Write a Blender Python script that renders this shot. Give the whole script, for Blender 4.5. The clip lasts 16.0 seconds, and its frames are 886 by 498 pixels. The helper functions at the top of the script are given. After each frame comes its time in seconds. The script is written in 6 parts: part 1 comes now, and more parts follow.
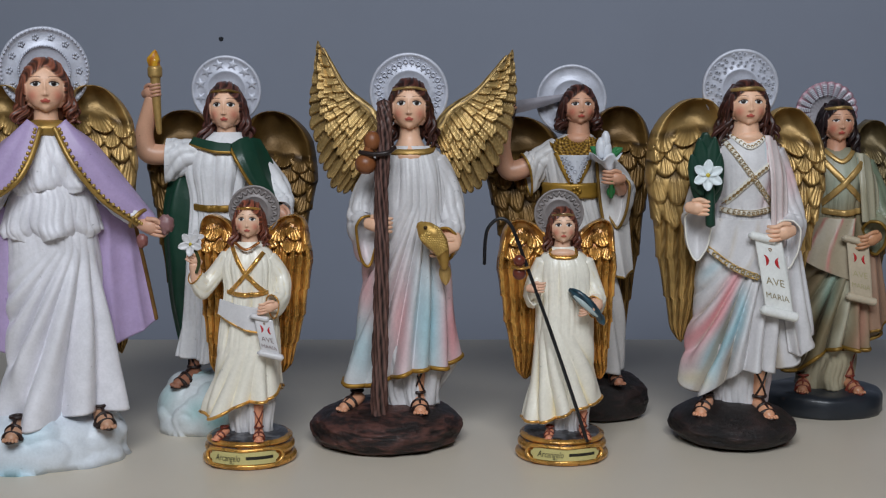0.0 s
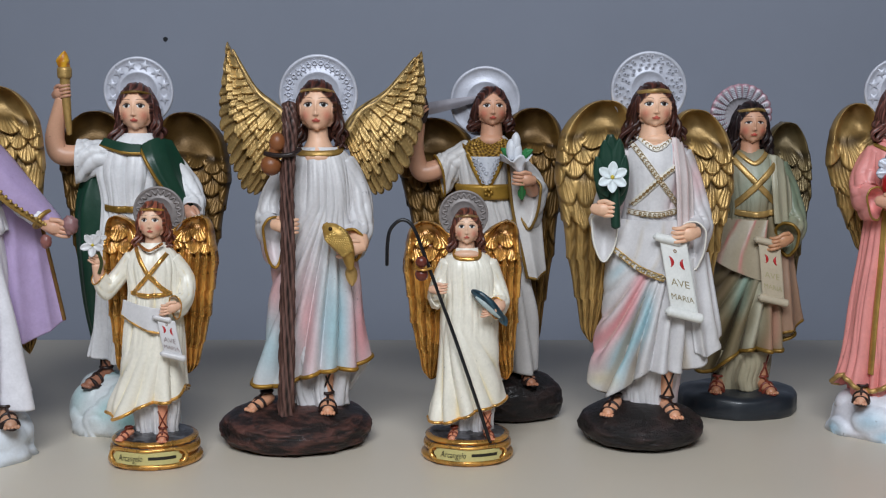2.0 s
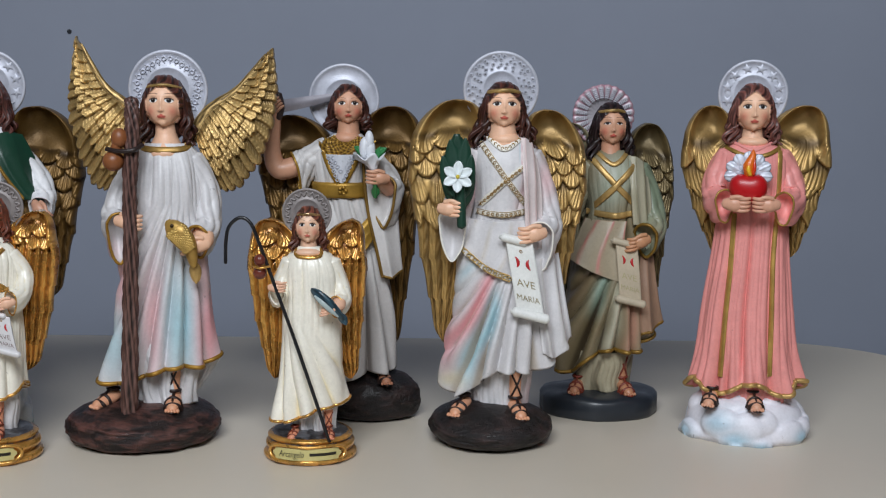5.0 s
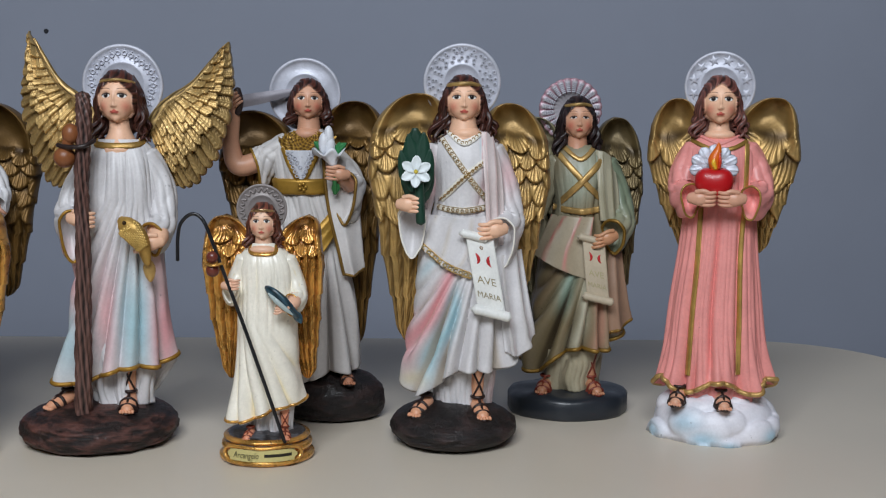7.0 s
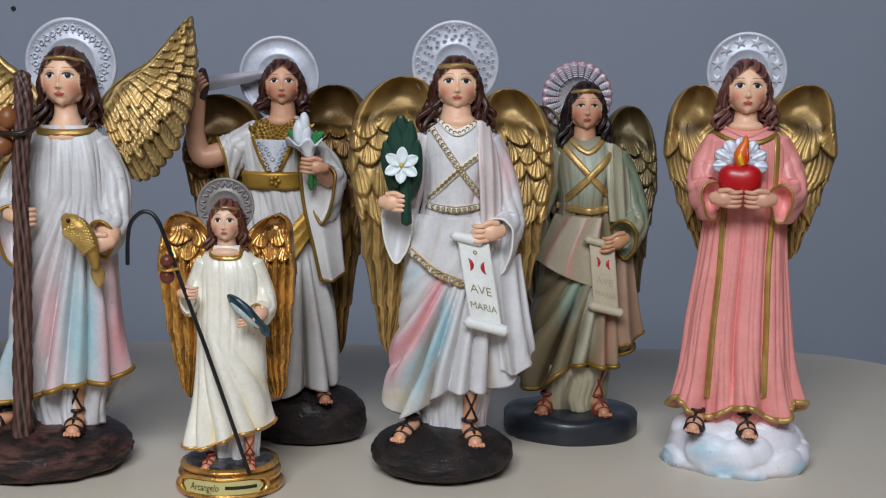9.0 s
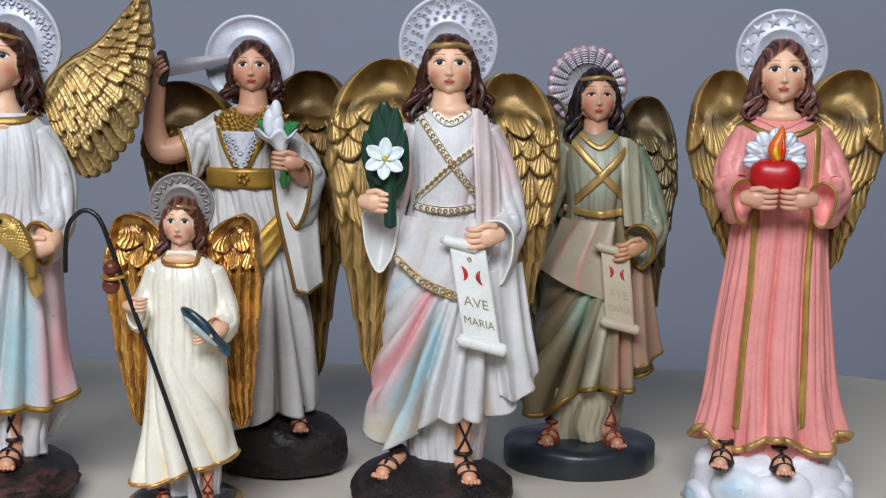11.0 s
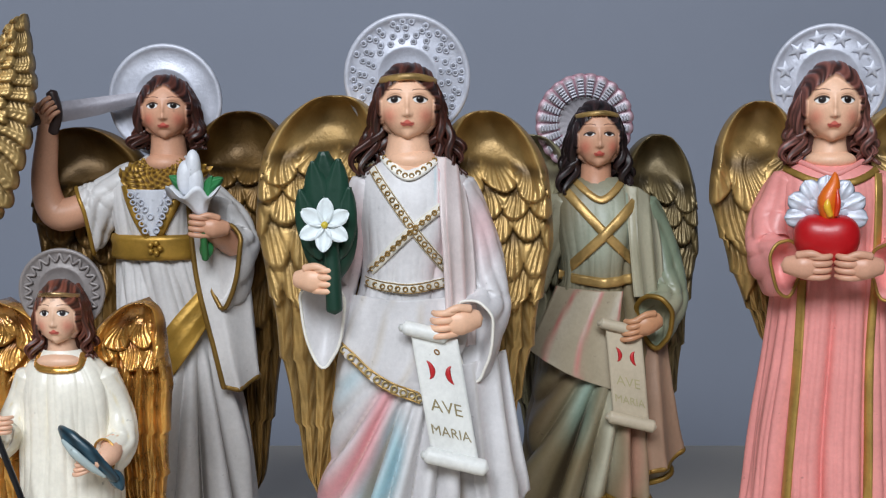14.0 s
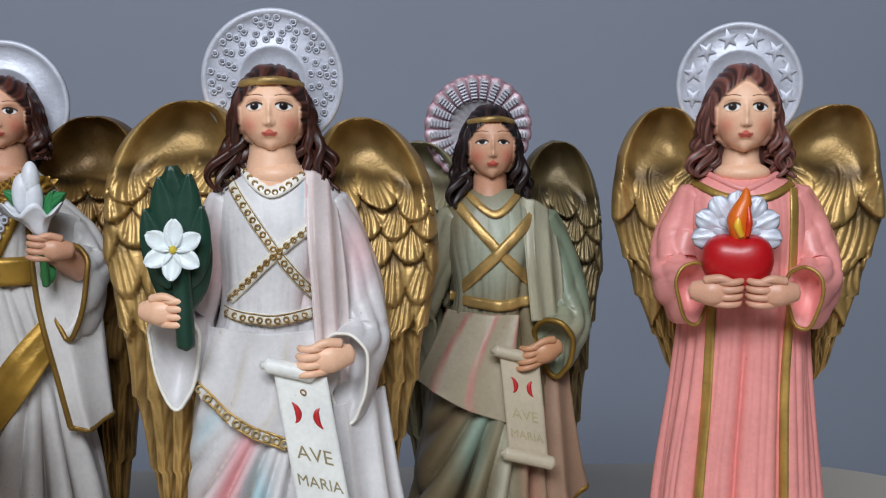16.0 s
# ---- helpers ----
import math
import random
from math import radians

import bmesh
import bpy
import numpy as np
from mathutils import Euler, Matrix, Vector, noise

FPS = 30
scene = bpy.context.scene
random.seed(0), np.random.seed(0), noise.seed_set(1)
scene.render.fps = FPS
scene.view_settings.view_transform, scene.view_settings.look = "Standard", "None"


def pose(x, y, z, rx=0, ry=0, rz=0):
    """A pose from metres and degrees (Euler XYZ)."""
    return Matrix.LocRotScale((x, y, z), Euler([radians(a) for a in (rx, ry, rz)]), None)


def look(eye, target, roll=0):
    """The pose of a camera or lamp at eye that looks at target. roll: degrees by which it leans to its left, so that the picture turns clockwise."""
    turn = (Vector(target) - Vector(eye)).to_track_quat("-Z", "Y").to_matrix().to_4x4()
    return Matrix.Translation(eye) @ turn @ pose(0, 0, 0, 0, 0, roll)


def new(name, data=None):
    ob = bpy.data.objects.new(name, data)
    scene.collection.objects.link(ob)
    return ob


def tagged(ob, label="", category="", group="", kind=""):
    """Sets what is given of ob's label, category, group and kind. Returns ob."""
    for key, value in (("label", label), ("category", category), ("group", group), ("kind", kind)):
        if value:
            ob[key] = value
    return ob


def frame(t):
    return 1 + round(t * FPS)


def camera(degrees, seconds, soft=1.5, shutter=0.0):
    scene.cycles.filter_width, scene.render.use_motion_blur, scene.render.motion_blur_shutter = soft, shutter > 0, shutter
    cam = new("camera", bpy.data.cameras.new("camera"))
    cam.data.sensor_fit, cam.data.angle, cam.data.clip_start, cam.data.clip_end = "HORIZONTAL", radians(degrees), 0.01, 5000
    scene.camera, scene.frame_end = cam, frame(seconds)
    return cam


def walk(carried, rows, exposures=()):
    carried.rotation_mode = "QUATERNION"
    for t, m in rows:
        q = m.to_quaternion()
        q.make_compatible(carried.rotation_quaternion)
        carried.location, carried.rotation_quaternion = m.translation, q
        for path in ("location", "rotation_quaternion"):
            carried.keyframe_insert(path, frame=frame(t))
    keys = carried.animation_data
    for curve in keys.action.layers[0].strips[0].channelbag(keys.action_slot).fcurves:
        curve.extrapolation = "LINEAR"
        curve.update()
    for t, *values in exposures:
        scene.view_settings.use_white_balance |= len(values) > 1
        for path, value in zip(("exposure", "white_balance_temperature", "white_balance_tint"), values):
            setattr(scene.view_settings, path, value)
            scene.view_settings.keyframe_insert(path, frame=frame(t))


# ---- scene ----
TABLE = 0.75  # height of the table top
cam = camera(40.0, 16.0, soft=1.2)
PATH = [  # seconds, x, y, height over the table, yaw, pitch, roll
    (0.0, 0.0328, -0.9061, 0.2615, 0.505, -7.176, -0.115),
    (0.5, 0.0392, -0.9062, 0.2613, -0.053, -7.151, -0.038),
    (1.0, 0.0605, -0.9089, 0.2624, 0.141, -7.147, -0.031),
    (1.5, 0.0765, -0.9092, 0.2612, 0.137, -7.049, -0.086),
    (2.0, 0.0961, -0.9087, 0.2630, 0.134, -7.198, -0.004),
    (2.5, 0.1171, -0.9062, 0.2620, 0.181, -7.265, 0.084),
    (3.0, 0.1311, -0.9061, 0.2628, -0.017, -7.336, 0.198),
    (3.5, 0.1526, -0.9063, 0.2665, 0.034, -7.497, 0.279),
    (4.0, 0.1719, -0.9065, 0.2666, -0.015, -7.448, 0.382),
    (4.5, 0.1900, -0.9056, 0.2637, -0.204, -7.317, 0.478),
    (5.0, 0.1950, -0.9056, 0.2658, -0.831, -7.413, 0.706),
    (5.2, 0.1956, -0.9048, 0.2623, -1.216, -7.207, 0.778),
    (7.5, 0.2390, -0.8722, 0.2561, -0.211, -7.248, 0.422),
    (8.0, 0.2404, -0.8391, 0.2513, -0.316, -7.079, 0.692),
    (8.5, 0.2395, -0.8094, 0.2569, -0.453, -7.789, 0.885),
    (11.0, 0.2517, -0.6827, 0.2360, 0.089, -6.980, 1.030),
    (11.5, 0.2574, -0.6642, 0.2403, 0.125, -6.898, 0.865),
    (12.0, 0.2624, -0.6634, 0.2446, 0.683, -7.389, 0.138),
    (12.5, 0.2685, -0.6425, 0.2425, 0.388, -7.057, 0.481),
    (13.0, 0.2625, -0.5829, 0.2443, -0.026, -7.109, 0.203),
    (13.5, 0.2611, -0.5616, 0.2479, 0.193, -6.213, -0.022),
    (14.0, 0.2700, -0.5316, 0.2453, 0.218, -5.775, -0.060),
    (14.5, 0.2770, -0.5070, 0.2395, -0.758, -5.777, 0.053),
    (15.0, 0.2839, -0.4952, 0.2499, -1.788, -6.542, 0.143),
    (15.5, 0.2878, -0.4845, 0.2537, -2.595, -6.513, -0.037),
    (16.0, 0.2941, -0.4717, 0.2533, -3.053, -6.275, 0.002),
]


def aimed(x, y, z, yaw, pitch, roll):
    return pose(x, y, z + TABLE, 90 + pitch, 0, yaw) @ pose(0, 0, 0, 0, 0, roll)


walk(cam, [(t, aimed(*row)) for t, *row in PATH], [(0.0, -0.59), (2.0, -0.33), (3.0, -0.31), (5.2, -0.29), (8.5, -0.34), (11.0, -0.05), (12.0, -0.08), (14.0, -0.08), (15.5, -0.18), (16.0, -0.16)])

# world and lamps: a closed, dim room with a broad soft lamp under the ceiling
world = bpy.data.worlds.new("room_air")
scene.world = world
world.use_nodes = True
world.node_tree.nodes["Background"].inputs["Color"].default_value = (0.8, 0.87, 1.0, 1)
world.node_tree.nodes["Background"].inputs["Strength"].default_value = 0.3


def area_lamp(name, eye, target, w, h, watts, colour):
    data = bpy.data.lights.new(name, "AREA")
    data.shape, data.size, data.size_y, data.energy, data.color = "RECTANGLE", w, h, watts, colour
    ob = new(name, data)
    ob.matrix_world = look(eye, target)
    return ob


area_lamp("ceiling_lamp_light", (0.04, -1.4, 2.0), (0.15, 0.05, 0.9), 1.1, 0.6, 37.5, (0.872, 0.931, 1.0))


# ---- materials ----
def C(r, g, b):
    """A linear colour from one of 0 to 255."""
    return tuple((v / 255 / 12.92) if v <= 10 else ((v / 255 + 0.055) / 1.055) ** 2.4 for v in (r, g, b))


def material(name):
    m = bpy.data.materials.new(name)
    m.use_nodes = True
    return m, m.node_tree.nodes, m.node_tree.links, m.node_tree.nodes["Principled BSDF"]


def noise_node(nodes, links, scale, detail=4.0, rough=0.6, coords=None):
    n = nodes.new("ShaderNodeTexNoise")
    n.inputs["Scale"].default_value, n.inputs["Detail"].default_value, n.inputs["Roughness"].default_value = scale, detail, rough
    if coords:
        links.new(coords.outputs["Object"], n.inputs["Vector"])
    return n


def ramp(nodes, links, source, a, b, lo, hi):
    n = nodes.new("ShaderNodeMapRange")
    links.new(source, n.inputs["Value"])
    for key, v in (("From Min", a), ("From Max", b), ("To Min", lo), ("To Max", hi)):
        n.inputs[key].default_value = v
    return n.outputs["Result"]


def painted(name, rough, metal=0.0, coat=0.0, grain=900.0, bump=0.08, mottle=0.12, coarse=0.0, sub=0.0):
    """Paint on cast resin. The colour comes from the 'paint' attribute, brushed unevenly."""
    m, nodes, links, bsdf = material(name)
    coords = nodes.new("ShaderNodeTexCoord")
    col = nodes.new("ShaderNodeAttribute")
    col.attribute_name = "paint"
    big = noise_node(nodes, links, 70, 5, 0.6, coords)
    fine = noise_node(nodes, links, grain, 3, 0.6, coords)
    hsv = nodes.new("ShaderNodeHueSaturation")
    links.new(col.outputs["Color"], hsv.inputs["Color"])
    links.new(ramp(nodes, links, big.outputs["Fac"], 0.3, 0.7, 1 - mottle, 1 + mottle * 0.5), hsv.inputs["Value"])
    # brush marks and a few specks of dirt
    dust = noise_node(nodes, links, 260, 2, 0.5, coords)
    speck = nodes.new("ShaderNodeHueSaturation")
    links.new(hsv.outputs["Color"], speck.inputs["Color"])
    links.new(ramp(nodes, links, dust.outputs["Fac"], 0.72, 0.8, 1.0, 0.6), speck.inputs["Value"])
    brush = nodes.new("ShaderNodeHueSaturation")
    links.new(speck.outputs["Color"], brush.inputs["Color"])
    links.new(ramp(nodes, links, fine.outputs["Fac"], 0.3, 0.7, 0.94, 1.03), brush.inputs["Value"])
    links.new(brush.outputs["Color"], bsdf.inputs["Base Color"])
    links.new(ramp(nodes, links, big.outputs["Fac"], 0.3, 0.7, rough - 0.07, rough + 0.1), bsdf.inputs["Roughness"])
    bsdf.inputs["Metallic"].default_value = metal
    bsdf.inputs["Coat Weight"].default_value, bsdf.inputs["Coat Roughness"].default_value = coat, 0.12
    b = nodes.new("ShaderNodeBump")
    b.inputs["Strength"].default_value, b.inputs["Distance"].default_value = bump, 0.001
    links.new(fine.outputs["Fac"], b.inputs["Height"])
    out = b
    if coarse:
        rocky = noise_node(nodes, links, 230, 6, 0.7, coords)
        b2 = nodes.new("ShaderNodeBump")
        b2.inputs["Strength"].default_value, b2.inputs["Distance"].default_value = coarse, 0.002
        links.new(rocky.outputs["Fac"], b2.inputs["Height"])
        links.new(b.outputs["Normal"], b2.inputs["Normal"])
        out = b2
    links.new(out.outputs["Normal"], bsdf.inputs["Normal"])
    return m


MATTE = painted("painted_resin", 0.4, mottle=0.09, bump=0.14, grain=500)
SKIN = painted("painted_skin_tone", 0.4, mottle=0.06, bump=0.05)
GOLD = painted("gold_paint", 0.41, metal=0.5, mottle=0.3, bump=0.2, grain=600)
SILVER = painted("silver_paint", 0.46, metal=0.22, mottle=0.16, bump=0.22, grain=520)
ROCK = painted("dark_rock_paint", 0.5, mottle=0.35, bump=0.35, coarse=1.0, coat=0.06)
GLOSS = painted("glossy_varnished_paint", 0.36, mottle=0.06, coat=0.15, bump=0.1, grain=450)
GILT = painted("varnished_antique_gold", 0.27, metal=0.65, mottle=0.5, coat=0.4, bump=0.35, grain=330)
SLOTS = [MATTE, SKIN, GOLD, SILVER, ROCK, GLOSS, GILT]
PAINT, FLESH, GLD, SLV, RCK, GLS, GLT = range(7)


def plain(name, colour, rough, scale=6.0, amount=0.06, bump=0.05, grain=300.0):
    m, nodes, links, bsdf = material(name)
    coords = nodes.new("ShaderNodeTexCoord")
    big, fine = noise_node(nodes, links, scale, 4, 0.6, coords), noise_node(nodes, links, grain, 3, 0.6, coords)
    hsv = nodes.new("ShaderNodeHueSaturation")
    hsv.inputs["Color"].default_value = (*colour, 1)
    links.new(ramp(nodes, links, big.outputs["Fac"], 0.3, 0.7, 1 - amount, 1 + amount), hsv.inputs["Value"])
    links.new(hsv.outputs["Color"], bsdf.inputs["Base Color"])
    links.new(ramp(nodes, links, big.outputs["Fac"], 0.3, 0.7, rough - 0.05, rough + 0.05), bsdf.inputs["Roughness"])
    b = nodes.new("ShaderNodeBump")
    b.inputs["Strength"].default_value, b.inputs["Distance"].default_value = bump, 0.0005
    links.new(fine.outputs["Fac"], b.inputs["Height"])
    links.new(b.outputs["Normal"], bsdf.inputs["Normal"])
    return m


WALL = plain("grey_blue_wall_paint", C(155, 161, 177), 0.8, 3.0, 0.05, 0.1)
TOP = plain("cream_laminate", C(216, 205, 188), 0.38, 5.0, 0.03, 0.03)
# unseen ceiling, floor and outer walls, darkened to lessen bounced fill light
CEIL = plain("grey_ceiling_paint", C(84, 84, 86), 0.9)
FLOOR = plain("grey_floor", C(60, 58, 56), 0.6)
FAR_WALL = plain("dimmed_unseen_wall", C(72, 74, 80), 0.85)
MARK = plain("dark_spot", C(40, 42, 48), 0.8)

# colours of the paints
WHITE, IVORY, CREAM = C(217, 214, 215), C(246, 240, 225), C(250, 246, 236)
SKINC, SKIND = C(247, 197, 164), C(226, 164, 128)
# the dark gold is antique paint and also stands for shade in wing recesses
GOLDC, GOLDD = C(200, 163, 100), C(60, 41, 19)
OLDG, OLDD = C(234, 176, 90), C(112, 58, 20)
SILV = C(208, 210, 222)
BROWN, DARKHAIR, AUBURN = C(64, 36, 29), C(36, 25, 26), C(92, 54, 42)


# ---- the room and the table ----
def mesh_object(name, bm, mat, smooth=False):
    me = bpy.data.meshes.new(name)
    bm.normal_update()
    bm.to_mesh(me)
    bm.free()
    me.materials.append(mat)
    for p in me.polygons:
        p.use_smooth = smooth
    return new(name, me)


def part(name, bm, mat, parent, label=""):
    ob = mesh_object(name, bm, mat)
    ob.parent = parent
    return tagged(ob, label)


def box_bm(x0, x1, y0, y1, z0, z1, bevel=0.0):
    bm = bmesh.new()
    bmesh.ops.create_cube(bm, size=1)
    for v in bm.verts:
        v.co = Vector(((x0 + x1) / 2 + v.co.x * (x1 - x0), (y0 + y1) / 2 + v.co.y * (y1 - y0), (z0 + z1) / 2 + v.co.z * (z1 - z0)))
    if bevel:
        bmesh.ops.bevel(bm, geom=bm.edges[:], offset=bevel, segments=2, affect="EDGES")
    return bm


def structure(name, bm, mat, label):
    return tagged(mesh_object(name, bm, mat), label, "room", kind="structure")


structure("floor", box_bm(-2.6, 2.6, -3.1, 0.86, -0.1, 0.0), FLOOR, "plain unseen floor under the table, kept dark to lessen fill light")
structure("ceiling", box_bm(-2.6, 2.6, -3.1, 0.86, 2.7, 2.8), CEIL, "plain unseen ceiling, kept dark to lessen fill light")
structure("wall_back", box_bm(-2.6, 2.6, 0.71, 0.86, 0.0, 2.7), WALL, "plain grey-blue painted wall behind the table")
structure("wall_front", box_bm(-2.6, 2.6, -3.1, -2.95, 0.0, 2.7), FAR_WALL, "plain unseen wall, kept dim to lessen fill light")
structure("wall_left", box_bm(-2.6, -2.45, -2.95, 0.71, 0.0, 2.7), FAR_WALL, "plain unseen wall, kept dim to lessen fill light")
structure("wall_right", box_bm(2.45, 2.6, -2.95, 0.71, 0.0, 2.7), FAR_WALL, "plain unseen wall, kept dim to lessen fill light")


def spot_bm():
    bm = bmesh.new()
    bmesh.ops.create_cone(bm, cap_ends=True, segments=14, radius1=0.0033, radius2=0.0028, depth=0.002)
    for v in bm.verts:
        v.co.x *= 1 + 0.12 * math.sin(5 * v.co.z + 40 * v.co.y * 100)
    bm.transform(pose(0, 0, 0, 90))
    return bm


spot = mesh_object("wall_spot", spot_bm(), MARK)
spot.location = (-0.272, 0.7095, TABLE + 0.336)
tagged(spot, "small dark round mark on the grey wall", "wall mark")


def rounded_slab(x0, x1, y0, y1, z0, z1, r):
    bm = bmesh.new()
    ring = []
    for cx, cy, a0 in ((x1 - r, y1 - r, 0), (x0 + r, y1 - r, 90), (x0 + r, y0 + r, 180), (x1 - r, y0 + r, 270)):
        for k in range(17):
            a = radians(a0 + 90 * k / 16)
            ring.append(bm.verts.new((cx + r * math.cos(a), cy + r * math.sin(a), z0)))
    face = bm.faces.new(ring)
    made = bmesh.ops.extrude_face_region(bm, geom=[face])
    for v in made["geom"]:
        if isinstance(v, bmesh.types.BMVert):
            v.co.z = z1
    bmesh.ops.recalc_face_normals(bm, faces=bm.faces[:])
    rim = [e for e in bm.edges if abs(e.verts[0].co.z - z1) < 1e-6 and abs(e.verts[1].co.z - z1) < 1e-6]
    bmesh.ops.bevel(bm, geom=rim, offset=0.003, segments=3, affect="EDGES")
    return bm


table = tagged(new("table"), "cream laminate table with rounded corners against a grey wall", "table")
part("tabletop", rounded_slab(-0.95, 0.7, -0.45, 0.39, TABLE - 0.028, TABLE, 0.15), TOP, table, "cream laminate tabletop with rounded corners")
for lx in (-0.8, 0.58):
    for ly in (-0.32, 0.26):
        part("leg", box_bm(lx - 0.025, lx + 0.025, ly - 0.025, ly + 0.025, 0.0, TABLE - 0.028, 0.004), TOP, table)


# ---- modelling kit for the cast figurines (local centimetres; the front faces -y) ----
TAU = 2 * math.pi
rng = np.random.default_rng(7)


def spline(pts, n, closed=False):
    """A smooth line of n points through the given ones."""
    p = np.asarray(pts, float)
    k = len(p)
    if k == 2:
        s = np.linspace(0, 1, n)[:, None]
        return p[0] * (1 - s) + p[1] * s
    s = np.linspace(0, k if closed else k - 1, n, endpoint=not closed)
    i = np.minimum(s.astype(int), (k - 1) if closed else (k - 2))
    f = (s - i)[:, None]
    if closed:
        a, b, c, d = p[(i - 1) % k], p[i % k], p[(i + 1) % k], p[(i + 2) % k]
    else:
        a, b, c, d = p[np.maximum(i - 1, 0)], p[i], p[i + 1], p[np.minimum(i + 2, k - 1)]
    return 0.5 * (2 * b + (c - a) * f + (2 * a - 5 * b + 4 * c - d) * f**2 + (3 * b - a - 3 * c + d) * f**3)


def unit(v):
    v = np.asarray(v, float)
    return v / (np.linalg.norm(v, axis=-1, keepdims=True) + 1e-9)


def blend(a, b, f):
    f = np.asarray(f)[..., None]
    return np.asarray(a) * (1 - f) + np.asarray(b) * f


def smooth(x, lo, hi):
    s = np.clip((x - lo) / (hi - lo), 0, 1)
    return s * s * (3 - 2 * s)


class Clay:
    """Gathers the surfaces of one figurine, which is cast in one piece."""

    def __init__(self):
        self.v, self.f, self.m, self.c, self.n = [], [], [], [], 0

    def raw(self, verts, faces, mat, col):
        verts = np.asarray(verts, float).reshape(-1, 3)
        col = np.broadcast_to(np.asarray(col, float), verts.shape)
        self.v.append(verts), self.c.append(col)
        self.f += [tuple(int(i) + self.n for i in face) for face in faces]
        self.m += [mat] * len(faces)
        self.n += len(verts)

    def grid(self, p, mat, col, wrap=False, close=False, ends=False):
        """A sheet of quads over p[rows, columns]; wrap joins the columns round, close the rows, ends caps the two ends."""
        r, c = p.shape[:2]
        i = np.arange(r if close else r - 1)[:, None]
        j = np.arange(c if wrap else c - 1)[None]
        i2, j2 = (i + 1) % r, (j + 1) % c
        quads = np.stack(np.broadcast_arrays(i * c + j, i * c + j2, i2 * c + j2, i2 * c + j), -1).reshape(-1, 4)
        faces = [tuple(q) for q in quads.tolist()]
        if ends:
            faces += [tuple(range(c))[::-1], tuple((r - 1) * c + k for k in range(c))]
        col = np.asarray(col, float)
        col = col.reshape(-1, 3) if col.ndim > 1 else col
        self.raw(p.reshape(-1, 3), faces, mat, col)

    def finish(self, name, at, turn, label, category, group="", settle=0.5):
        me = bpy.data.meshes.new(name)
        v, c = np.concatenate(self.v), np.concatenate(self.c)
        v[:, 2] -= settle * np.clip(v[:, 2] / 2.5, 0, 1)
        v = v * 0.01
        me.from_pydata(v.tolist(), [], self.f)
        for m in SLOTS:
            me.materials.append(m)
        me.polygons.foreach_set("material_index", self.m)
        me.polygons.foreach_set("use_smooth", [True] * len(me.polygons))
        a = me.color_attributes.new("paint", "FLOAT_COLOR", "POINT")
        a.data.foreach_set("color", np.concatenate([np.clip(c, 0, 1), np.ones((len(c), 1))], 1).ravel())
        me.validate()
        me.update()
        ob = new(name, me)
        ob.matrix_world = pose(at[0] * 0.01, at[1] * 0.01, TABLE, 0, 0, turn)
        return tagged(ob, label, category, group)


def frames(line):
    """Two directions across a line at each of its points."""
    t = unit(np.gradient(line, axis=0))
    a = np.zeros_like(t)
    ref = np.array([0, 0, 1.0]) if abs(t[0, 2]) < 0.9 else np.array([0, -1.0, 0])
    a[0] = unit(ref - t[0] * (ref @ t[0]))
    for k in range(1, len(t)):
        a[k] = unit(a[k - 1] - t[k] * (a[k - 1] @ t[k]))
    return a, np.cross(t, a), t


def tube(clay, pts, rad, mat, col, n=None, m=10, flat=1.0, closed=False, bark=0.0, shade=None):
    """A round or flattened limb along a smooth line, with rounded ends."""
    n = n or max(8, 5 * len(pts))
    line = spline(pts, n, closed)
    r = np.interp(np.linspace(0, 1, n), np.linspace(0, 1, len(np.atleast_1d(rad))), np.atleast_1d(rad)) if np.ndim(rad) else np.full(n, rad)
    a, b, t = frames(line)
    if not closed:
        ends = np.array([0.0, 0.55, 0.87])
        line = np.concatenate([line[0] - t[0] * r[0] * (1 - ends)[:, None] * 0.8, line, line[-1] + t[-1] * r[-1] * (1 - ends[::-1])[:, None] * 0.8])
        r = np.concatenate([r[0] * np.sqrt(1 - (1 - ends) ** 2), r, r[-1] * np.sqrt(1 - (1 - ends[::-1]) ** 2)])
        a, b = (np.concatenate([q[:1]] * 3 + [q] + [q[-1:]] * 3) for q in (a, b))
    th = np.linspace(0, TAU, m, endpoint=False)
    rr = r[:, None] * np.ones(m)
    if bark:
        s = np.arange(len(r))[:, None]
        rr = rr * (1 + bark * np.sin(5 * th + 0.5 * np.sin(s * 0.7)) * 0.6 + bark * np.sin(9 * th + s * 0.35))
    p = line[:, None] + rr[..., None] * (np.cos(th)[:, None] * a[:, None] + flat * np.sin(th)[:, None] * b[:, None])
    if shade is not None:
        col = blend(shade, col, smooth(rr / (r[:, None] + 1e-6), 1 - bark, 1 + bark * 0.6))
    clay.grid(p, mat, col, wrap=True, close=closed, ends=not closed)
    return p


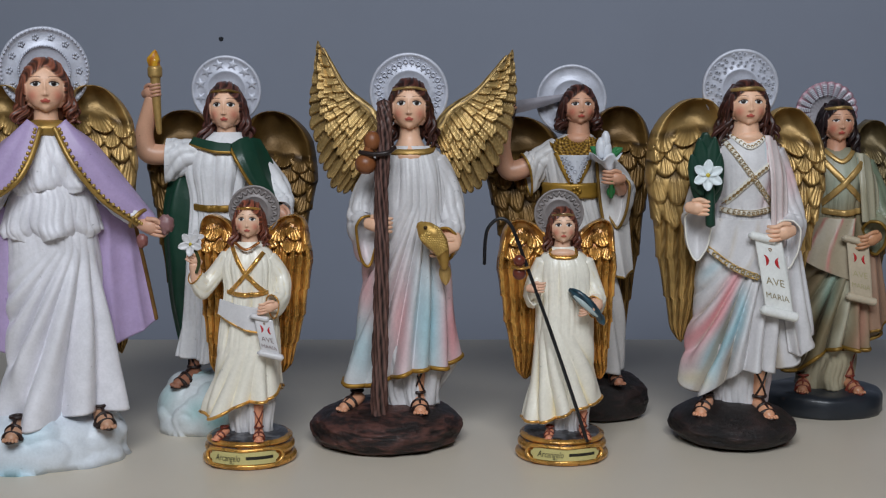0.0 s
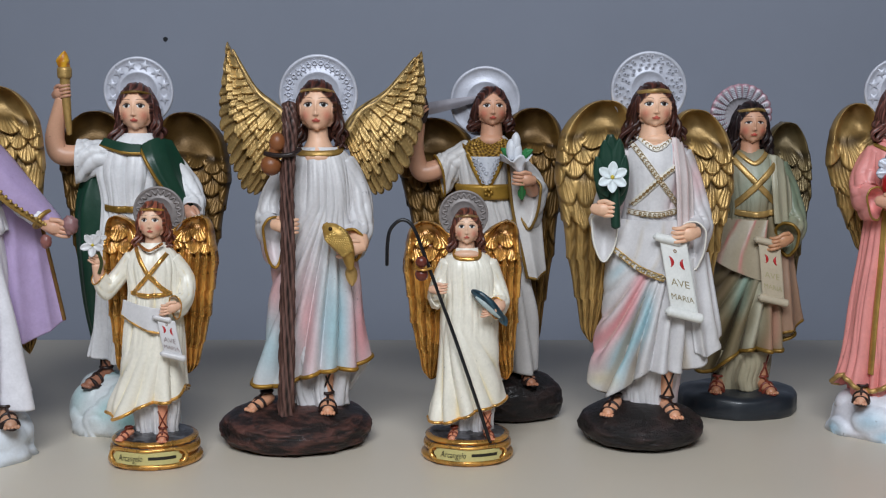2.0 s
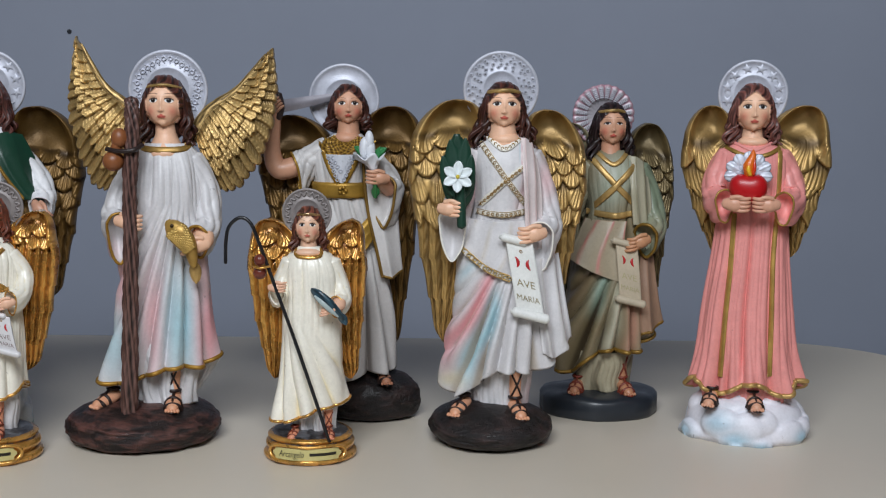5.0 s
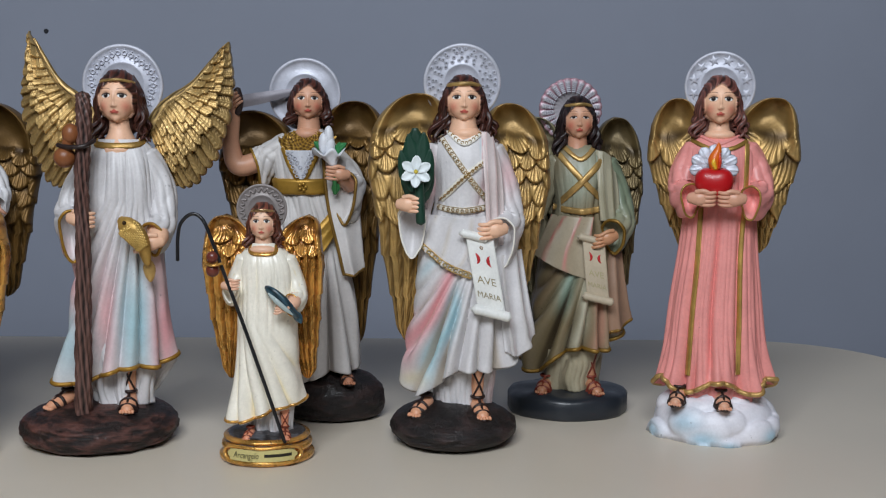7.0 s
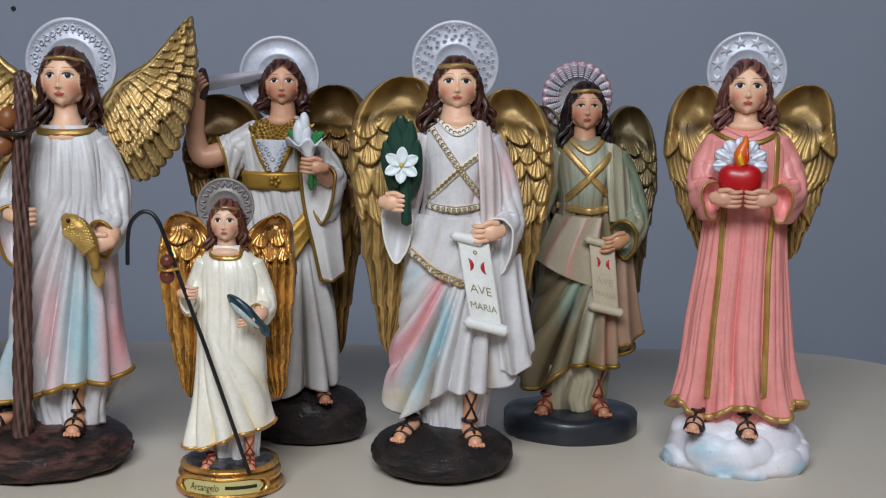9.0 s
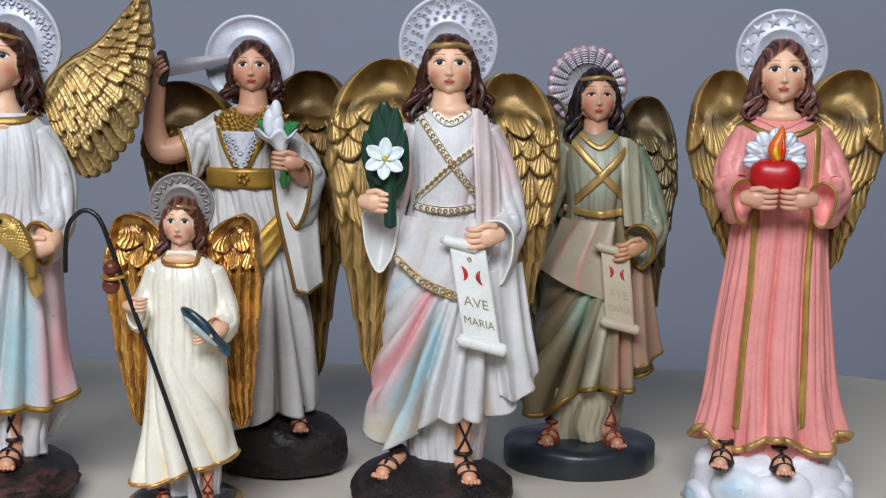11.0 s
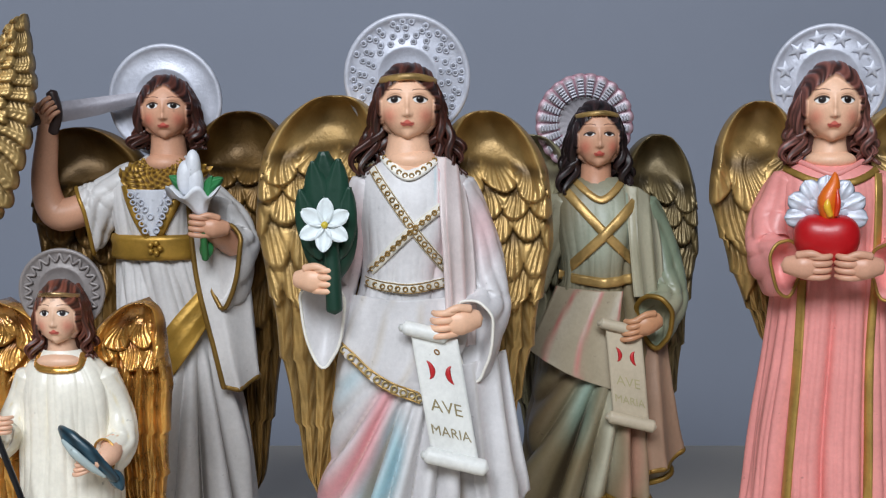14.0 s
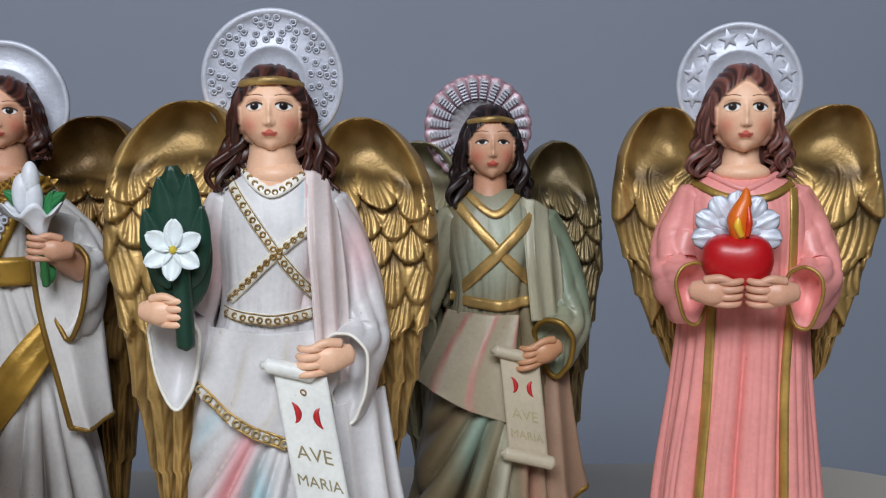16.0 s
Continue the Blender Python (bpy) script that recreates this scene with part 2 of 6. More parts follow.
def ball(clay, c, r, mat, col, n=14, m=18, rot=None, lump=0.0, seed=0.0, top=None):
    """An ellipsoid, lumpy if wanted."""
    r = np.broadcast_to(np.asarray(r, float), 3)
    ph, th = np.linspace(0, math.pi, n), np.linspace(0, TAU, m, endpoint=False)
    d = np.stack([np.sin(ph)[:, None] * np.cos(th), np.sin(ph)[:, None] * np.sin(th), np.cos(ph)[:, None] * np.ones(m)], -1)
    if lump:
        k = np.array([3.1, 2.7, 3.7])
        w = np.sin(d[..., 0] * k[0] * 2 + seed) * np.sin(d[..., 1] * k[1] * 2 + 1.7 * seed) + 0.6 * np.sin(d[..., 2] * k[2] * 3 + d[..., 0] * 4 + seed)
        d = d * (1 + lump * w)[..., None]
    p = d * r
    if rot is not None:
        p = p @ np.array(Euler([radians(q) for q in rot]).to_matrix()).T
    p = p + np.asarray(c, float)
    clay.grid(p, mat, col, wrap=True)
    return p


def sheet(clay, rows, mat, col, thick=0.16, n=40, m=24, ripple=0.0, waves=3.0, phase=0.0, shade=None, trim=None, trim_sides="b"):
    """Cloth over lines that run across it, given from top to bottom; ripples run down it."""
    across = np.array([spline(r, m) for r in rows])
    p = np.array([spline(across[:, k], n) for k in range(m)]).transpose(1, 0, 2)
    du, dv = np.gradient(p, axis=1), np.gradient(p, axis=0)
    nor = unit(np.cross(du, dv))
    s, u = np.linspace(0, 1, n)[:, None], np.linspace(0, 1, m)[None]
    w = np.abs(np.sin(waves * math.pi * u + phase + 0.9 * np.sin(2.2 * s + phase))) ** 0.8 - 0.5
    p = p + nor * (ripple * w * (0.25 + 0.75 * s))[..., None]
    # troughs take a second paint colour, chiefly as shade between the ripples
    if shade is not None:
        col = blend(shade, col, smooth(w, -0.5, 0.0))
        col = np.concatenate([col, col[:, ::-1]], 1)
    else:
        col = np.asarray(col, float)
    loop = np.concatenate([p + nor * thick / 2, (p - nor * thick / 2)[:, ::-1]], 1)
    clay.grid(loop, mat, col, wrap=True, ends=True)
    if trim:
        lines = {"b": p[-1], "l": p[:, 0], "r": p[:, -1], "t": p[0]}
        for side in trim_sides:
            tube(clay, lines[side][::2], trim[0], trim[1], trim[2], n=40, m=7)
    return p


class Robe:
    """A gown hung round an upright axis, with folds that deepen towards the hem."""

    def __init__(self, rings, hem=(0, 0, 0, 5, 0), folds=((9, 0.25, 0.0), (16, 0.1, 1.0)), fade=(0.35, 0.55, 1.0), lean=0.0, seed=0.0, ruffle=0.07, knee=None, fan=None):
        self.ruffle, self.knee, self.fan = ruffle, knee, fan
        self.k = np.array(rings, float)
        self.hem, self.folds, self.fade, self.lean, self.seed = hem, folds, fade, lean, seed
        self.lo, self.hi = self.k[0, 0], self.k[-1, 0]

    def ring(self, z):
        s = spline(self.k, 60)
        z = np.clip(z, self.lo - 3, self.hi)
        below = np.minimum(z - self.lo, 0)
        q = [np.interp(z, s[:, 0], s[:, j]) for j in range(1, 5)]
        slope = (self.k[1, 3] - self.k[0, 3]) / (self.k[1, 0] - self.k[0, 0])
        return q[0], q[1], q[2] + slope * below, q[3] + slope * below

    def wave(self, th, z):
        h = (z - self.lo) / (self.hi - self.lo)
        amp = np.interp(h, [0, 0.35, 0.75, 1], [1.0, self.fade[1], self.fade[0], 0.0])
        out = 0
        for n, a, ph in self.folds:
            x = n * th / 2 + ph + self.lean * h * 3 + 0.5 * np.sin(4 * h + ph + self.seed) + 0.35 * np.sin(2 * th + ph * 2 + self.seed)
            out = out + a * (np.abs(np.sin(x)) ** 0.7 - 0.6)
        fine = np.abs(np.sin(13 * th + 1.5 * np.sin(3 * th + self.seed) + 2.5 * h + np.sin(7 * h))) ** 0.7 - 0.6
        frill = np.sin(5 * th + self.seed * 2) + 0.7 * np.sin(8 * th + 1 + self.seed)
        frill = self.ruffle * self.k[0, 3] * frill * np.exp(-((np.maximum(h, 0) / 0.16) ** 2))
        if self.fan:
            # the cloth is drawn to one hip and its folds spread from there
            x0, z0, count, depth = self.fan
            cx, _, rx, _ = self.ring(z)
            x = cx + rx * np.sin(th)
            phi = np.arctan2(x - x0, np.maximum(z0 - z, 0.3))
            far = np.hypot(x - x0, z0 - z)
            big = np.abs(np.sin(0.42 * count * phi + 0.7 * np.sin(3 * phi + self.seed) + self.seed)) ** 0.9 - 0.6
            thin = np.abs(np.sin(count * phi + 0.9 * np.sin(5 * phi + 2 * self.seed))) ** 0.85 - 0.6
            drawn = depth * (0.45 * big + 1.0 * thin) * smooth(far, 2.0, 10.0) * np.exp(-((phi / 0.75) ** 4)) * (0.35 + 0.65 * smooth(np.cos(th), 0.05, 0.5))
            mask = smooth(np.cos(th), -0.75, 0.1) * smooth(z0 - z, 0.0, 5.0)
            knee = 0.0
            if self.knee:
                t0, zk, up = self.knee
                knee = up * np.exp(-(((th - t0) / 0.45) ** 2) - ((z - zk) / np.where(z > zk, 4.0, 5.5)) ** 2)
            return (amp * (2.0 * out + 0.2 * fine)) * (1 - mask) + mask * (drawn * (1 - 0.5 * np.clip(knee, 0, 1)) + knee) + frill
        return amp * (2.0 * out + min(0.2, 0.5 * sum(f[1] for f in self.folds)) * fine) + frill

    def at(self, th, z, off=0.0):
        cx, cy, rx, ry = self.ring(z)
        d = self.wave(th, z) + off
        return np.stack([cx + (rx + d) * np.sin(th), cy - (ry + d) * np.cos(th), z + 0 * th], -1)

    def front(self, x, z, off=0.1):
        x, z = np.asarray(x, float), np.asarray(z, float)
        cx, cy, rx, ry = self.ring(z)
        th = np.arcsin(np.clip((x - cx) / rx, -0.98, 0.98))
        p = self.at(th, z, off)
        return np.stack([x + 0 * z, p[..., 1], z + 0 * x], -1)

    def hem_z(self, th):
        a, b, w, n, ph = self.hem
        return self.lo + a * np.sin(th) + b * np.cos(th) + w * np.sin(n * th + ph)

    def build(self, clay, mat, col, tints=(), wash_shade=None, rows=120, m=340, trim=None, skew=0.0, streaks=()):
        th = np.linspace(-math.pi, math.pi, m, endpoint=False)[None]
        h = np.linspace(0, 1, rows)[:, None]
        z = self.hem_z(th) * (1 - h) + self.hi * h
        th = th + 0 * z
        p = self.at(th, z)
        w = self.wave(th, z)
        inner = p[0] * np.array([1, 1, 1.0])
        cx, cy, _, _ = self.ring(z[0])
        mid = np.stack([cx, cy, z[0]], -1)
        under = [mid + (inner - mid) * f + np.array([0, 0, up]) for f, up in ((0.8, 0.9), (0.9, 0.12), (0.97, 0.02))]
        full = np.concatenate([np.array(under), p])
        c = np.broadcast_to(np.asarray(col, float), full.shape).copy()
        for x, zz, sx, sz, tint, k in tints:
            f = k * np.exp(-(((full[..., 0] - x - skew * (full[..., 2] - zz)) / sx) ** 2) - ((full[..., 2] - zz) / sz) ** 2) * (full[..., 1] < 1.0)
            c = c * (1 - f[..., None]) + np.asarray(tint) * f[..., None]
        for angle, wide, near, end, tint, k in streaks:
            # brushed colour along the folds
            dx, dz = full[..., 0] - self.fan[0], self.fan[1] - full[..., 2]
            phi, far = np.degrees(np.arctan2(dx, np.maximum(dz, 0.3))), np.hypot(dx, dz)
            f = k * np.exp(-(((phi - angle - 1.5 * np.sin(far)) / wide) ** 2)) * smooth(far, near, near + 2.5) * (1 - smooth(far, end - 3.0, end)) * (full[..., 1] < 1.0)
            c = c * (1 - f[..., None]) + np.asarray(tint) * f[..., None]
        # antique wash in the fold valleys, deepened to stand in for shade
        if wash_shade is not None:
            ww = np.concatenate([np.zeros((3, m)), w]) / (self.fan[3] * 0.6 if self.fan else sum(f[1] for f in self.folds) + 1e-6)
            f = wash_shade[1] * (1 - smooth(ww, -0.6, -0.05))
            c = c * (1 - f[..., None]) + np.asarray(wash_shade[0]) * f[..., None]
        clay.grid(full, mat, c, wrap=True)
        if trim:
            tube(clay, p[1][::2] + np.array([0, 0, 0.05]), trim[0], trim[1], trim[2], n=m, m=7, closed=True)
        return p

    def band(self, clay, pts, width, mat, col, off=0.1, n=24):
        """A flat ribbon over the front, through points (x, z)."""
        q = spline(np.array(pts, float), n)
        t = unit(np.gradient(q, axis=0))
        s = np.stack([-t[:, 1], t[:, 0]], -1) * width / 2
        lines = []
        for k, o in ((-1, -0.05), (-1, off), (-0.4, off + 0.04), (0.4, off + 0.04), (1, off), (1, -0.05)):
            e = q + k * s
            lines.append(self.front(e[:, 0], e[:, 1], o))
        clay.grid(np.array(lines).transpose(1, 0, 2), mat, col)

    def beads(self, clay, pts, gap, r, mat, col, off=0.16):
        q = spline(np.array(pts, float), 60)
        s = np.r_[0, np.cumsum(np.linalg.norm(np.diff(q, axis=0), axis=1))]
        for d in np.arange(gap / 2, s[-1], gap):
            x, z = np.interp(d, s, q[:, 0]), np.interp(d, s, q[:, 1])
            p = self.front(x, z, off)
            ring = [p + r * np.array([math.cos(a), -0.1, math.sin(a)]) for a in np.arange(6) * TAU / 6]
            tube(clay, ring, r * 0.36, mat, col, n=10, m=5, closed=True)


def head(clay, c, r, hair, skin=SKINC, tilt=-7.0, turn=0.0, mat=FLESH, eye=C(28, 18, 15), lids=0.0):
    """A plain sculpted head: the face looks to -y, the hair is combed from a middle parting."""
    r = np.asarray(r, float) * np.array([1.0, 1.0, 0.96])
    n, m = 150, 220
    ph = math.pi * np.linspace(0, 1, n) ** 1.35
    th = np.linspace(0, TAU, m, endpoint=False)
    x = np.sin(ph)[:, None] * np.cos(th)
    z = np.sin(ph)[:, None] * np.sin(th)
    y = -np.cos(ph)[:, None] * np.ones(m)

    def spot(cx, cz, sx, sz):
        return np.exp(-(((x - cx) / sx) ** 2) - ((z - cz) / sz) ** 2)

    front = smooth(-y, -0.1, 0.5)
    d = np.zeros_like(x)
    d += front * (0.12 * spot(0, -0.39, 0.095, 0.08) + 0.065 * spot(0, -0.18, 0.07, 0.2) + 0.05 * spot(0, -0.63, 0.2, 0.06) + 0.075 * spot(0, -0.9, 0.2, 0.12))
    d -= front * 0.04 * spot(0, -0.76, 0.2, 0.05)
    for e in (-1, 1):
        d += front * (0.035 * spot(e * 0.12, -0.42, 0.05, 0.05) + 0.04 * spot(e * 0.52, -0.45, 0.26, 0.2) + 0.04 * spot(e * 0.5, -0.75, 0.24, 0.2))
        d += front * (-0.08 * spot(e * 0.42, -0.02, 0.22, 0.12) + 0.045 * spot(e * 0.44, -0.02, 0.16, 0.07) + 0.03 * spot(e * 0.42, 0.19, 0.28, 0.06))
    line = 0.57 - 0.8 * np.abs(x) ** 1.45 + 0.012 * np.sin(9 * x + 1)
    edge = np.sqrt((x / (0.79 + 0.012 * np.sin(7 * z))) ** 2 + (np.clip(-z - 0.2, 0, 1) / 1.5) ** 2)
    comb = np.arctan2(x, z + 0.9) * 22 + 3.0 * np.sin(5 * z + 4 * np.abs(x))
    locks = 0.6 * np.sin(comb) + 0.4 * np.sin(2.3 * comb + 1.0)
    is_hair = np.maximum(np.maximum(smooth(z - line, 0.0, 0.05), smooth(edge, 1.0, 1.05)), smooth(y, -0.15, -0.05)) * smooth(z, -1.0, -0.75)
    d += is_hair * (0.09 + 0.032 * locks + 0.05 * smooth(z, 0.4, 0.9))
    jaw = 1 + (0.02 - 0.17 * smooth(-z, 0.3, 1.0)) * (1 - is_hair)
    base = np.stack([x * jaw, y, z - 0.07 * smooth(-z, 0.3, 1.0) * front * (1 - is_hair)], -1) * (1 + d)[..., None]
    col = np.broadcast_to(np.asarray(skin, float), base.shape).copy()

    def dab(mask, tint):
        nonlocal col
        mask = np.clip(mask * front, 0, 1)[..., None]
        col = col * (1 - mask) + np.asarray(tint) * mask

    for e in (-1, 1):
        dab(0.55 * spot(e * 0.56, -0.44, 0.22, 0.19), C(228, 104, 86))
        q = x - e * 0.41
        lid = 0.07 - 0.1 * lids - 1.3 * q * q - 0.05 * e * q
        open_eye = smooth(lid - z, -0.01, 0.015)
        dab((1 - smooth((q / 0.225) ** 2 + ((z + 0.025) / 0.1) ** 2, 0.75, 1.1)) * open_eye, C(246, 244, 242))
        dab((1 - smooth((q / 0.125) ** 2 + ((z + 0.02) / 0.105) ** 2, 0.75, 1.15)) * open_eye, eye)
        # catchlight: a glint painted onto the iris
        dab(0.7 * (1 - smooth(((q + 0.035) / 0.022) ** 2 + ((z - 0.025) / 0.02) ** 2, 0.5, 1.2)), C(230, 226, 224))
        dab(0.95 * (1 - smooth(np.abs(z - lid) / 0.036, 0.5, 1.2)) * (np.abs(q) < 0.24), C(44, 26, 22))
        dab(0.45 * (1 - smooth(np.abs(z - lid - 0.065) / 0.015, 0.5, 1.4)) * (np.abs(q) < 0.22), C(150, 92, 70))
        dab(0.35 * (1 - smooth(np.abs(z + 0.145 - 1.0 * q * q) / 0.013, 0.5, 1.4)) * (np.abs(q) < 0.18), C(150, 92, 76))
        dab(0.95 * (1 - smooth(np.abs(z - (0.265 - 0.75 * (q - e * 0.03) ** 2 - 0.06 * e * q)) / 0.015, 0.4, 1.3)) * (np.abs(q) < 0.25), C(86, 50, 38))
        dab(0.5 * spot(e * 0.07, -0.465, 0.032, 0.018), C(160, 84, 66))
    bow = 0.018 * np.cos(x * 20) * (np.abs(x) < 0.16)
    dab(0.9 * (1 - smooth((x / 0.25) ** 2 + ((z + 0.63 - bow) / 0.07) ** 2, 0.6, 1.1)), C(206, 84, 74))
    dab(0.8 * (1 - smooth(np.abs(z + 0.627 - 0.3 * x * x) / 0.011, 0.5, 1.3)) * (np.abs(x) < 0.22), C(136, 46, 42))
    # hair colour holds shade between the locks and highlights along their ridges
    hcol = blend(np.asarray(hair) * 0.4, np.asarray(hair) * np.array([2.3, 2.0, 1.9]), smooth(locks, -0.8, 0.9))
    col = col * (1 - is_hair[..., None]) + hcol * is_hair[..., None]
    p = base * np.asarray(r, float)
    p = p @ np.array(Euler((radians(tilt), 0, radians(turn))).to_matrix()).T + np.asarray(c, float)
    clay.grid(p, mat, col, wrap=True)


def lock(clay, pts, r, hair, k=0.0):
    """One wavy strand of sculpted hair."""
    line = spline(pts, 36)
    s = np.linspace(0, 1, 36)
    curl = 1.5 * r * smooth(s, 0.15, 0.8)
    line = line + np.stack([np.sin(13 * s + k), 0.7 * np.cos(12 * s + 1.3 * k), 0 * s], -1) * curl[:, None]
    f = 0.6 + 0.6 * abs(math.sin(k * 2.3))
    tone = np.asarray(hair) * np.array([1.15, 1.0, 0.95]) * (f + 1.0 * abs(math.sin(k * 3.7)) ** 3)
    # strand tones vary; shade is painted into the grooves
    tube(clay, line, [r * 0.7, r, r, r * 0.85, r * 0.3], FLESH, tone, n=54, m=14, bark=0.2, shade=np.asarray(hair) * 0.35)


def long_hair(clay, c, r, hair, drop, spread=1.0, count=6, thick=0.3):
    """Strands from the temples to the shoulders in two layers and a mass at the nape."""
    x, y, z = c
    for s in (-1, 1):
        for k in range(2 * count):
            a = k / (2 * count - 1)
            y0 = y - 0.2 * r[1] + a * 1.0 * r[1]
            e = drop * (0.72 + 0.34 * abs(math.sin(k * 2.1 + s)))
            wide = 1.0 + 0.1 * math.sin(2.7 * k + s)
            lock(clay, [(x + s * r[0] * (0.72 - 0.2 * a), y0 + 0.1, z + r[2] * (0.66 + 0.16 * a)), (x + s * r[0] * 0.99, y0, z + r[2] * 0.12), (x + s * r[0] * 1.05 * wide, y0 + 0.15, z - r[2] * 0.66), (x + s * r[0] * (1.08 * wide + 0.26 * spread * math.sin(1 + k)), y0 + 0.1, z - r[2] * 0.7 - e * 0.5), (x + s * r[0] * (1.12 * wide + 0.3 * spread * (0.6 + 0.5 * math.sin(k * 1.7))), y0 - 0.1, z - r[2] * 0.7 - e)], thick * 0.66, hair, k * 1.3 + s)
    ball(clay, (x, y + 0.55 * r[1], z - r[2] * 0.5), (r[0] * 1.05, r[1] * 0.7, r[2] * 1.2), FLESH, np.asarray(hair) * 0.8, lump=0.03)


def headband(clay, c, r, mat, col, z=0.62, w=0.14):
    """A circlet round the brow."""
    k = math.sqrt(1 - z * z) * 1.14
    w = w * 0.8
    pts = [(c[0] + r[0] * k * math.sin(a), c[1] - r[1] * k * math.cos(a), c[2] + r[2] * (z + 0.12 * math.cos(a) ** 2 - 0.06)) for a in np.linspace(-1.5, 1.5, 13)]
    tube(clay, pts, w, mat, col, n=30, m=10, flat=0.5, bark=0.06, shade=np.asarray(col) * 0.5)


def halo(clay, c, r, style, tilt=4.0, mat=SLV, col=SILV, rim=None):
    """A round cast plate with a raised border and its own relief on the front."""
    q = Clay()
    prof = [(0.0, 0.02), (0.3, 0.02), (0.5, 0.02), (0.53, 0.1), (0.57, 0.1), (0.6, 0.02), (0.8, 0.0), (0.9, 0.0), (0.92, 0.1), (0.97, 0.12), (1.0, 0.05), (1.0, -0.12), (0.95, -0.18), (0.0, -0.18)]
    if style == "rays":
        prof = [(0.0, 0.0), (0.5, 0.02), (0.53, 0.06), (0.9, 0.06), (0.97, 0.05), (1.0, 0.0), (1.0, -0.12), (0.95, -0.18), (0.0, -0.18)]
    if style == "dots":
        prof = [(0.0, 0.02), (0.3, 0.02), (0.42, 0.02), (0.45, 0.1), (0.49, 0.1), (0.52, 0.02)] + prof[6:]
    th = np.linspace(0, TAU, 96, endpoint=False)
    p = np.array([[(r * k * math.cos(a), -h * r / 3, r * k * math.sin(a)) for a in th] for k, h in prof])
    if style == "rays":
        ray = np.abs(np.sin(th * 12)) ** 0.6
        p[2:6, :, 1] -= 0.16 * ray
        p[5, :, 0] *= 0.98 + 0.04 * ray
        p[5, :, 2] *= 0.98 + 0.04 * ray
        cc = np.broadcast_to(np.asarray(col), p.shape).copy()
        cc[2:6] = blend(np.asarray(rim) * 0.8, np.asarray(col), smooth(ray, 0.45, 0.8))
        cc[4:6] = 0.3 * cc[4:6] + 0.7 * np.asarray(rim)
        for a in (np.arange(24) + 0.5) * TAU / 24:
            for k in np.linspace(0.58, 0.88, 6):
                at = np.array([r * k * math.cos(a), -0.045 * r - 0.16, r * k * math.sin(a)])
                cut = 0.05 * r * np.array([-math.sin(a), 0, math.cos(a)])
                tube(q, [at - cut, at + cut], 0.022 * r, mat, C(214, 212, 222), n=4, m=5)
        q.grid(p, mat, cc, wrap=True)
    else:
        q.grid(p, mat, col, wrap=True)
    if style == "dots":
        for k, count in ((0.56, 17), (0.66, 21), (0.76, 25), (0.855, 29)):
            for a in np.arange(count) * TAU / count + k * 7:
                a, q_r = a + 0.05 * math.sin(a * 37 + k * 50), k + 0.018 * math.sin(a * 53 + k * 9)
                at = np.array([r * q_r * math.cos(a), -0.01 * r, r * q_r * math.sin(a)])
                tube(q, [at + 0.042 * r * np.array([math.cos(b), 0, math.sin(b)]) for b in np.arange(5) * TAU / 5], 0.018 * r, mat, np.asarray(col) * 0.9, n=8, m=5, closed=True)
                ball(q, at + np.array([0, 0.004 * r, 0]), 0.03 * r, mat, np.asarray(col) * 0.4, n=5, m=6)
    if style == "stars":
        for a in np.arange(12) * TAU / 12 + 0.26:
            at = np.array([r * 0.76 * math.cos(a), -0.03 * r, r * 0.76 * math.sin(a)])
            ring = [at + np.array([math.cos(b + a), 0, math.sin(b + a)]) * r * (0.17 if k % 2 == 0 else 0.07) for k, b in enumerate(np.arange(10) * TAU / 10)]
            tip = at - np.array([0, 0.05 * r, 0])
            q.raw(ring + [tip], [(k, (k + 1) % 10, 10) for k in range(10)], mat, col)
    if style == "lace":
        for a in np.arange(30) * TAU / 30:
            at = np.array([r * (0.76 + 0.03 * math.sin(5 * a)) * math.cos(a), -0.02 * r, r * (0.76 + 0.03 * math.sin(5 * a)) * math.sin(a)])
            tube(q, [at + 0.055 * r * np.array([math.cos(b), 0, math.sin(b)]) for b in np.arange(5) * TAU / 5], 0.022 * r, mat, col, n=9, m=5, closed=True)
            ball(q, at * np.array([1.12, 1, 1.12]), 0.022 * r, mat, col, n=5, m=6)
            ball(q, at * np.array([0.87, 1, 0.87]), 0.022 * r, mat, col, n=5, m=6)
    if style == "florets":
        for a in np.arange(14) * TAU / 14:
            at = np.array([r * 0.77 * math.cos(a), -0.02 * r, r * 0.77 * math.sin(a)])
            for b in np.arange(5) * TAU / 5:
                ball(q, at + 0.05 * r * np.array([math.cos(b), 0, math.sin(b)]), (0.035 * r, 0.02 * r, 0.035 * r), mat, np.asarray(col) * 0.8, n=5, m=7)
        for a in np.arange(60) * TAU / 60:
            for k in (0.95, 0.56):
                ball(q, (r * k * math.cos(a), -0.05 * r, r * k * math.sin(a)), 0.03 * r, mat, col, n=5, m=6)
    if style == "zigzag":
        pts = [(r * (0.7 + 0.17 * (k % 2)) * math.cos(a), -0.03 * r, r * (0.7 + 0.17 * (k % 2)) * math.sin(a)) for k, a in enumerate(np.arange(44) * TAU / 44)]
        tube(q, pts, 0.035 * r, mat, col, n=176, m=6, closed=True)
    turn = np.array(Euler((radians(tilt), 0, 0)).to_matrix())
    for v, cols in zip(q.v, q.c):
        v[:] = v @ turn.T + np.asarray(c, float)
    clay.v += q.v
    clay.c += q.c
    clay.f += [tuple(i + clay.n for i in f) for f in q.f]
    clay.m += q.m
    clay.n += q.n


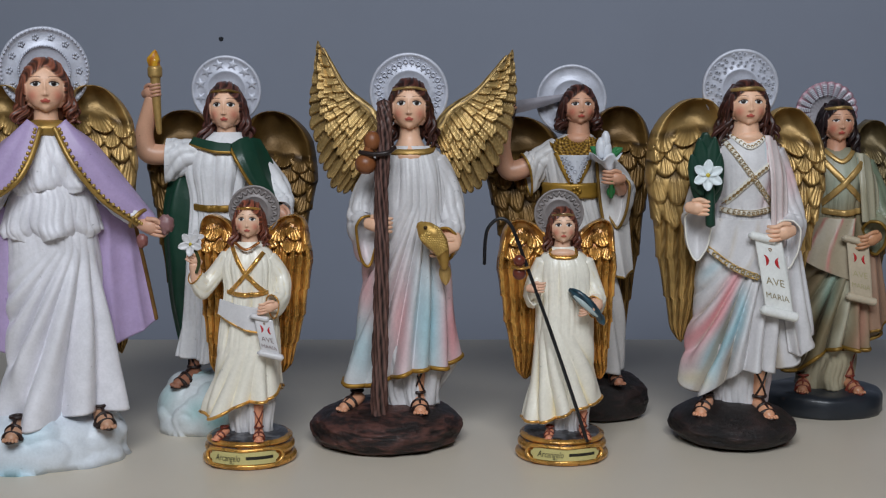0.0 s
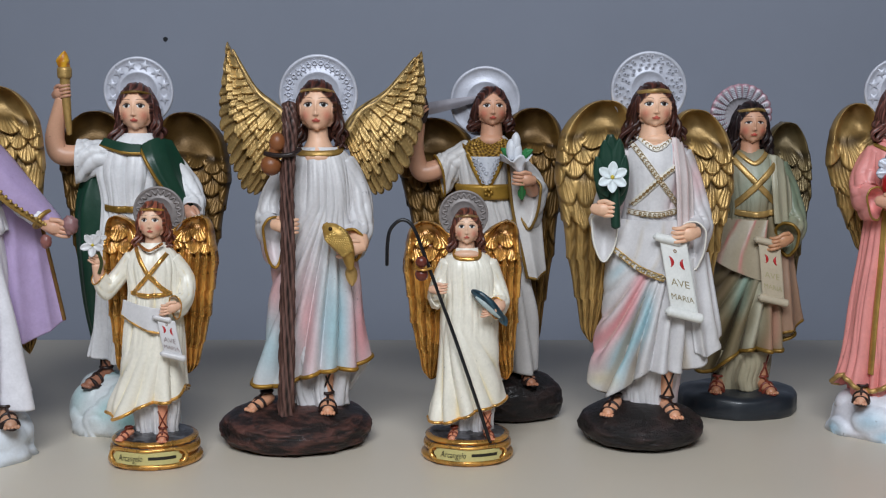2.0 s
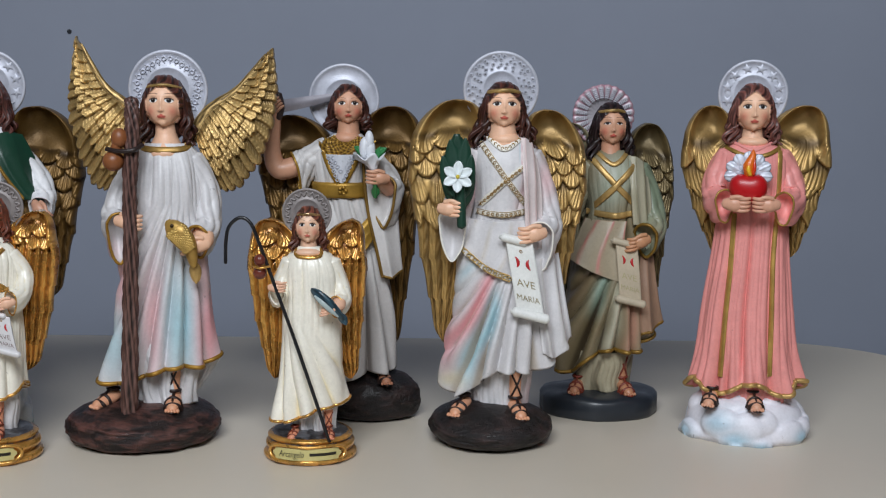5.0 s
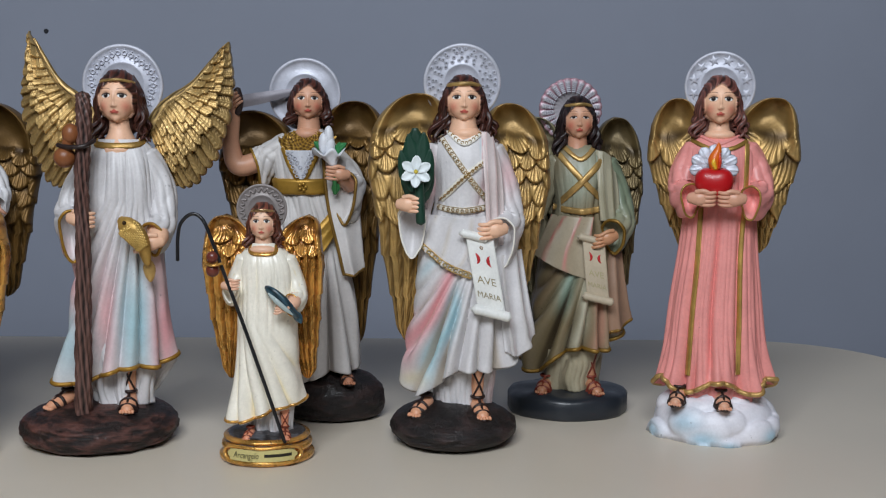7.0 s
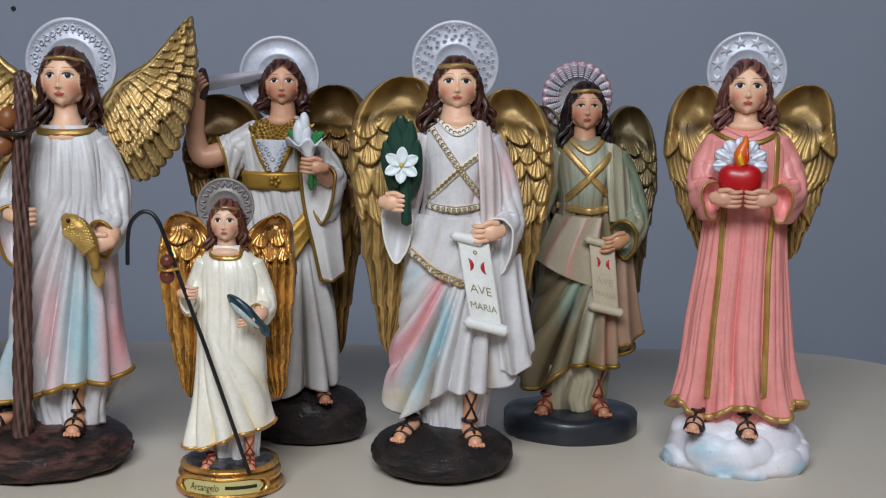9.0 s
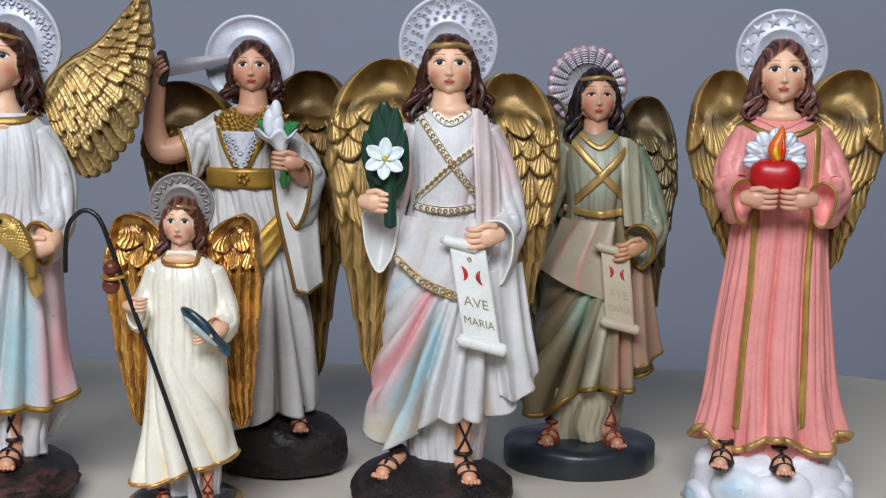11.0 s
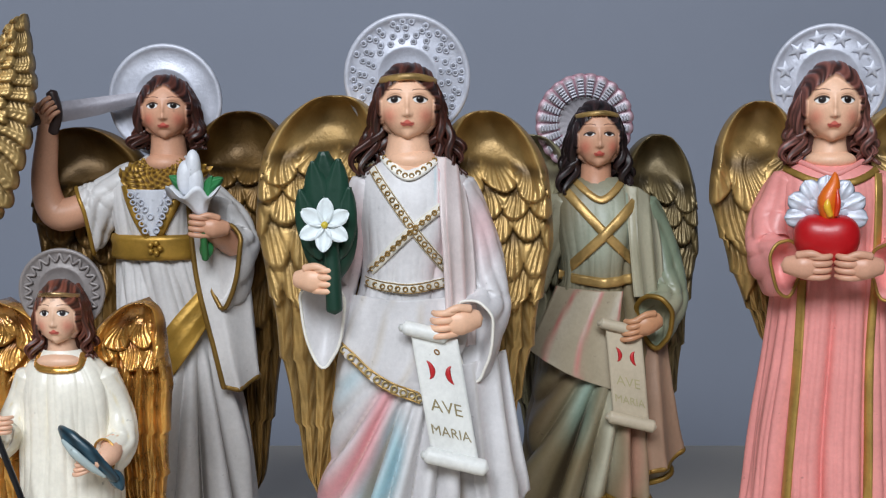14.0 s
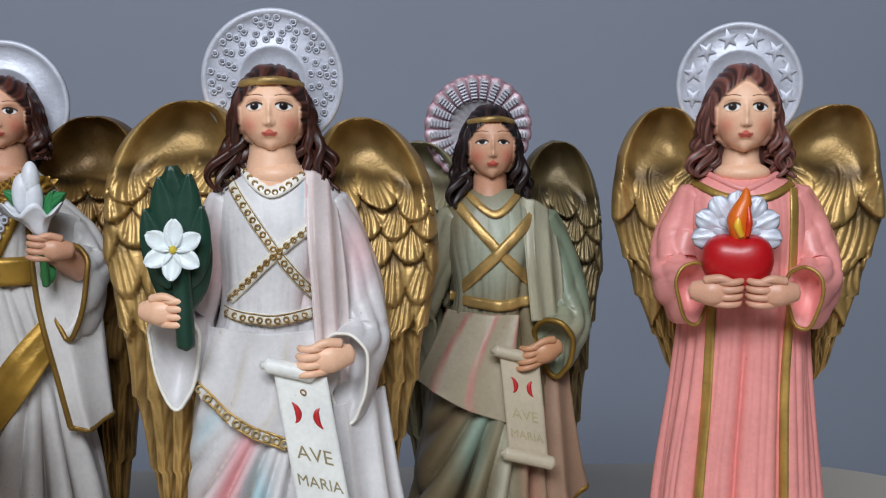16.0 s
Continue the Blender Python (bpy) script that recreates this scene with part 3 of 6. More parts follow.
def feather(clay, root, tip, width, mat, light, dark, lift=0.12, thick=0.14, bend=0.0, blunt=0.55, n=18, sink=0.14, root_w=0.62):
    """One carved feather: a blunt blade with a mid-rib and barbs."""
    root, tip = np.asarray(root, float), np.asarray(tip, float)
    along = tip - root
    size = np.linalg.norm(along)
    t = along / size
    side = unit(np.cross(t, (0, -1.0, 0)))
    s = np.linspace(0, 1, n)
    w = width / 2 * np.where(s < blunt, root_w + (1 - root_w) * s / blunt, np.sqrt(np.clip(1 - ((s - blunt) / (1 - blunt)) ** 2, 0, 1)) * 0.94 + 0.06)
    a = np.array([-1, -0.75, -0.45, -0.12, 0.0, 0.12, 0.45, 0.75, 1.0])
    camber = thick * (1 - 0.7 * a**2)
    rib = np.array([0, 0, 0, -0.04, 0.05, -0.04, 0, 0, 0])
    barb = 0.055 * np.sin(s[:, None] * size * 8 - 5 * np.abs(a)) * (np.abs(a) > 0.2) * (np.abs(a) < 0.95)
    y = -(lift * s[:, None] + (camber + rib + barb) * smooth(s, 0.0, 0.35)[:, None]) + sink * (1 - smooth(s, 0.0, 0.55))[:, None]
    line = root + along * s[:, None] + side * (bend * np.sin(math.pi * s))[:, None]
    top = line[:, None] + side * (w[:, None] * a)[..., None] + np.array([0, 1.0, 0]) * y[..., None]
    back = line[:, None] + side * (w[:, None] * a[::-1][[2, 6]])[..., None] + np.array([0, 1.0, 0]) * (0.05 - lift * s[:, None])[..., None]
    p = np.concatenate([top, back], 1)
    f = np.concatenate([smooth(1 - np.abs(a), 0.0, 0.5), [0, 0]])[None] * (0.55 + 0.45 * s[:, None])
    clay.grid(p, mat, blend(dark, light, 0.3 + 0.7 * f), wrap=True, ends=True)


def scales(x, y, rows, first=0.0, reach=0.62):
    """Overlapping round-ended feathers over cells one wide and one high: height, tone, and 1 where they cover."""
    high, tone, cover = np.zeros_like(x), np.zeros_like(x), np.zeros_like(x)
    for r in range(rows - 1, -1, -1):
        cell = np.floor(x + 0.5 * (r % 2))
        f = (x + 0.5 * (r % 2)) - cell - 0.5
        skew = 0.16 * np.sin(cell * 3.1 + 1.7 * r)
        end = first + r + 0.95 + reach * np.sqrt(np.clip(1 - (2 * f) ** 2, 0, 1)) + 0.2 * np.sin(cell * 2.4 + 2.1 * r) + skew * f
        inside = (y < end) & (y > first + r - 0.9)
        near = np.clip(1 - (end - y) / 1.6, 0, 1)
        ray = f / (0.3 + 0.7 * near)
        barb = np.abs(np.sin(ray * 13 + 0.8 * np.sin(cell * 5 + r))) ** 0.7 * smooth(near, 0.05, 0.5) * (1 - smooth(near, 0.93, 1.0))
        h = 0.2 + 0.8 * near**1.4 * (1 - 0.6 * (2 * f) ** 2) + 0.14 * barb - 0.08 * np.exp(-((f / 0.04) ** 2))
        high = np.where(inside, h, high)
        # antique tone, dark under the row above as painted shade
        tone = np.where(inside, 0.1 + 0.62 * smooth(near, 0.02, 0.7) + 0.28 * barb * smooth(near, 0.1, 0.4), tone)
        cover = np.where(inside, 1.0, cover)
    return high, tone, cover


def folded_wing(clay, top, out, tip, root, side, mat=GLD, light=GOLDC, dark=GOLDD, y=1.2, rows=5, size=1.0, small=False, cells=4.1, scoop=0.22, quills=0.6):
    """A wing at rest, carved in one: a scooped arm with a rolled rim over the shoulder, rows of coverts, long quills down to the tip. Points are (x, z)."""
    root, top, out, tip = (np.array(q, float) for q in (root, top, out, tip))
    hw = 0.56 * abs(out[0] - root[0])
    mid = out * 0.5 + tip * 0.5 + np.array([side * 0.16 * abs(out[0] - tip[0]), 0])
    n, m = 230, 96
    v = np.linspace(0, 1, n)
    s = v**1.4
    mids = spline([(top[0], top[1]), (out[0] - side * hw * 1.02, top[1] * 0.55 + out[1] * 0.45), (out[0] - side * hw, out[1]), (mid[0] - side * hw * 0.82, mid[1]), (tip[0], tip[1])], 200)
    wide = np.interp(np.linspace(0, 1, 200), [0, 0.25, 0.5, 0.75, 1.0], [hw * 0.55, hw * 0.95, hw * 1.04, hw * 0.92, 0.6 * size] if small else [hw * 0.55, hw * 0.92, hw, hw * 0.8, 0.35 * size])
    line = np.stack([np.interp(s, np.linspace(0, 1, 200), mids[:, k]) for k in (0, 1)], -1)
    w = np.interp(s, np.linspace(0, 1, 200), wide) * np.sqrt(np.clip(1 - np.clip(1 - s / 0.2, 0, 1) ** 2, 0.002, 1))
    w = w * np.sqrt(np.clip(1 - np.clip((s - 0.93) / 0.07, 0, 1) ** 2, 0.01, 1))
    step = (s * 9 + 0.3) % 1.0
    notch = 0.16 * size * (step**1.5 - 0.5) * smooth(s, 0.45, 0.65) * (1 - smooth(s, 0.9, 1.0))
    shift = np.stack([side * w, 0 * w], -1)
    edge, inner = line + shift + np.stack([side * notch, 0 * w], -1), line - shift
    u = np.linspace(0, 1, m)
    plate = inner[:, None] * (1 - u[None, :, None]) + edge[:, None] * u[None, :, None]
    U, S = np.broadcast_to(u[None], (n, m)), np.broadcast_to(s[:, None], (n, m))
    yy = y - 1.8 * size * U * (1 - U) * (0.25 + 0.75 * smooth(S, 0.15, 0.5)) + 0.35 * size * S
    start, stop = (0.14, 0.36) if small else (scoop, quills)
    wob = 0.14 * np.sin(9 * S + 2 * U) + 0.08 * np.sin(23 * S + 5 * U)
    fan = U * (cells if not small else 3.5) + 0.35 * np.sin(3 * S) + wob
    fall = (S - start - 0.05 * (U - 0.5)) / (stop - start) * rows
    high, tone, cover = scales(fan, fall + 0.25 * wob, rows)
    # long quills, each lapping over the next towards the outer edge
    q = (U * 5.0 + 2.6 * (1 - S) * (U - 0.5) + 0.4 + 0.08 * np.sin(14 * S)) % 1.0
    barb = np.sin(S * (130 if not small else 110) + 13 * np.abs(q - 0.45))
    quill = 0.2 + (1.15 if small else 0.85) * q * (1 - smooth(q, 0.86, 1.0)) + 0.16 * np.exp(-(((q - 0.45) / 0.06) ** 2)) + 0.06 * barb * (np.abs(q - 0.45) > 0.1)
    # quills darken towards each lap: patina with shade painted in
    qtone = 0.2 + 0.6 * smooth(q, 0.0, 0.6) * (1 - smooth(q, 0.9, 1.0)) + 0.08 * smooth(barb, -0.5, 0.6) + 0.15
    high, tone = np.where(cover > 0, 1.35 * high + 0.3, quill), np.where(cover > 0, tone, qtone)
    # the smooth scooped arm above the coverts
    soft = 1 - smooth(fall, -0.35, 0.25)
    dent = 0.05 * np.sin(7 * U + 9 * S) + 0.03 * np.sin(19 * U - 11 * S)
    high, tone = high * (1 - soft) + (0.4 + 2.2 * dent) * soft, tone * (1 - soft) + (0.66 + 1.2 * dent) * soft
    long = 0.5 if small else start
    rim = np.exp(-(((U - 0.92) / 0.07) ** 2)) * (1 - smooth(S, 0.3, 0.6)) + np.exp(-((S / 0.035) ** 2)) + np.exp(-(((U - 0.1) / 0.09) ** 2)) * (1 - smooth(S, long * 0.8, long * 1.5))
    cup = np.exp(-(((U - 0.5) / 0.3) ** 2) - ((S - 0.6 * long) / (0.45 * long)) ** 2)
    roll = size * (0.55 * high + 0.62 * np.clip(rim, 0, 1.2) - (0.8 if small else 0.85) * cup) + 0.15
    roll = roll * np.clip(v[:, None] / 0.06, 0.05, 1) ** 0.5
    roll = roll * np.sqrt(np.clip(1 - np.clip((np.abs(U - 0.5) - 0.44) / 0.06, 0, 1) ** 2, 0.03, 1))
    # shade is painted into the scoop, a highlight onto the rolled rim
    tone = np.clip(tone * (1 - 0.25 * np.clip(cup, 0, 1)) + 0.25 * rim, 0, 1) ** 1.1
    pf = np.stack([plate[..., 0], yy - roll, plate[..., 1]], -1)
    ub = u[::-6]
    pb = inner[:, None] * (1 - ub[None, :, None]) + edge[:, None] * ub[None, :, None]
    pb = np.stack([pb[..., 0], y + 0.35 * size * s[:, None] + size * (1 - smooth(s, 0.25, 0.5))[:, None] * np.sin(math.pi * ub)[None] + 0.45 * size * np.sin(math.pi * np.clip(ub, 0.03, 0.97))[None], pb[..., 1]], -1)
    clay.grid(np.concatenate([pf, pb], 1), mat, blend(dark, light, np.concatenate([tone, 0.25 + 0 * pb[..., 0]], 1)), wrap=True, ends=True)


def spread_wing(clay, root, arm, tips, mat=GLD, light=GOLDC, dark=GOLDD, y=1.5, size=1.0):
    """A raised open wing, carved in one: arm runs up the front edge; tips gives the line of the feather ends from the highest down. Points are (x, z)."""
    n, m, count = 210, 96, 17
    arm_line, tip_line = spline(arm, 200), spline(tips, 200)
    s, r = np.linspace(0, 1, n), np.linspace(0, 1, m)
    pick = lambda line, f: np.stack([np.interp(f, np.linspace(0, 1, 200), line[:, k]) for k in (0, 1)], -1)
    a, b = pick(arm_line, (1 - s) ** 1.1 * 0.98), pick(tip_line, s)
    S, R = s[:, None] + 0 * r[None], r[None] + 0 * s[:, None]
    f = (s * count) % 1.0
    reach = 0.92 + 0.08 * np.sqrt(np.clip(1 - (2 * f - 1) ** 2, 0, 1)) - 0.03 * np.abs(np.sin(2.1 * np.floor(s * count)))
    flat = a[:, None] + (b - a)[:, None] * (R * reach[:, None])[..., None]
    high, tone = np.zeros_like(S), np.zeros_like(S)
    for k, (end, cells) in enumerate(((1.2, 17), (0.68, 19), (0.46, 18), (0.28, 15))):
        lay = S * cells + 0.5 * (k % 2) + 0.6 * (R - 0.5) * (k > 0) + 0.22 * np.sin(5 * R + 9 * S + k) + 0.12 * np.sin(31 * S + 2 * k)
        cell, x = np.floor(lay), lay % 1.0
        line = end + 0.06 * np.sqrt(np.clip(1 - (2 * x - 1) ** 2, 0, 1)) - 0.04 + 0.05 * np.sin(cell * 2.7 + 1.9 * k)
        inside = R < line
        near = np.clip(1 - (line - R) / 0.4, 0, 1)
        lap = x * (1 - smooth(x, 0.85, 1.0))
        barb = np.sin(R * 95 + 9 * np.abs(x - 0.5) + 2 * np.sin(cell)) * (np.abs(x - 0.5) > 0.07)
        h = 0.1 + 0.12 * k + 0.34 * lap + 0.24 * near + 0.09 * np.exp(-(((x - 0.5) / 0.06) ** 2)) + 0.012 * barb
        # dark laps and roots: old gold plus painted shade between feathers
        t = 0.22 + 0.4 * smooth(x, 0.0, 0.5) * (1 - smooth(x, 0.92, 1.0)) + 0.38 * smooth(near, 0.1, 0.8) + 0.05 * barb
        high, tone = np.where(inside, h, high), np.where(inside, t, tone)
    high = high + 0.5 * np.exp(-((R / 0.09) ** 2)) * (0.3 + 0.7 * S)
    fade = np.sqrt(np.clip(1 - np.clip((np.abs(S - 0.5) - 0.47) / 0.03, 0, 1) ** 2, 0.03, 1)) * np.sqrt(np.clip((1.0 - R) / 0.03, 0.03, 1)) * np.sqrt(np.clip(R / 0.03, 0.05, 1))
    bow = 0.5 * np.sin(math.pi * R) * size
    pf = np.stack([flat[..., 0], y - bow - size * high * fade, flat[..., 1]], -1)
    back = flat[:, ::-6]
    pb = np.stack([back[..., 0], y + 0.3 - 0.5 * np.sin(math.pi * R[:, ::-6]) * size, back[..., 1]], -1)
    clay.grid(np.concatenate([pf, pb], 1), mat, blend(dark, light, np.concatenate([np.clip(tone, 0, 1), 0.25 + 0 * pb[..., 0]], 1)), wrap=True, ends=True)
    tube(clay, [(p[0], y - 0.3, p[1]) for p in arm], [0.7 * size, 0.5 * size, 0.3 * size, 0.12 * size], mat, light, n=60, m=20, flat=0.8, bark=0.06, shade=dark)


def sleeve(clay, pts, rad, mat, col, drop=0.0, tints=(), trim=None, folds=0.17, wash_shade=None):
    """A hanging sleeve along the arm, wide at the cuff."""
    n, m = 44, 72
    line = spline(pts, n)
    s = np.linspace(0, 1, n)
    r = 0.86 * np.interp(s, np.linspace(0, 1, len(rad)), rad)
    a, b, t = frames(line)
    th = np.linspace(0, TAU, m, endpoint=False)
    w = np.abs(np.sin(3.5 * th[None] + 5 * s[:, None] + 0.6 * np.sin(9 * s[:, None]))) ** 0.8 - 0.5 + 0.5 * (np.abs(np.sin(2 * th[None] - 11 * s[:, None])) ** 0.7 - 0.6)
    rr = r[:, None] + folds * w * (0.4 + s[:, None]) * (1 - 0.85 * smooth(s, 0.7, 1.0))[:, None]
    p = line[:, None] + rr[..., None] * (np.cos(th)[:, None] * a[:, None] + np.sin(th)[:, None] * b[:, None])
    low = np.clip((line[:, None, 2] - p[..., 2]) / (r[:, None] + 1e-6), 0, 1)
    p[..., 2] -= drop * low**1.5 * smooth(s, 0.25, 1.0)[:, None]
    cap = line[0] + (p[0] - line[0]) * 0.3 - t[0] * r[0] * 0.5
    inside = [p[-1] + (line[-1] - p[-1]) * f - t[-1] * g for f, g in ((0.12, 0.05), (0.3, 0.5), (0.6, 1.0))]
    full = np.concatenate([cap[None], p, np.array(inside)])
    c = np.broadcast_to(np.asarray(col, float), full.shape).copy()
    for x, zz, sx, sz, tint, k in tints:
        f = k * np.exp(-(((full[..., 0] - x) / sx) ** 2) - ((full[..., 2] - zz) / sz) ** 2)
        c = c * (1 - f[..., None]) + np.asarray(tint) * f[..., None]
    # sleeve valleys: the same wash, with shade painted in
    if wash_shade is not None:
        f = wash_shade[1] * (1 - smooth(np.concatenate([w[:1], w, w[-1:], w[-1:], w[-1:]]), -0.5, -0.1))
        c = c * (1 - f[..., None]) + np.asarray(wash_shade[0]) * f[..., None]
    clay.grid(full, mat, c, wrap=True, ends=True)
    if trim:
        tube(clay, p[-1][::3], trim[0], trim[1], trim[2], n=44, m=7, closed=True)


def hand(clay, c, along, up, size=1.0, col=SKINC, curl=0.35, thumb=1.0):
    """A closed hand: the fingers run along one way and are stacked along up."""
    c, along, up = np.asarray(c, float), unit(along), unit(up)
    out = unit(np.cross(along, up))
    out = out if out[1] < 0 else -out
    pts = [c - along * 0.95 * size, c - along * 0.3 * size + out * 0.1 * size, c + along * 0.15 * size]
    tube(clay, pts, [0.42 * size, 0.6 * size, 0.55 * size], FLESH, col, n=12, m=12, flat=0.75)
    for k in range(4):
        o = up * (0.5 - 0.33 * k) * size
        r = (0.17 - 0.012 * abs(k - 1)) * size
        a = c + o + out * 0.12 * size
        tube(clay, [a - along * 0.1 * size, a + along * 0.45 * size + out * 0.16 * size, a + along * 0.85 * size - out * 0.02 * size, a + along * 0.95 * size - out * curl * size], [r * 1.1, r, r * 0.95, r * 0.8], FLESH, np.asarray(col) * (1.0 - 0.04 * (k % 2)), n=14, m=8)
    a = c + up * 0.55 * size + out * 0.2 * size
    tube(clay, [a - along * 0.5 * size, a + along * 0.05 * size + up * 0.12 * size * thumb + out * 0.1 * size, a + along * 0.5 * size + out * 0.08 * size], [0.2 * size, 0.18 * size, 0.13 * size], FLESH, col, n=10, m=8)


def foot(clay, c, yaw=0.0, size=1.0, col=SKIND, strap=C(40, 22, 18), leg=0.0):
    """A bare foot in a strapped sandal, its toes to the front."""
    q = Clay()
    tube(q, [(0, 1.1, 0.75), (0, 0.5, 0.6), (0, -0.3, 0.42), (0, -1.0, 0.26)], [0.42, 0.5, 0.52, 0.36], FLESH, col, n=16, m=12, flat=1.15)
    for k in range(5):
        x = (-0.44 + 0.22 * k)
        ball(q, (x, -1.28 + 0.5 * (x - 0.1) ** 2, 0.17), (0.135, 0.24, 0.16), FLESH, np.asarray(col) * 1.04, n=8, m=10)
    sole = np.array([[(0.66 * math.cos(a) * (1.0 - 0.15 * math.sin(a)), -0.1 - 1.5 * math.sin(a), z) for a in np.linspace(0, TAU, 24, endpoint=False)] for z in (0.0, 0.14)])
    q.grid(sole, PAINT, strap, wrap=True, ends=True)
    for y0, h in ((-0.75, 0.62), (-0.15, 0.98)):
        tube(q, [(-0.62, y0 + 0.15, 0.1), (-0.48, y0, h * 0.7), (0, y0 - 0.05, h), (0.48, y0, h * 0.7), (0.62, y0 + 0.15, 0.1)], 0.15, PAINT, strap, n=16, m=8)
    tube(q, [(0, -0.8, 0.62), (0, -0.2, 0.98), (0, 0.35, 1.3)], 0.12, PAINT, strap, n=10, m=7)
    tube(q, [(0.45 * math.cos(a), 0.75 + 0.45 * math.sin(a), 1.35) for a in np.arange(8) * TAU / 8], 0.13, PAINT, strap, n=20, m=7, closed=True)
    if leg:
        tube(q, [(0, 0.8, 0.6), (0, 0.85, 1.6), (0, 0.95, 1.6 + leg)], [0.45, 0.42, 0.6], FLESH, col, n=14, m=12)
        for s in (-1, 1):
            tube(q, [(s * 0.45, 0.6, 1.35), (0, 0.35, 1.6 + leg * 0.3), (-s * 0.5, 0.6, 1.6 + leg * 0.75)], 0.08, PAINT, strap, n=12, m=6)
    turn = np.array(Euler((0, 0, radians(yaw))).to_matrix()) * size
    for v in q.v:
        v[:] = v @ turn.T + np.asarray(c, float)
    clay.v += q.v
    clay.c += q.c
    clay.f += [tuple(i + clay.n for i in f) for f in q.f]
    clay.m += q.m
    clay.n += q.n


def letters(clay, text, size, place, mat, col, shear=0.0):
    """Raised letters; place turns a flat (x, z) into a point of the surface."""
    data = bpy.data.curves.new("letters", "FONT")
    data.body, data.size, data.align_x, data.align_y, data.shear = text, size, "CENTER", "CENTER", shear
    data.resolution_u = 2
    ob = new("letters", data)
    dg = bpy.context.evaluated_depsgraph_get()
    me = ob.evaluated_get(dg).to_mesh()
    v = np.array([place(p.co.x, p.co.y) for p in me.vertices])
    clay.raw(v, [tuple(p.vertices) for p in me.polygons], mat, col)
    ob.evaluated_get(dg).to_mesh_clear()
    bpy.data.objects.remove(ob)
    bpy.data.curves.remove(data)


def rock(clay, c, r, mat, light, dark, seed=0.0, square=2.6):
    """A rounded boulder with a flat underside."""
    n, m = 60, 120
    ph, th = np.linspace(0.02, math.pi * 0.5 + 0.55, n)[:, None], np.linspace(0, TAU, m, endpoint=False)[None]
    f = lambda v: np.sign(v) * np.abs(v) ** (2 / square)
    d = np.stack([f(np.sin(ph)) * np.cos(th), f(np.sin(ph)) * np.sin(th), f(np.cos(ph)) * np.ones_like(th)], -1)
    w = np.zeros(d.shape[:2])
    for i in range(n):
        for j in range(m):
            w[i, j] = noise.fractal(Vector(d[i, j] * 3.2 + seed), 1.0, 2.0, 4)
    fine = np.array([[noise.fractal(Vector(d[i, j] * 14 + seed), 1.0, 2.0, 3) for j in range(m)] for i in range(n)])
    d = d * (1 + 0.035 * w + 0.012 * fine)[..., None]
    w = w + 0.7 * fine
    p = d * np.asarray(r, float) + np.asarray(c, float)
    p[..., 2] = np.maximum(p[..., 2], 0.0)
    clay.grid(p, mat, blend(dark, light, smooth(w, -0.3, 0.7)), wrap=True, ends=True)


def cloud(clay, r, height, seed, col, blue, at=(0, 0)):
    """A bank of cloud cast in one lump, tinted pale blue in places."""
    n, m = 70, 150
    ph, th = np.linspace(0.02, math.pi * 0.5 + 0.1, n)[:, None], np.linspace(0, TAU, m, endpoint=False)[None]
    d = np.stack([np.sin(ph) ** 0.6 * np.cos(th), np.sin(ph) ** 0.6 * np.sin(th), np.sign(np.cos(ph)) * np.abs(np.cos(ph)) ** 0.5 * np.ones_like(th)], -1)
    k = np.random.default_rng(seed)
    w, tint = np.zeros(d.shape[:2]), np.zeros(d.shape[:2])
    for i in range(60):
        a, b = k.uniform(0, TAU), k.uniform(0.25, 1.75)
        c = np.array([math.sin(b) * math.cos(a), math.sin(b) * math.sin(a), math.cos(b) * 0.9])
        q = np.linalg.norm(d - c, axis=-1) / k.uniform(0.2, 0.42)
        dome = np.sqrt(np.clip(1 - q**2, 0, 1)) * k.uniform(0.5, 1.0) - 0.22 * np.exp(-(((q - 0.45) / 0.12) ** 2)) * (i % 3 == 0)
        w = np.maximum(w, dome)
        if i % 4 == 0:
            tint = np.maximum(tint, np.exp(-((q * 1.5) ** 2)))
    p = d * (0.93 + 0.14 * w)[..., None] * np.array([r[0] * 1.04, r[1], height * 1.08])
    p[..., 2] = np.maximum(p[..., 2], 0.0)
    p = p + np.array([at[0], at[1], 0.0])
    clay.grid(p, PAINT, blend(col, blue, 0.8 * tint), wrap=True, ends=True)


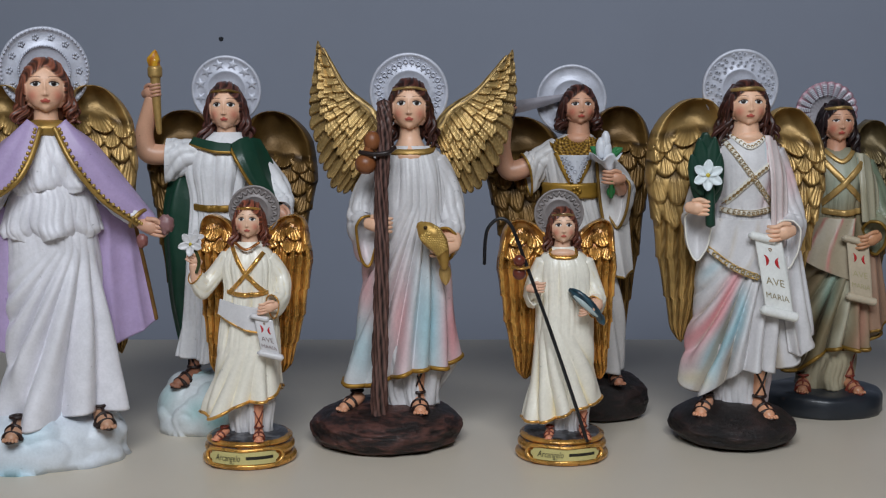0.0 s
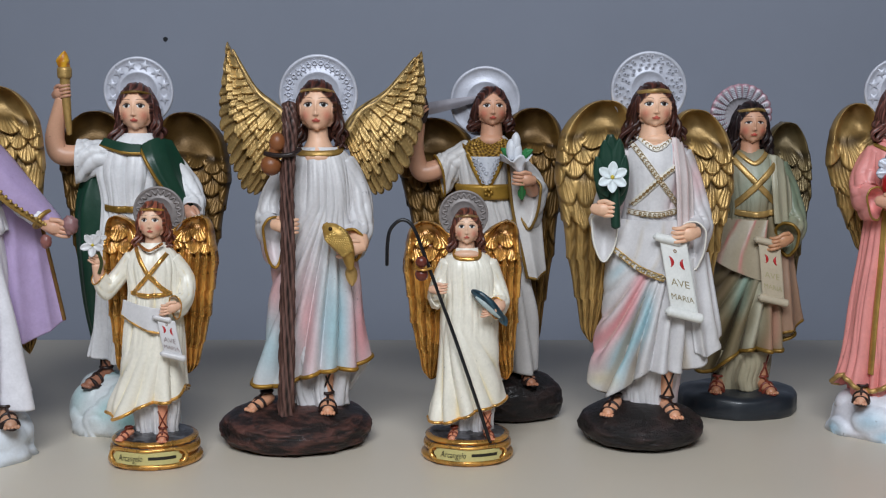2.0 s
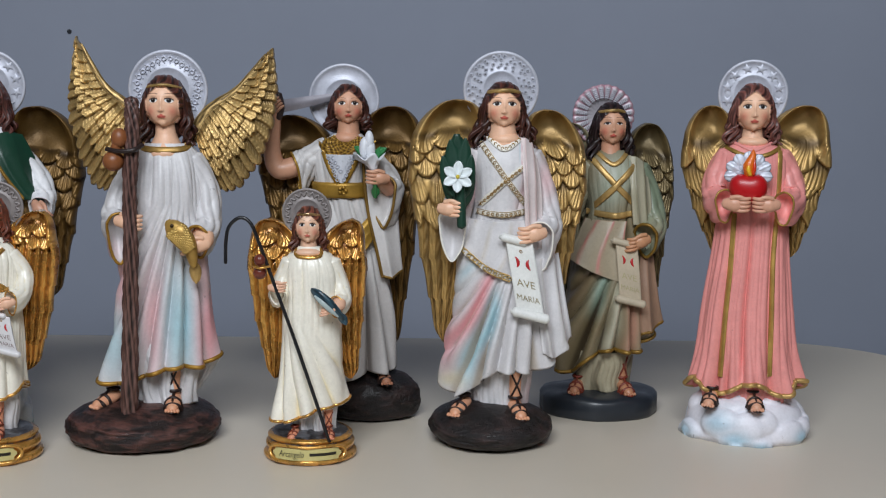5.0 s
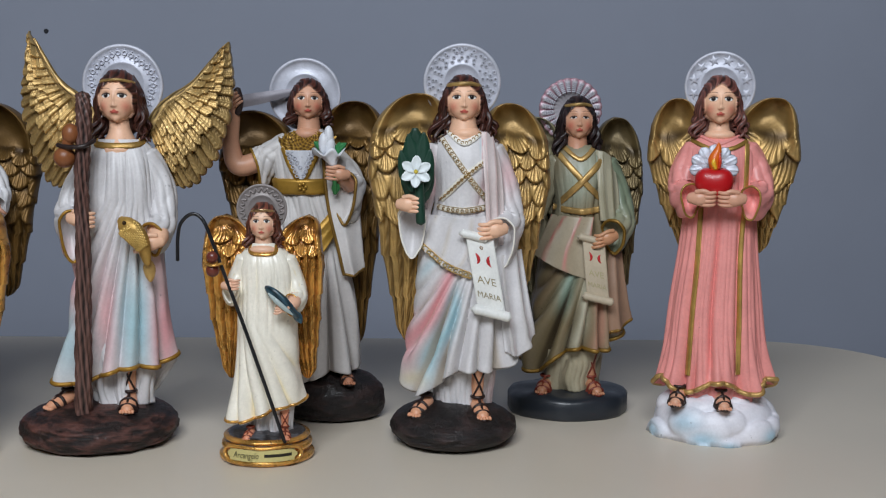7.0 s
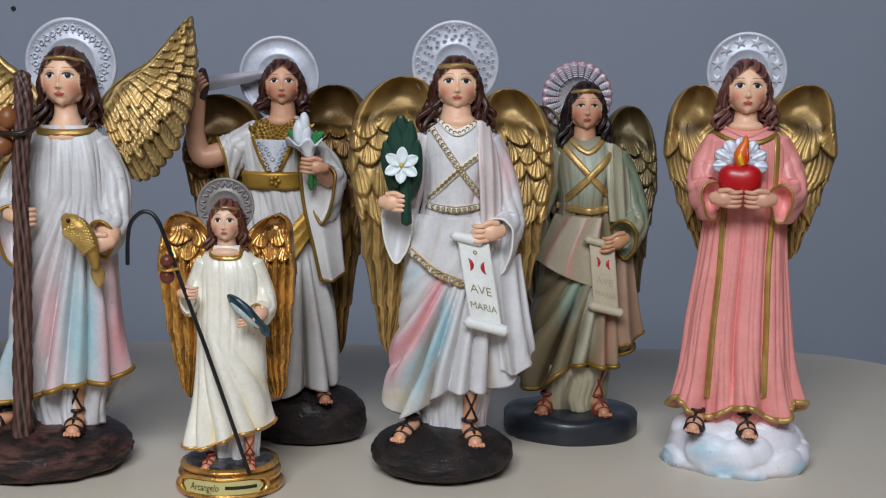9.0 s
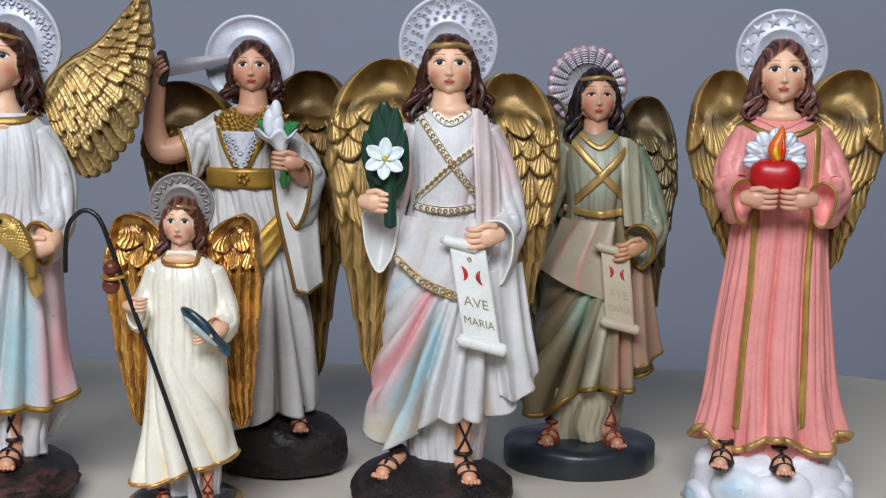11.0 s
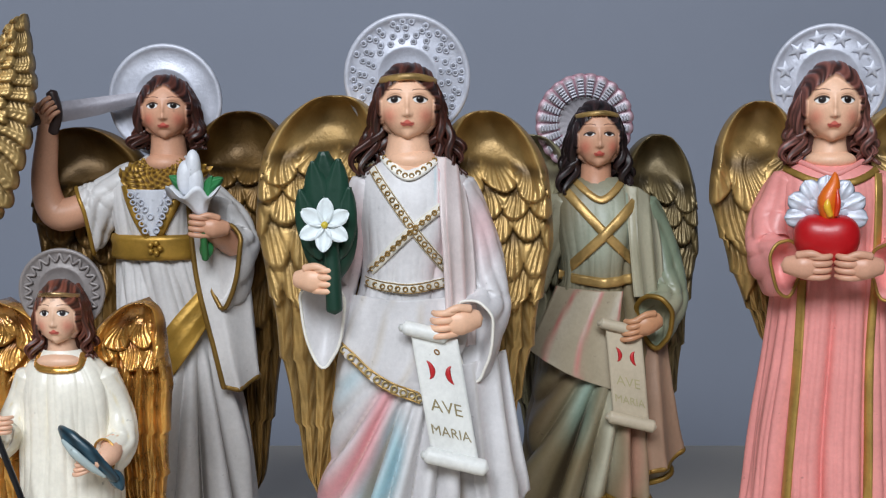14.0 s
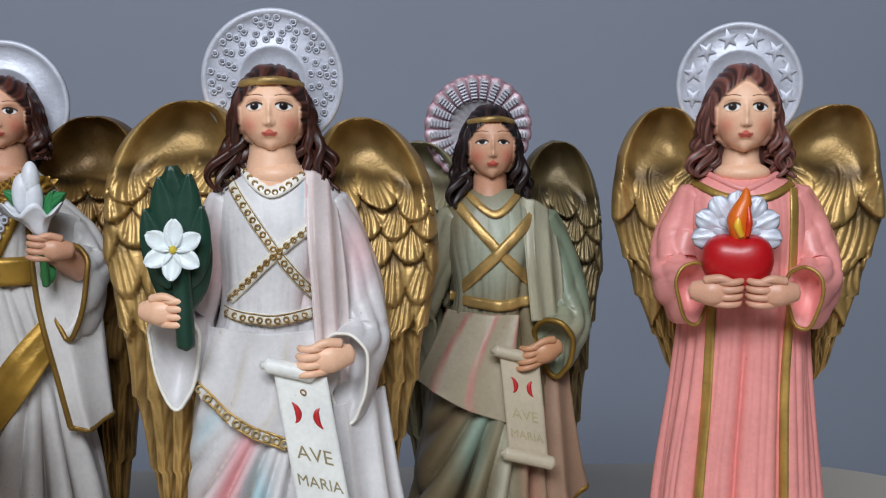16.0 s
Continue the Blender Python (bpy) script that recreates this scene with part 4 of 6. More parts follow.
def plinth(clay, rx, ry):
    """An oval stand with gilt mouldings, a dark rocky top and a nameplate in a scrolled frame."""
    prof = [(1.0, 0.0), (1.05, 0.12), (1.06, 0.4), (1.0, 0.62), (0.95, 0.7), (1.0, 0.95), (1.01, 1.2), (0.97, 1.45), (0.92, 1.55), (0.96, 1.7), (0.96, 1.85), (0.9, 2.0)]
    th = np.linspace(0, TAU, 90, endpoint=False)
    p = np.array([[(rx * k * math.cos(a), ry * k * math.sin(a), z * 1.2) for a in th] for k, z in spline(prof, 40)])
    tone = blend(OLDD, OLDG, 0.25 + 0.75 * np.abs(np.sin(np.linspace(0, 9, 40)))[:, None] * np.ones(90))
    clay.grid(p, GLT, tone, wrap=True, ends=True)
    rock(clay, (0, 0, 1.95), (rx * 0.93, ry * 0.93, 0.75), GLS, C(96, 96, 100), C(40, 38, 40), seed=3.0, square=3.0)
    face = lambda x, z, o: np.array([x, -ry * 1.03 * math.sqrt(max(0.02, 1 - (x / (rx * 1.08)) ** 2)) - o, z + 1.15])
    w, h = rx * 0.76, 0.56
    lines = [[face(x * (1 if abs(z) < h * 0.6 else 0.93), z, 0.14) for x in np.linspace(-w, w, 15)] for z in np.linspace(-h, h, 6)]
    clay.grid(np.array(lines), GLS, C(206, 194, 130))
    edge = [(w * 1.1, 0), (w * 1.02, h * 0.9), (w * 0.8, h * 1.35), (0, h * 1.25), (-w * 0.8, h * 1.35), (-w * 1.02, h * 0.9), (-w * 1.1, 0), (-w * 1.02, -h * 0.9), (-w * 0.8, -h * 1.35), (0, -h * 1.25), (w * 0.8, -h * 1.35), (w * 1.02, -h * 0.9)]
    tube(clay, [face(x, z, 0.14) for x, z in edge], 0.15, GLT, OLDG, n=80, m=8, closed=True)
    ink = C(34, 30, 20)
    letters(clay, "Arcangelo", 0.74, lambda x, y: face(0.6 * x - w * 0.44, y * 1.15, 0.165), GLS, ink, shear=0.25)
    bar = [[face(x, z, 0.155) for x in np.linspace(w * 0.1, w * 0.86, 9)] for z in (-0.12, 0.16)]
    clay.grid(np.array(bar), GLS, ink)


def scroll(clay, top, bottom, wide, mat, paper, words=True, lean=0.0, ink=C(150, 136, 100)):
    """A parchment that hangs from a rolled top to a rolled foot, with red marks and two lines of writing."""
    top, bottom = np.asarray(top, float), np.asarray(bottom, float)
    side = np.array([wide / 2, 0, -0.12 * wide])
    mid = (top + bottom) / 2 + np.array([0, -0.12, 0])
    pts = [top, mid, bottom]
    sheet(clay, [[q - side, q, q + side] for q in pts], mat, paper, thick=0.12, n=20, m=10)
    for q, r, k in ((top, 0.34, 0.4), (bottom, 0.4, 1.12)):
        ends = [q - side * 1.12 - np.array([0, 0.1, 0]), q + side * k - np.array([0, 0.1, 0])]
        tube(clay, ends, r * wide / 2.2, mat, paper, n=8, m=14)
        tube(clay, [ends[0] + np.array([-0.12 * wide, 0, 0]), ends[0] + np.array([-0.1 * wide, 0, 0])], r * wide / 4, mat, np.asarray(paper) * 0.7, n=4, m=10)
    lenz = np.linalg.norm(top - bottom)

    def on(x, z):
        s = 0.5 - z / lenz
        base = (1 - s) ** 2 * top + 2 * s * (1 - s) * (2 * mid - (top + bottom) / 2) + s * s * bottom
        return base + side * (x / (wide / 2)) + np.array([0, -0.075, 0])

    k = wide / 2.2
    red = C(196, 40, 44)
    for s in (-1, 1):
        arc = [on(s * (0.78 - 0.42 * math.cos(a)) * k, lenz * 0.2 + 0.5 * k * math.sin(a)) for a in np.linspace(-1, 1, 7)]
        tube(clay, arc, [0.02, 0.1 * k, 0.14 * k, 0.1 * k, 0.02], mat, red, n=14, m=6, flat=0.4)
    tube(clay, [on(0.11 * k * math.cos(a), lenz * 0.36 + 0.11 * k * math.sin(a)) for a in np.arange(6) * TAU / 6], 0.035 * k, mat, C(150, 110, 60), n=12, m=5, closed=True)
    if words:
        letters(clay, "AVE", 0.84 * k, lambda x, y: on(x, y - lenz * 0.08), mat, ink)
        letters(clay, "MARIA", 0.68 * k, lambda x, y: on(x * 0.92, y - lenz * 0.28), mat, ink)
    else:
        for z, w in ((-0.08, 0.32), (-0.26, 0.4)):
            clay.grid(np.array([[on(x * wide * w, (z + d) * lenz) for x in (-1, 0, 1)] for d in (-0.04, 0.04)]), mat, np.asarray(ink))


def petals(clay, c, r, count, mat, col, cup=0.4, heart=C(214, 190, 60), face=(0, -1, 0.15), spin=0.3):
    """A flower with pointed petals round a yellow heart."""
    f = unit(face)
    a = unit(np.cross(f, (0.02, 0.3, 1.0)))
    b = np.cross(f, a)
    for k in range(count):
        t = TAU * k / count + spin
        d, e = a * math.cos(t) + b * math.sin(t), -a * math.sin(t) + b * math.cos(t)
        s = np.linspace(0, 1, 9)
        w = 0.3 * r * np.sin(math.pi * np.clip(s, 0, 0.985) ** 1.15) ** 0.6 + 0.02
        mid = np.asarray(c) + d * (s * r)[:, None] + f * (cup * r * s**2 * 0.5)[:, None]
        u = np.linspace(-1, 1, 5)
        p = mid[:, None] + e * (w[:, None] * u)[..., None] + f * (0.1 * r * (np.abs(u) - 0.2 * (np.abs(u) < 0.1)))[None, :, None]
        back = (p - f * 0.06)[:, ::-1]
        clay.grid(np.concatenate([p, back], 1), mat, col, wrap=True, ends=True)
    ball(clay, np.asarray(c) + f * 0.06 * r, 0.14 * r, mat, heart, n=7, m=8)


def leaf(clay, root, tip, wide, mat, col, bulge=0.2, lobes=0):
    """A thick leaf with a sunk mid-rib."""
    root, tip = np.asarray(root, float), np.asarray(tip, float)
    t = unit(tip - root)
    side = unit(np.cross(t, (0, -1.0, 0)))
    s = np.linspace(0, 1, 26)
    w = wide / 2 * np.sin(math.pi * np.clip(s, 0.02, 0.98) ** 0.8) ** 0.6 * (1 + 0.14 * np.abs(np.sin(lobes * math.pi * s)) * (lobes > 0))
    a = np.linspace(-1, 1, 9)
    y = -bulge * (1 - a**2) + 0.09 * np.exp(-((a / 0.15) ** 2)) + 0.05 * np.sin(lobes * TAU * s[:, None] + 3 * np.abs(a)) * (lobes > 0)
    p = (root + (tip - root) * s[:, None])[:, None] + side * (w[:, None] * a)[..., None] + np.array([0, 1.0, 0]) * y[..., None]
    back = p[:, ::-1] * np.array([1, 0, 1]) + np.array([0, 1, 0]) * (p[:, ::-1, 1:2] * 0 + (root[1] + 0.12))
    clay.grid(np.concatenate([p, back], 1), mat, col, wrap=True, ends=True)


# ---- the figurines ----
GROUP = "angel figurines on the table"
PINK, SKY, ROSE = C(240, 176, 178), C(160, 205, 216), C(232, 150, 156)
TRIM = (0.17, GLD, C(176, 132, 52))


def neck(clay, c, z0, z1, r=0.85, col=SKINC, flare=1.3):
    tube(clay, [(c[0], c[1] + 0.25, z0), (c[0], c[1] + 0.25, (z0 + z1) / 2), (c[0], c[1] + 0.3, z1)], [r * flare, r, r], FLESH, np.asarray(col) * 0.97, n=10, m=16)


def staff_bearer():
    """White gown tinted pink and blue, raised gold wings, a gnarled staff with gourds and a golden fish."""
    c = Clay()
    rock(c, (-0.85, -0.8, 1.45), (5.75, 5.5, 2.0), RCK, C(98, 60, 52), C(26, 14, 13), seed=1.0)
    body = Robe([(5.6, 0.2, 0, 4.3, 2.6), (8, 0.45, 0, 3.85, 2.4), (12, 0.6, 0, 3.4, 2.3), (16.5, 0.8, 0, 3.1, 2.2), (20, 1.0, 0, 2.75, 1.9), (22.0, 1.0, 0.05, 2.4, 1.5), (22.95, 1.0, 0.1, 1.75, 1.2)], hem=(0.9, 0.0, 0.28, 4, 0.6), folds=((9, 0.5, 0.4), (17, 0.26, 1.3)), fade=(0.6, 0.85, 1), lean=0.5, knee=(0.55, 10.5, 0.45), fan=(2.6, 21.5, 28.5, 0.94))
    body.build(c, PAINT, WHITE, wash_shade=(C(206, 202, 200), 0.3), tints=((-2.3, 12.5, 0.9, 2.6, PINK, 0.75), (0.4, 9.5, 0.9, 4, PINK, 0.75), (2.4, 9.5, 1.3, 4, SKY, 0.8), (-2.6, 8.0, 1.3, 2.5, SKY, 0.6), (4.2, 9, 0.8, 4, ROSE, 0.8), (3.8, 14, 0.7, 1.6, PINK, 0.4)), trim=TRIM)
    under = Robe([(3.2, 0.9, -0.2, 2.0, 1.8), (5, 0.8, 0, 2.3, 1.8), (8, 0.8, 0, 2.6, 2.0)], folds=((7, 0.3, 0.2),), fade=(1, 1, 1))
    under.build(c, PAINT, WHITE, rows=30)
    sheet(c, [[(2.8, 0.6, 7.4), (4.2, 0.2, 7.2), (5.0, 0.6, 6.9)], [(2.6, 0.8, 5.5), (3.6, 0.5, 5.6), (4.4, 0.8, 5.9)], [(2.0, 0.8, 3.3), (2.5, 0.6, 3.5), (3.0, 0.9, 4.0)]], PAINT, WHITE, ripple=0.2)
    foot(c, (-3.5, -1.6, 3.1), -35, 0.95)
    foot(c, (1.7, -2.3, 3.1), 6, 0.98, leg=2.6)
    hc, hr = (1.0, -0.25, 26.0), (1.42, 1.5, 1.85)
    neck(c, hc, 22.3, 24.8, 0.78, flare=2.0)
    head(c, hc, hr, BROWN)
    long_hair(c, hc, hr, BROWN, 1.9, spread=0.5)
    headband(c, hc, hr, GLD, GOLDC)
    body.band(c, [(-0.7, 23.0), (-0.55, 22.6), (1.0, 22.5), (2.55, 22.6), (2.7, 23.0)], 0.42, GLD, C(176, 140, 76), off=0.12)
    halo(c, (0.9, 1.5, 26.9), 3.0, "lace")
    spread_wing(c, (-1.2, 24.0), [(-1.0, 23.4), (-2.0, 25.3), (-4.0, 27.2), (-5.6, 30.2)], [(-6.05, 30.9), (-6.6, 27.6), (-6.85, 25.2), (-6.3, 22.4), (-5.6, 20.4), (-4.4, 19.0), (-2.4, 20.0)], light=C(218, 182, 118), y=1.9)
    spread_wing(c, (3.2, 24.0), [(3.0, 23.4), (4.0, 25.3), (6.2, 27.0), (8.3, 29.6)], [(8.8, 30.2), (9.15, 27.6), (9.0, 25.2), (8.2, 22.2), (7.0, 20.2), (5.4, 19.0), (4.0, 20.0)], light=C(218, 182, 118), y=1.9)
    tint = ((-3.6, 14.8, 1.2, 1.0, ROSE, 0.6),)
    sleeve(c, [(-0.9, 0.1, 21.9), (-2.2, 0.2, 19.6), (-2.75, -0.7, 17.4), (-2.1, -2.2, 17.0)], [0.95, 1.12, 1.12, 1.0], PAINT, WHITE, drop=2.1, tints=tint, trim=(0.11, GLD, C(176, 132, 52)))
    hand(c, (-1.2, -3.0, 17.3), (1, -0.25, -0.05), (0.05, 0, 1), 0.95)
    sleeve(c, [(2.9, 0.1, 21.9), (3.9, 0.2, 19.4), (4.15, -0.8, 16.9), (3.7, -2.3, 16.2)], [0.95, 1.12, 1.1, 0.95], PAINT, WHITE, drop=0.9, trim=(0.12, GLD, C(176, 132, 52)))
    hand(c, (3.6, -3.1, 15.6), (-1, -0.2, -0.15), (0.2, 0, 1), 0.95)
    tube(c, [(3.9, -1.4, 16.4), (4.2, -2.4, 15.95), (3.9, -3.0, 15.65)], [0.8, 0.7, 0.55], FLESH, SKINC, n=14, m=14)
    bark = C(116, 84, 76)
    tube(c, [(-0.75, -3.2, 26.1), (-0.7, -3.3, 24), (-0.95, -3.4, 20), (-0.95, -3.5, 15), (-1.1, -3.6, 9), (-1.25, -3.6, 3.2)], [0.42, 0.5, 0.44, 0.46, 0.5, 0.55], PAINT, bark, n=150, m=30, bark=0.2, shade=C(24, 15, 13))
    gourd = C(140, 84, 48)
    ball(c, (-1.6, -3.5, 23.4), (0.6, 0.6, 0.75), PAINT, gourd)
    ball(c, (-2.1, -3.4, 21.75), (0.78, 0.75, 0.75), PAINT, gourd)
    tube(c, [(-1.75, -3.5, 23.0), (-1.95, -3.45, 22.3)], 0.42, PAINT, gourd)
    tube(c, [(-2.5, -3.6, 22.6), (-1.6, -4.0, 22.5), (-0.5, -4.1, 22.6), (0.0, -3.4, 22.9)], 0.17, PAINT, C(44, 32, 30), bark=0.1)
    # fish
    spine = spline([(1.85, -3.7, 17.3), (2.3, -3.9, 16.9), (2.9, -4.0, 16.3), (3.4, -3.8, 15.4), (3.6, -3.5, 14.2)], 40)
    tube(c, spine, [0.35, 0.72, 0.88, 0.8, 0.5, 0.26], GLD, C(196, 156, 82), n=40, m=20, flat=0.7)
    for k in range(11, 30):
        wide = 0.82 - 0.4 * abs(k - 14) / 16
        for j in range(-2, 3):
            o = (j + 0.5 * (k % 2)) * 0.3 * wide
            ball(c, spine[k] + np.array([o, -0.42 * math.cos(o * 1.4) - 0.12, 0.7 * o]), (0.16, 0.1, 0.15), GLD, C(214, 176, 98), n=6, m=8)
    tube(c, [(2.0, -4.3, 16.4), (2.5, -4.6, 16.75), (3.0, -4.3, 17.0)], 0.09, GLD, C(214, 176, 98))
    ball(c, (2.25, -4.42, 17.2), 0.15, GLD, GOLDD, n=8, m=8)
    leaf(c, (3.6, -3.2, 14.4), (3.7, -3.0, 12.8), 0.9, GLD, GOLDC)
    return c.finish("angel_figurine", (-1.0, 1.1), 0, "white-robed resin angel with raised gold wings, staff and golden fish", "figurine", GROUP, 0.5)


def small_fisher():
    """Small ivory angel with a black crook, a blue fish and antique-gold wings on a gilt plinth."""
    c = Clay()
    plinth(c, 3.2, 3.1)
    body = Robe([(3.9, 0.0, -0.1, 2.75, 1.9), (6, 0.05, 0, 2.35, 1.75), (9, 0.1, 0, 2.15, 1.6), (12, 0.1, 0, 2.0, 1.5), (14.3, 0.1, 0, 1.95, 1.3), (15.3, 0.0, 0.05, 1.6, 1.0), (16.0, -0.1, 0.1, 0.8, 0.7)], hem=(0.8, 0.0, 0.15, 4, 0.5), folds=((8, 0.3, 0.2), (15, 0.1, 1.0)), fade=(0.3, 0.75, 1), lean=0.5, knee=(-0.3, 8.0, 0.3), fan=(-1.9, 13.5, 21, 0.66))
    body.build(c, GLS, IVORY, wash_shade=(C(236, 214, 150), 0.5), trim=(0.11, GLT, OLDG))
    under = Robe([(2.3, 0.4, 0, 1.4, 1.1), (5, 0.3, 0, 1.6, 1.3)], folds=((7, 0.2, 0.2),), fade=(1, 1, 1))
    under.build(c, GLS, WHITE, rows=20)
    foot(c, (-1.05, -1.7, 2.25), -8, 0.58, col=C(226, 150, 116), strap=C(120, 50, 30))
    foot(c, (1.5, -1.6, 2.25), 10, 0.58, col=C(226, 150, 116), strap=C(120, 50, 30), leg=2.0)
    hc, hr = (-0.1, -0.2, 17.55), (0.92, 0.98, 1.25)
    neck(c, hc, 15.5, 16.7, 0.6, C(236, 190, 160))
    head(c, hc, hr, AUBURN, skin=C(240, 196, 166), eye=C(34, 26, 30))
    long_hair(c, hc, hr, AUBURN, 1.0, spread=0.35, count=5, thick=0.2)
    headband(c, hc, hr, GLT, C(200, 160, 110), w=0.12)
    body.band(c, [(-1.0, 15.9), (-0.9, 15.4), (0, 15.3), (0.8, 15.4), (0.85, 15.9)], 0.24, GLT, OLDG, off=0.12)
    ball(c, (-0.1, -0.5, 15.55), (0.95, 0.5, 0.35), FLESH, C(236, 190, 160))
    halo(c, (-0.3, 0.75, 18.3), 1.8, "zigzag", col=C(150, 142, 140))
    for s in (-1, 1):
        folded_wing(c, (s * 3.0 - 0.1, 17.8), (s * 4.35 - 0.35, 14.2), (s * 2.75 + 0.1, 6.0), (s * 1.0, 15.8), s, mat=GLT, light=OLDG, dark=OLDD, y=1.5, rows=2, size=0.72, small=True)
    sleeve(c, [(-1.4, 0, 14.9), (-1.95, 0.1, 13.6), (-2.3, -0.6, 12.6), (-2.2, -1.6, 12.9)], [0.75, 0.75, 0.72, 0.6], GLS, IVORY, drop=0.5, folds=0.05, wash_shade=(C(236, 214, 150), 0.4))
    hand(c, (-2.1, -2.2, 13.3), (0.9, -0.3, 0.1), (0.15, 0, 1), 0.6, C(240, 190, 160))
    sleeve(c, [(1.5, 0, 14.9), (2.1, 0.1, 13.2), (2.4, -0.7, 12.2), (2.0, -1.7, 12.1)], [0.75, 0.78, 0.72, 0.6], GLS, IVORY, drop=0.5, folds=0.05, trim=(0.055, GLT, OLDG), wash_shade=(C(236, 214, 150), 0.4))
    tube(c, [(2.2, -1.1, 12.2), (2.2, -1.9, 12.0), (1.8, -2.3, 11.85)], [0.5, 0.45, 0.36], FLESH, C(240, 190, 160), n=12, m=12)
    hand(c, (1.55, -2.3, 11.8), (-0.9, -0.2, -0.3), (0.3, 0, 1), 0.6, C(240, 190, 160))
    fish = C(48, 78, 92)
    tube(c, [(0.3, -1.9, 13.1), (0.8, -2.3, 12.8), (1.5, -2.4, 12.2), (2.1, -2.3, 11.6), (2.5, -2.1, 11.1)], [0.15, 0.42, 0.45, 0.32, 0.2], GLS, fish, n=30, m=14, flat=0.6, bark=0.05, shade=C(20, 34, 42))
    tube(c, [(0.55, -2.45, 12.75), (1.1, -2.72, 12.3), (1.7, -2.68, 11.75), (2.2, -2.5, 11.3)], [0.08, 0.2, 0.18, 0.06], GLS, C(176, 190, 190), n=24, m=10, flat=0.6)
    leaf(c, (2.3, -2.0, 11.4), (2.75, -1.9, 10.6), 0.6, GLS, fish)
    hook = [(-5.75, -2.0, 15.0), (-5.7, -2.0, 16.6), (-5.45, -2.0, 17.6), (-4.7, -2.05, 18.2), (-3.95, -2.1, 17.8), (-3.3, -2.2, 16.3), (-2.2, -2.4, 13.3), (-1.0, -2.5, 10.0), (0.5, -2.6, 5.6), (1.6, -2.6, 2.2)]
    tube(c, hook, 0.13, GLS, C(22, 22, 26), n=110, m=9)
    for z, r in ((15.25, 0.42), (14.35, 0.47)):
        ball(c, (-3.3, -2.3, z), (r, r * 0.9, r), GLS, C(112, 52, 40))
    tube(c, [(-3.75, -2.5, 14.8), (-3.2, -2.85, 14.75), (-2.6, -2.6, 14.85)], 0.09, GLT, OLDG)
    return c.finish("small_angel_figurine", (11.2, -3.6), 0, "small ivory angel with black crook and blue fish on gilt plinth", "figurine", GROUP, 0.6)


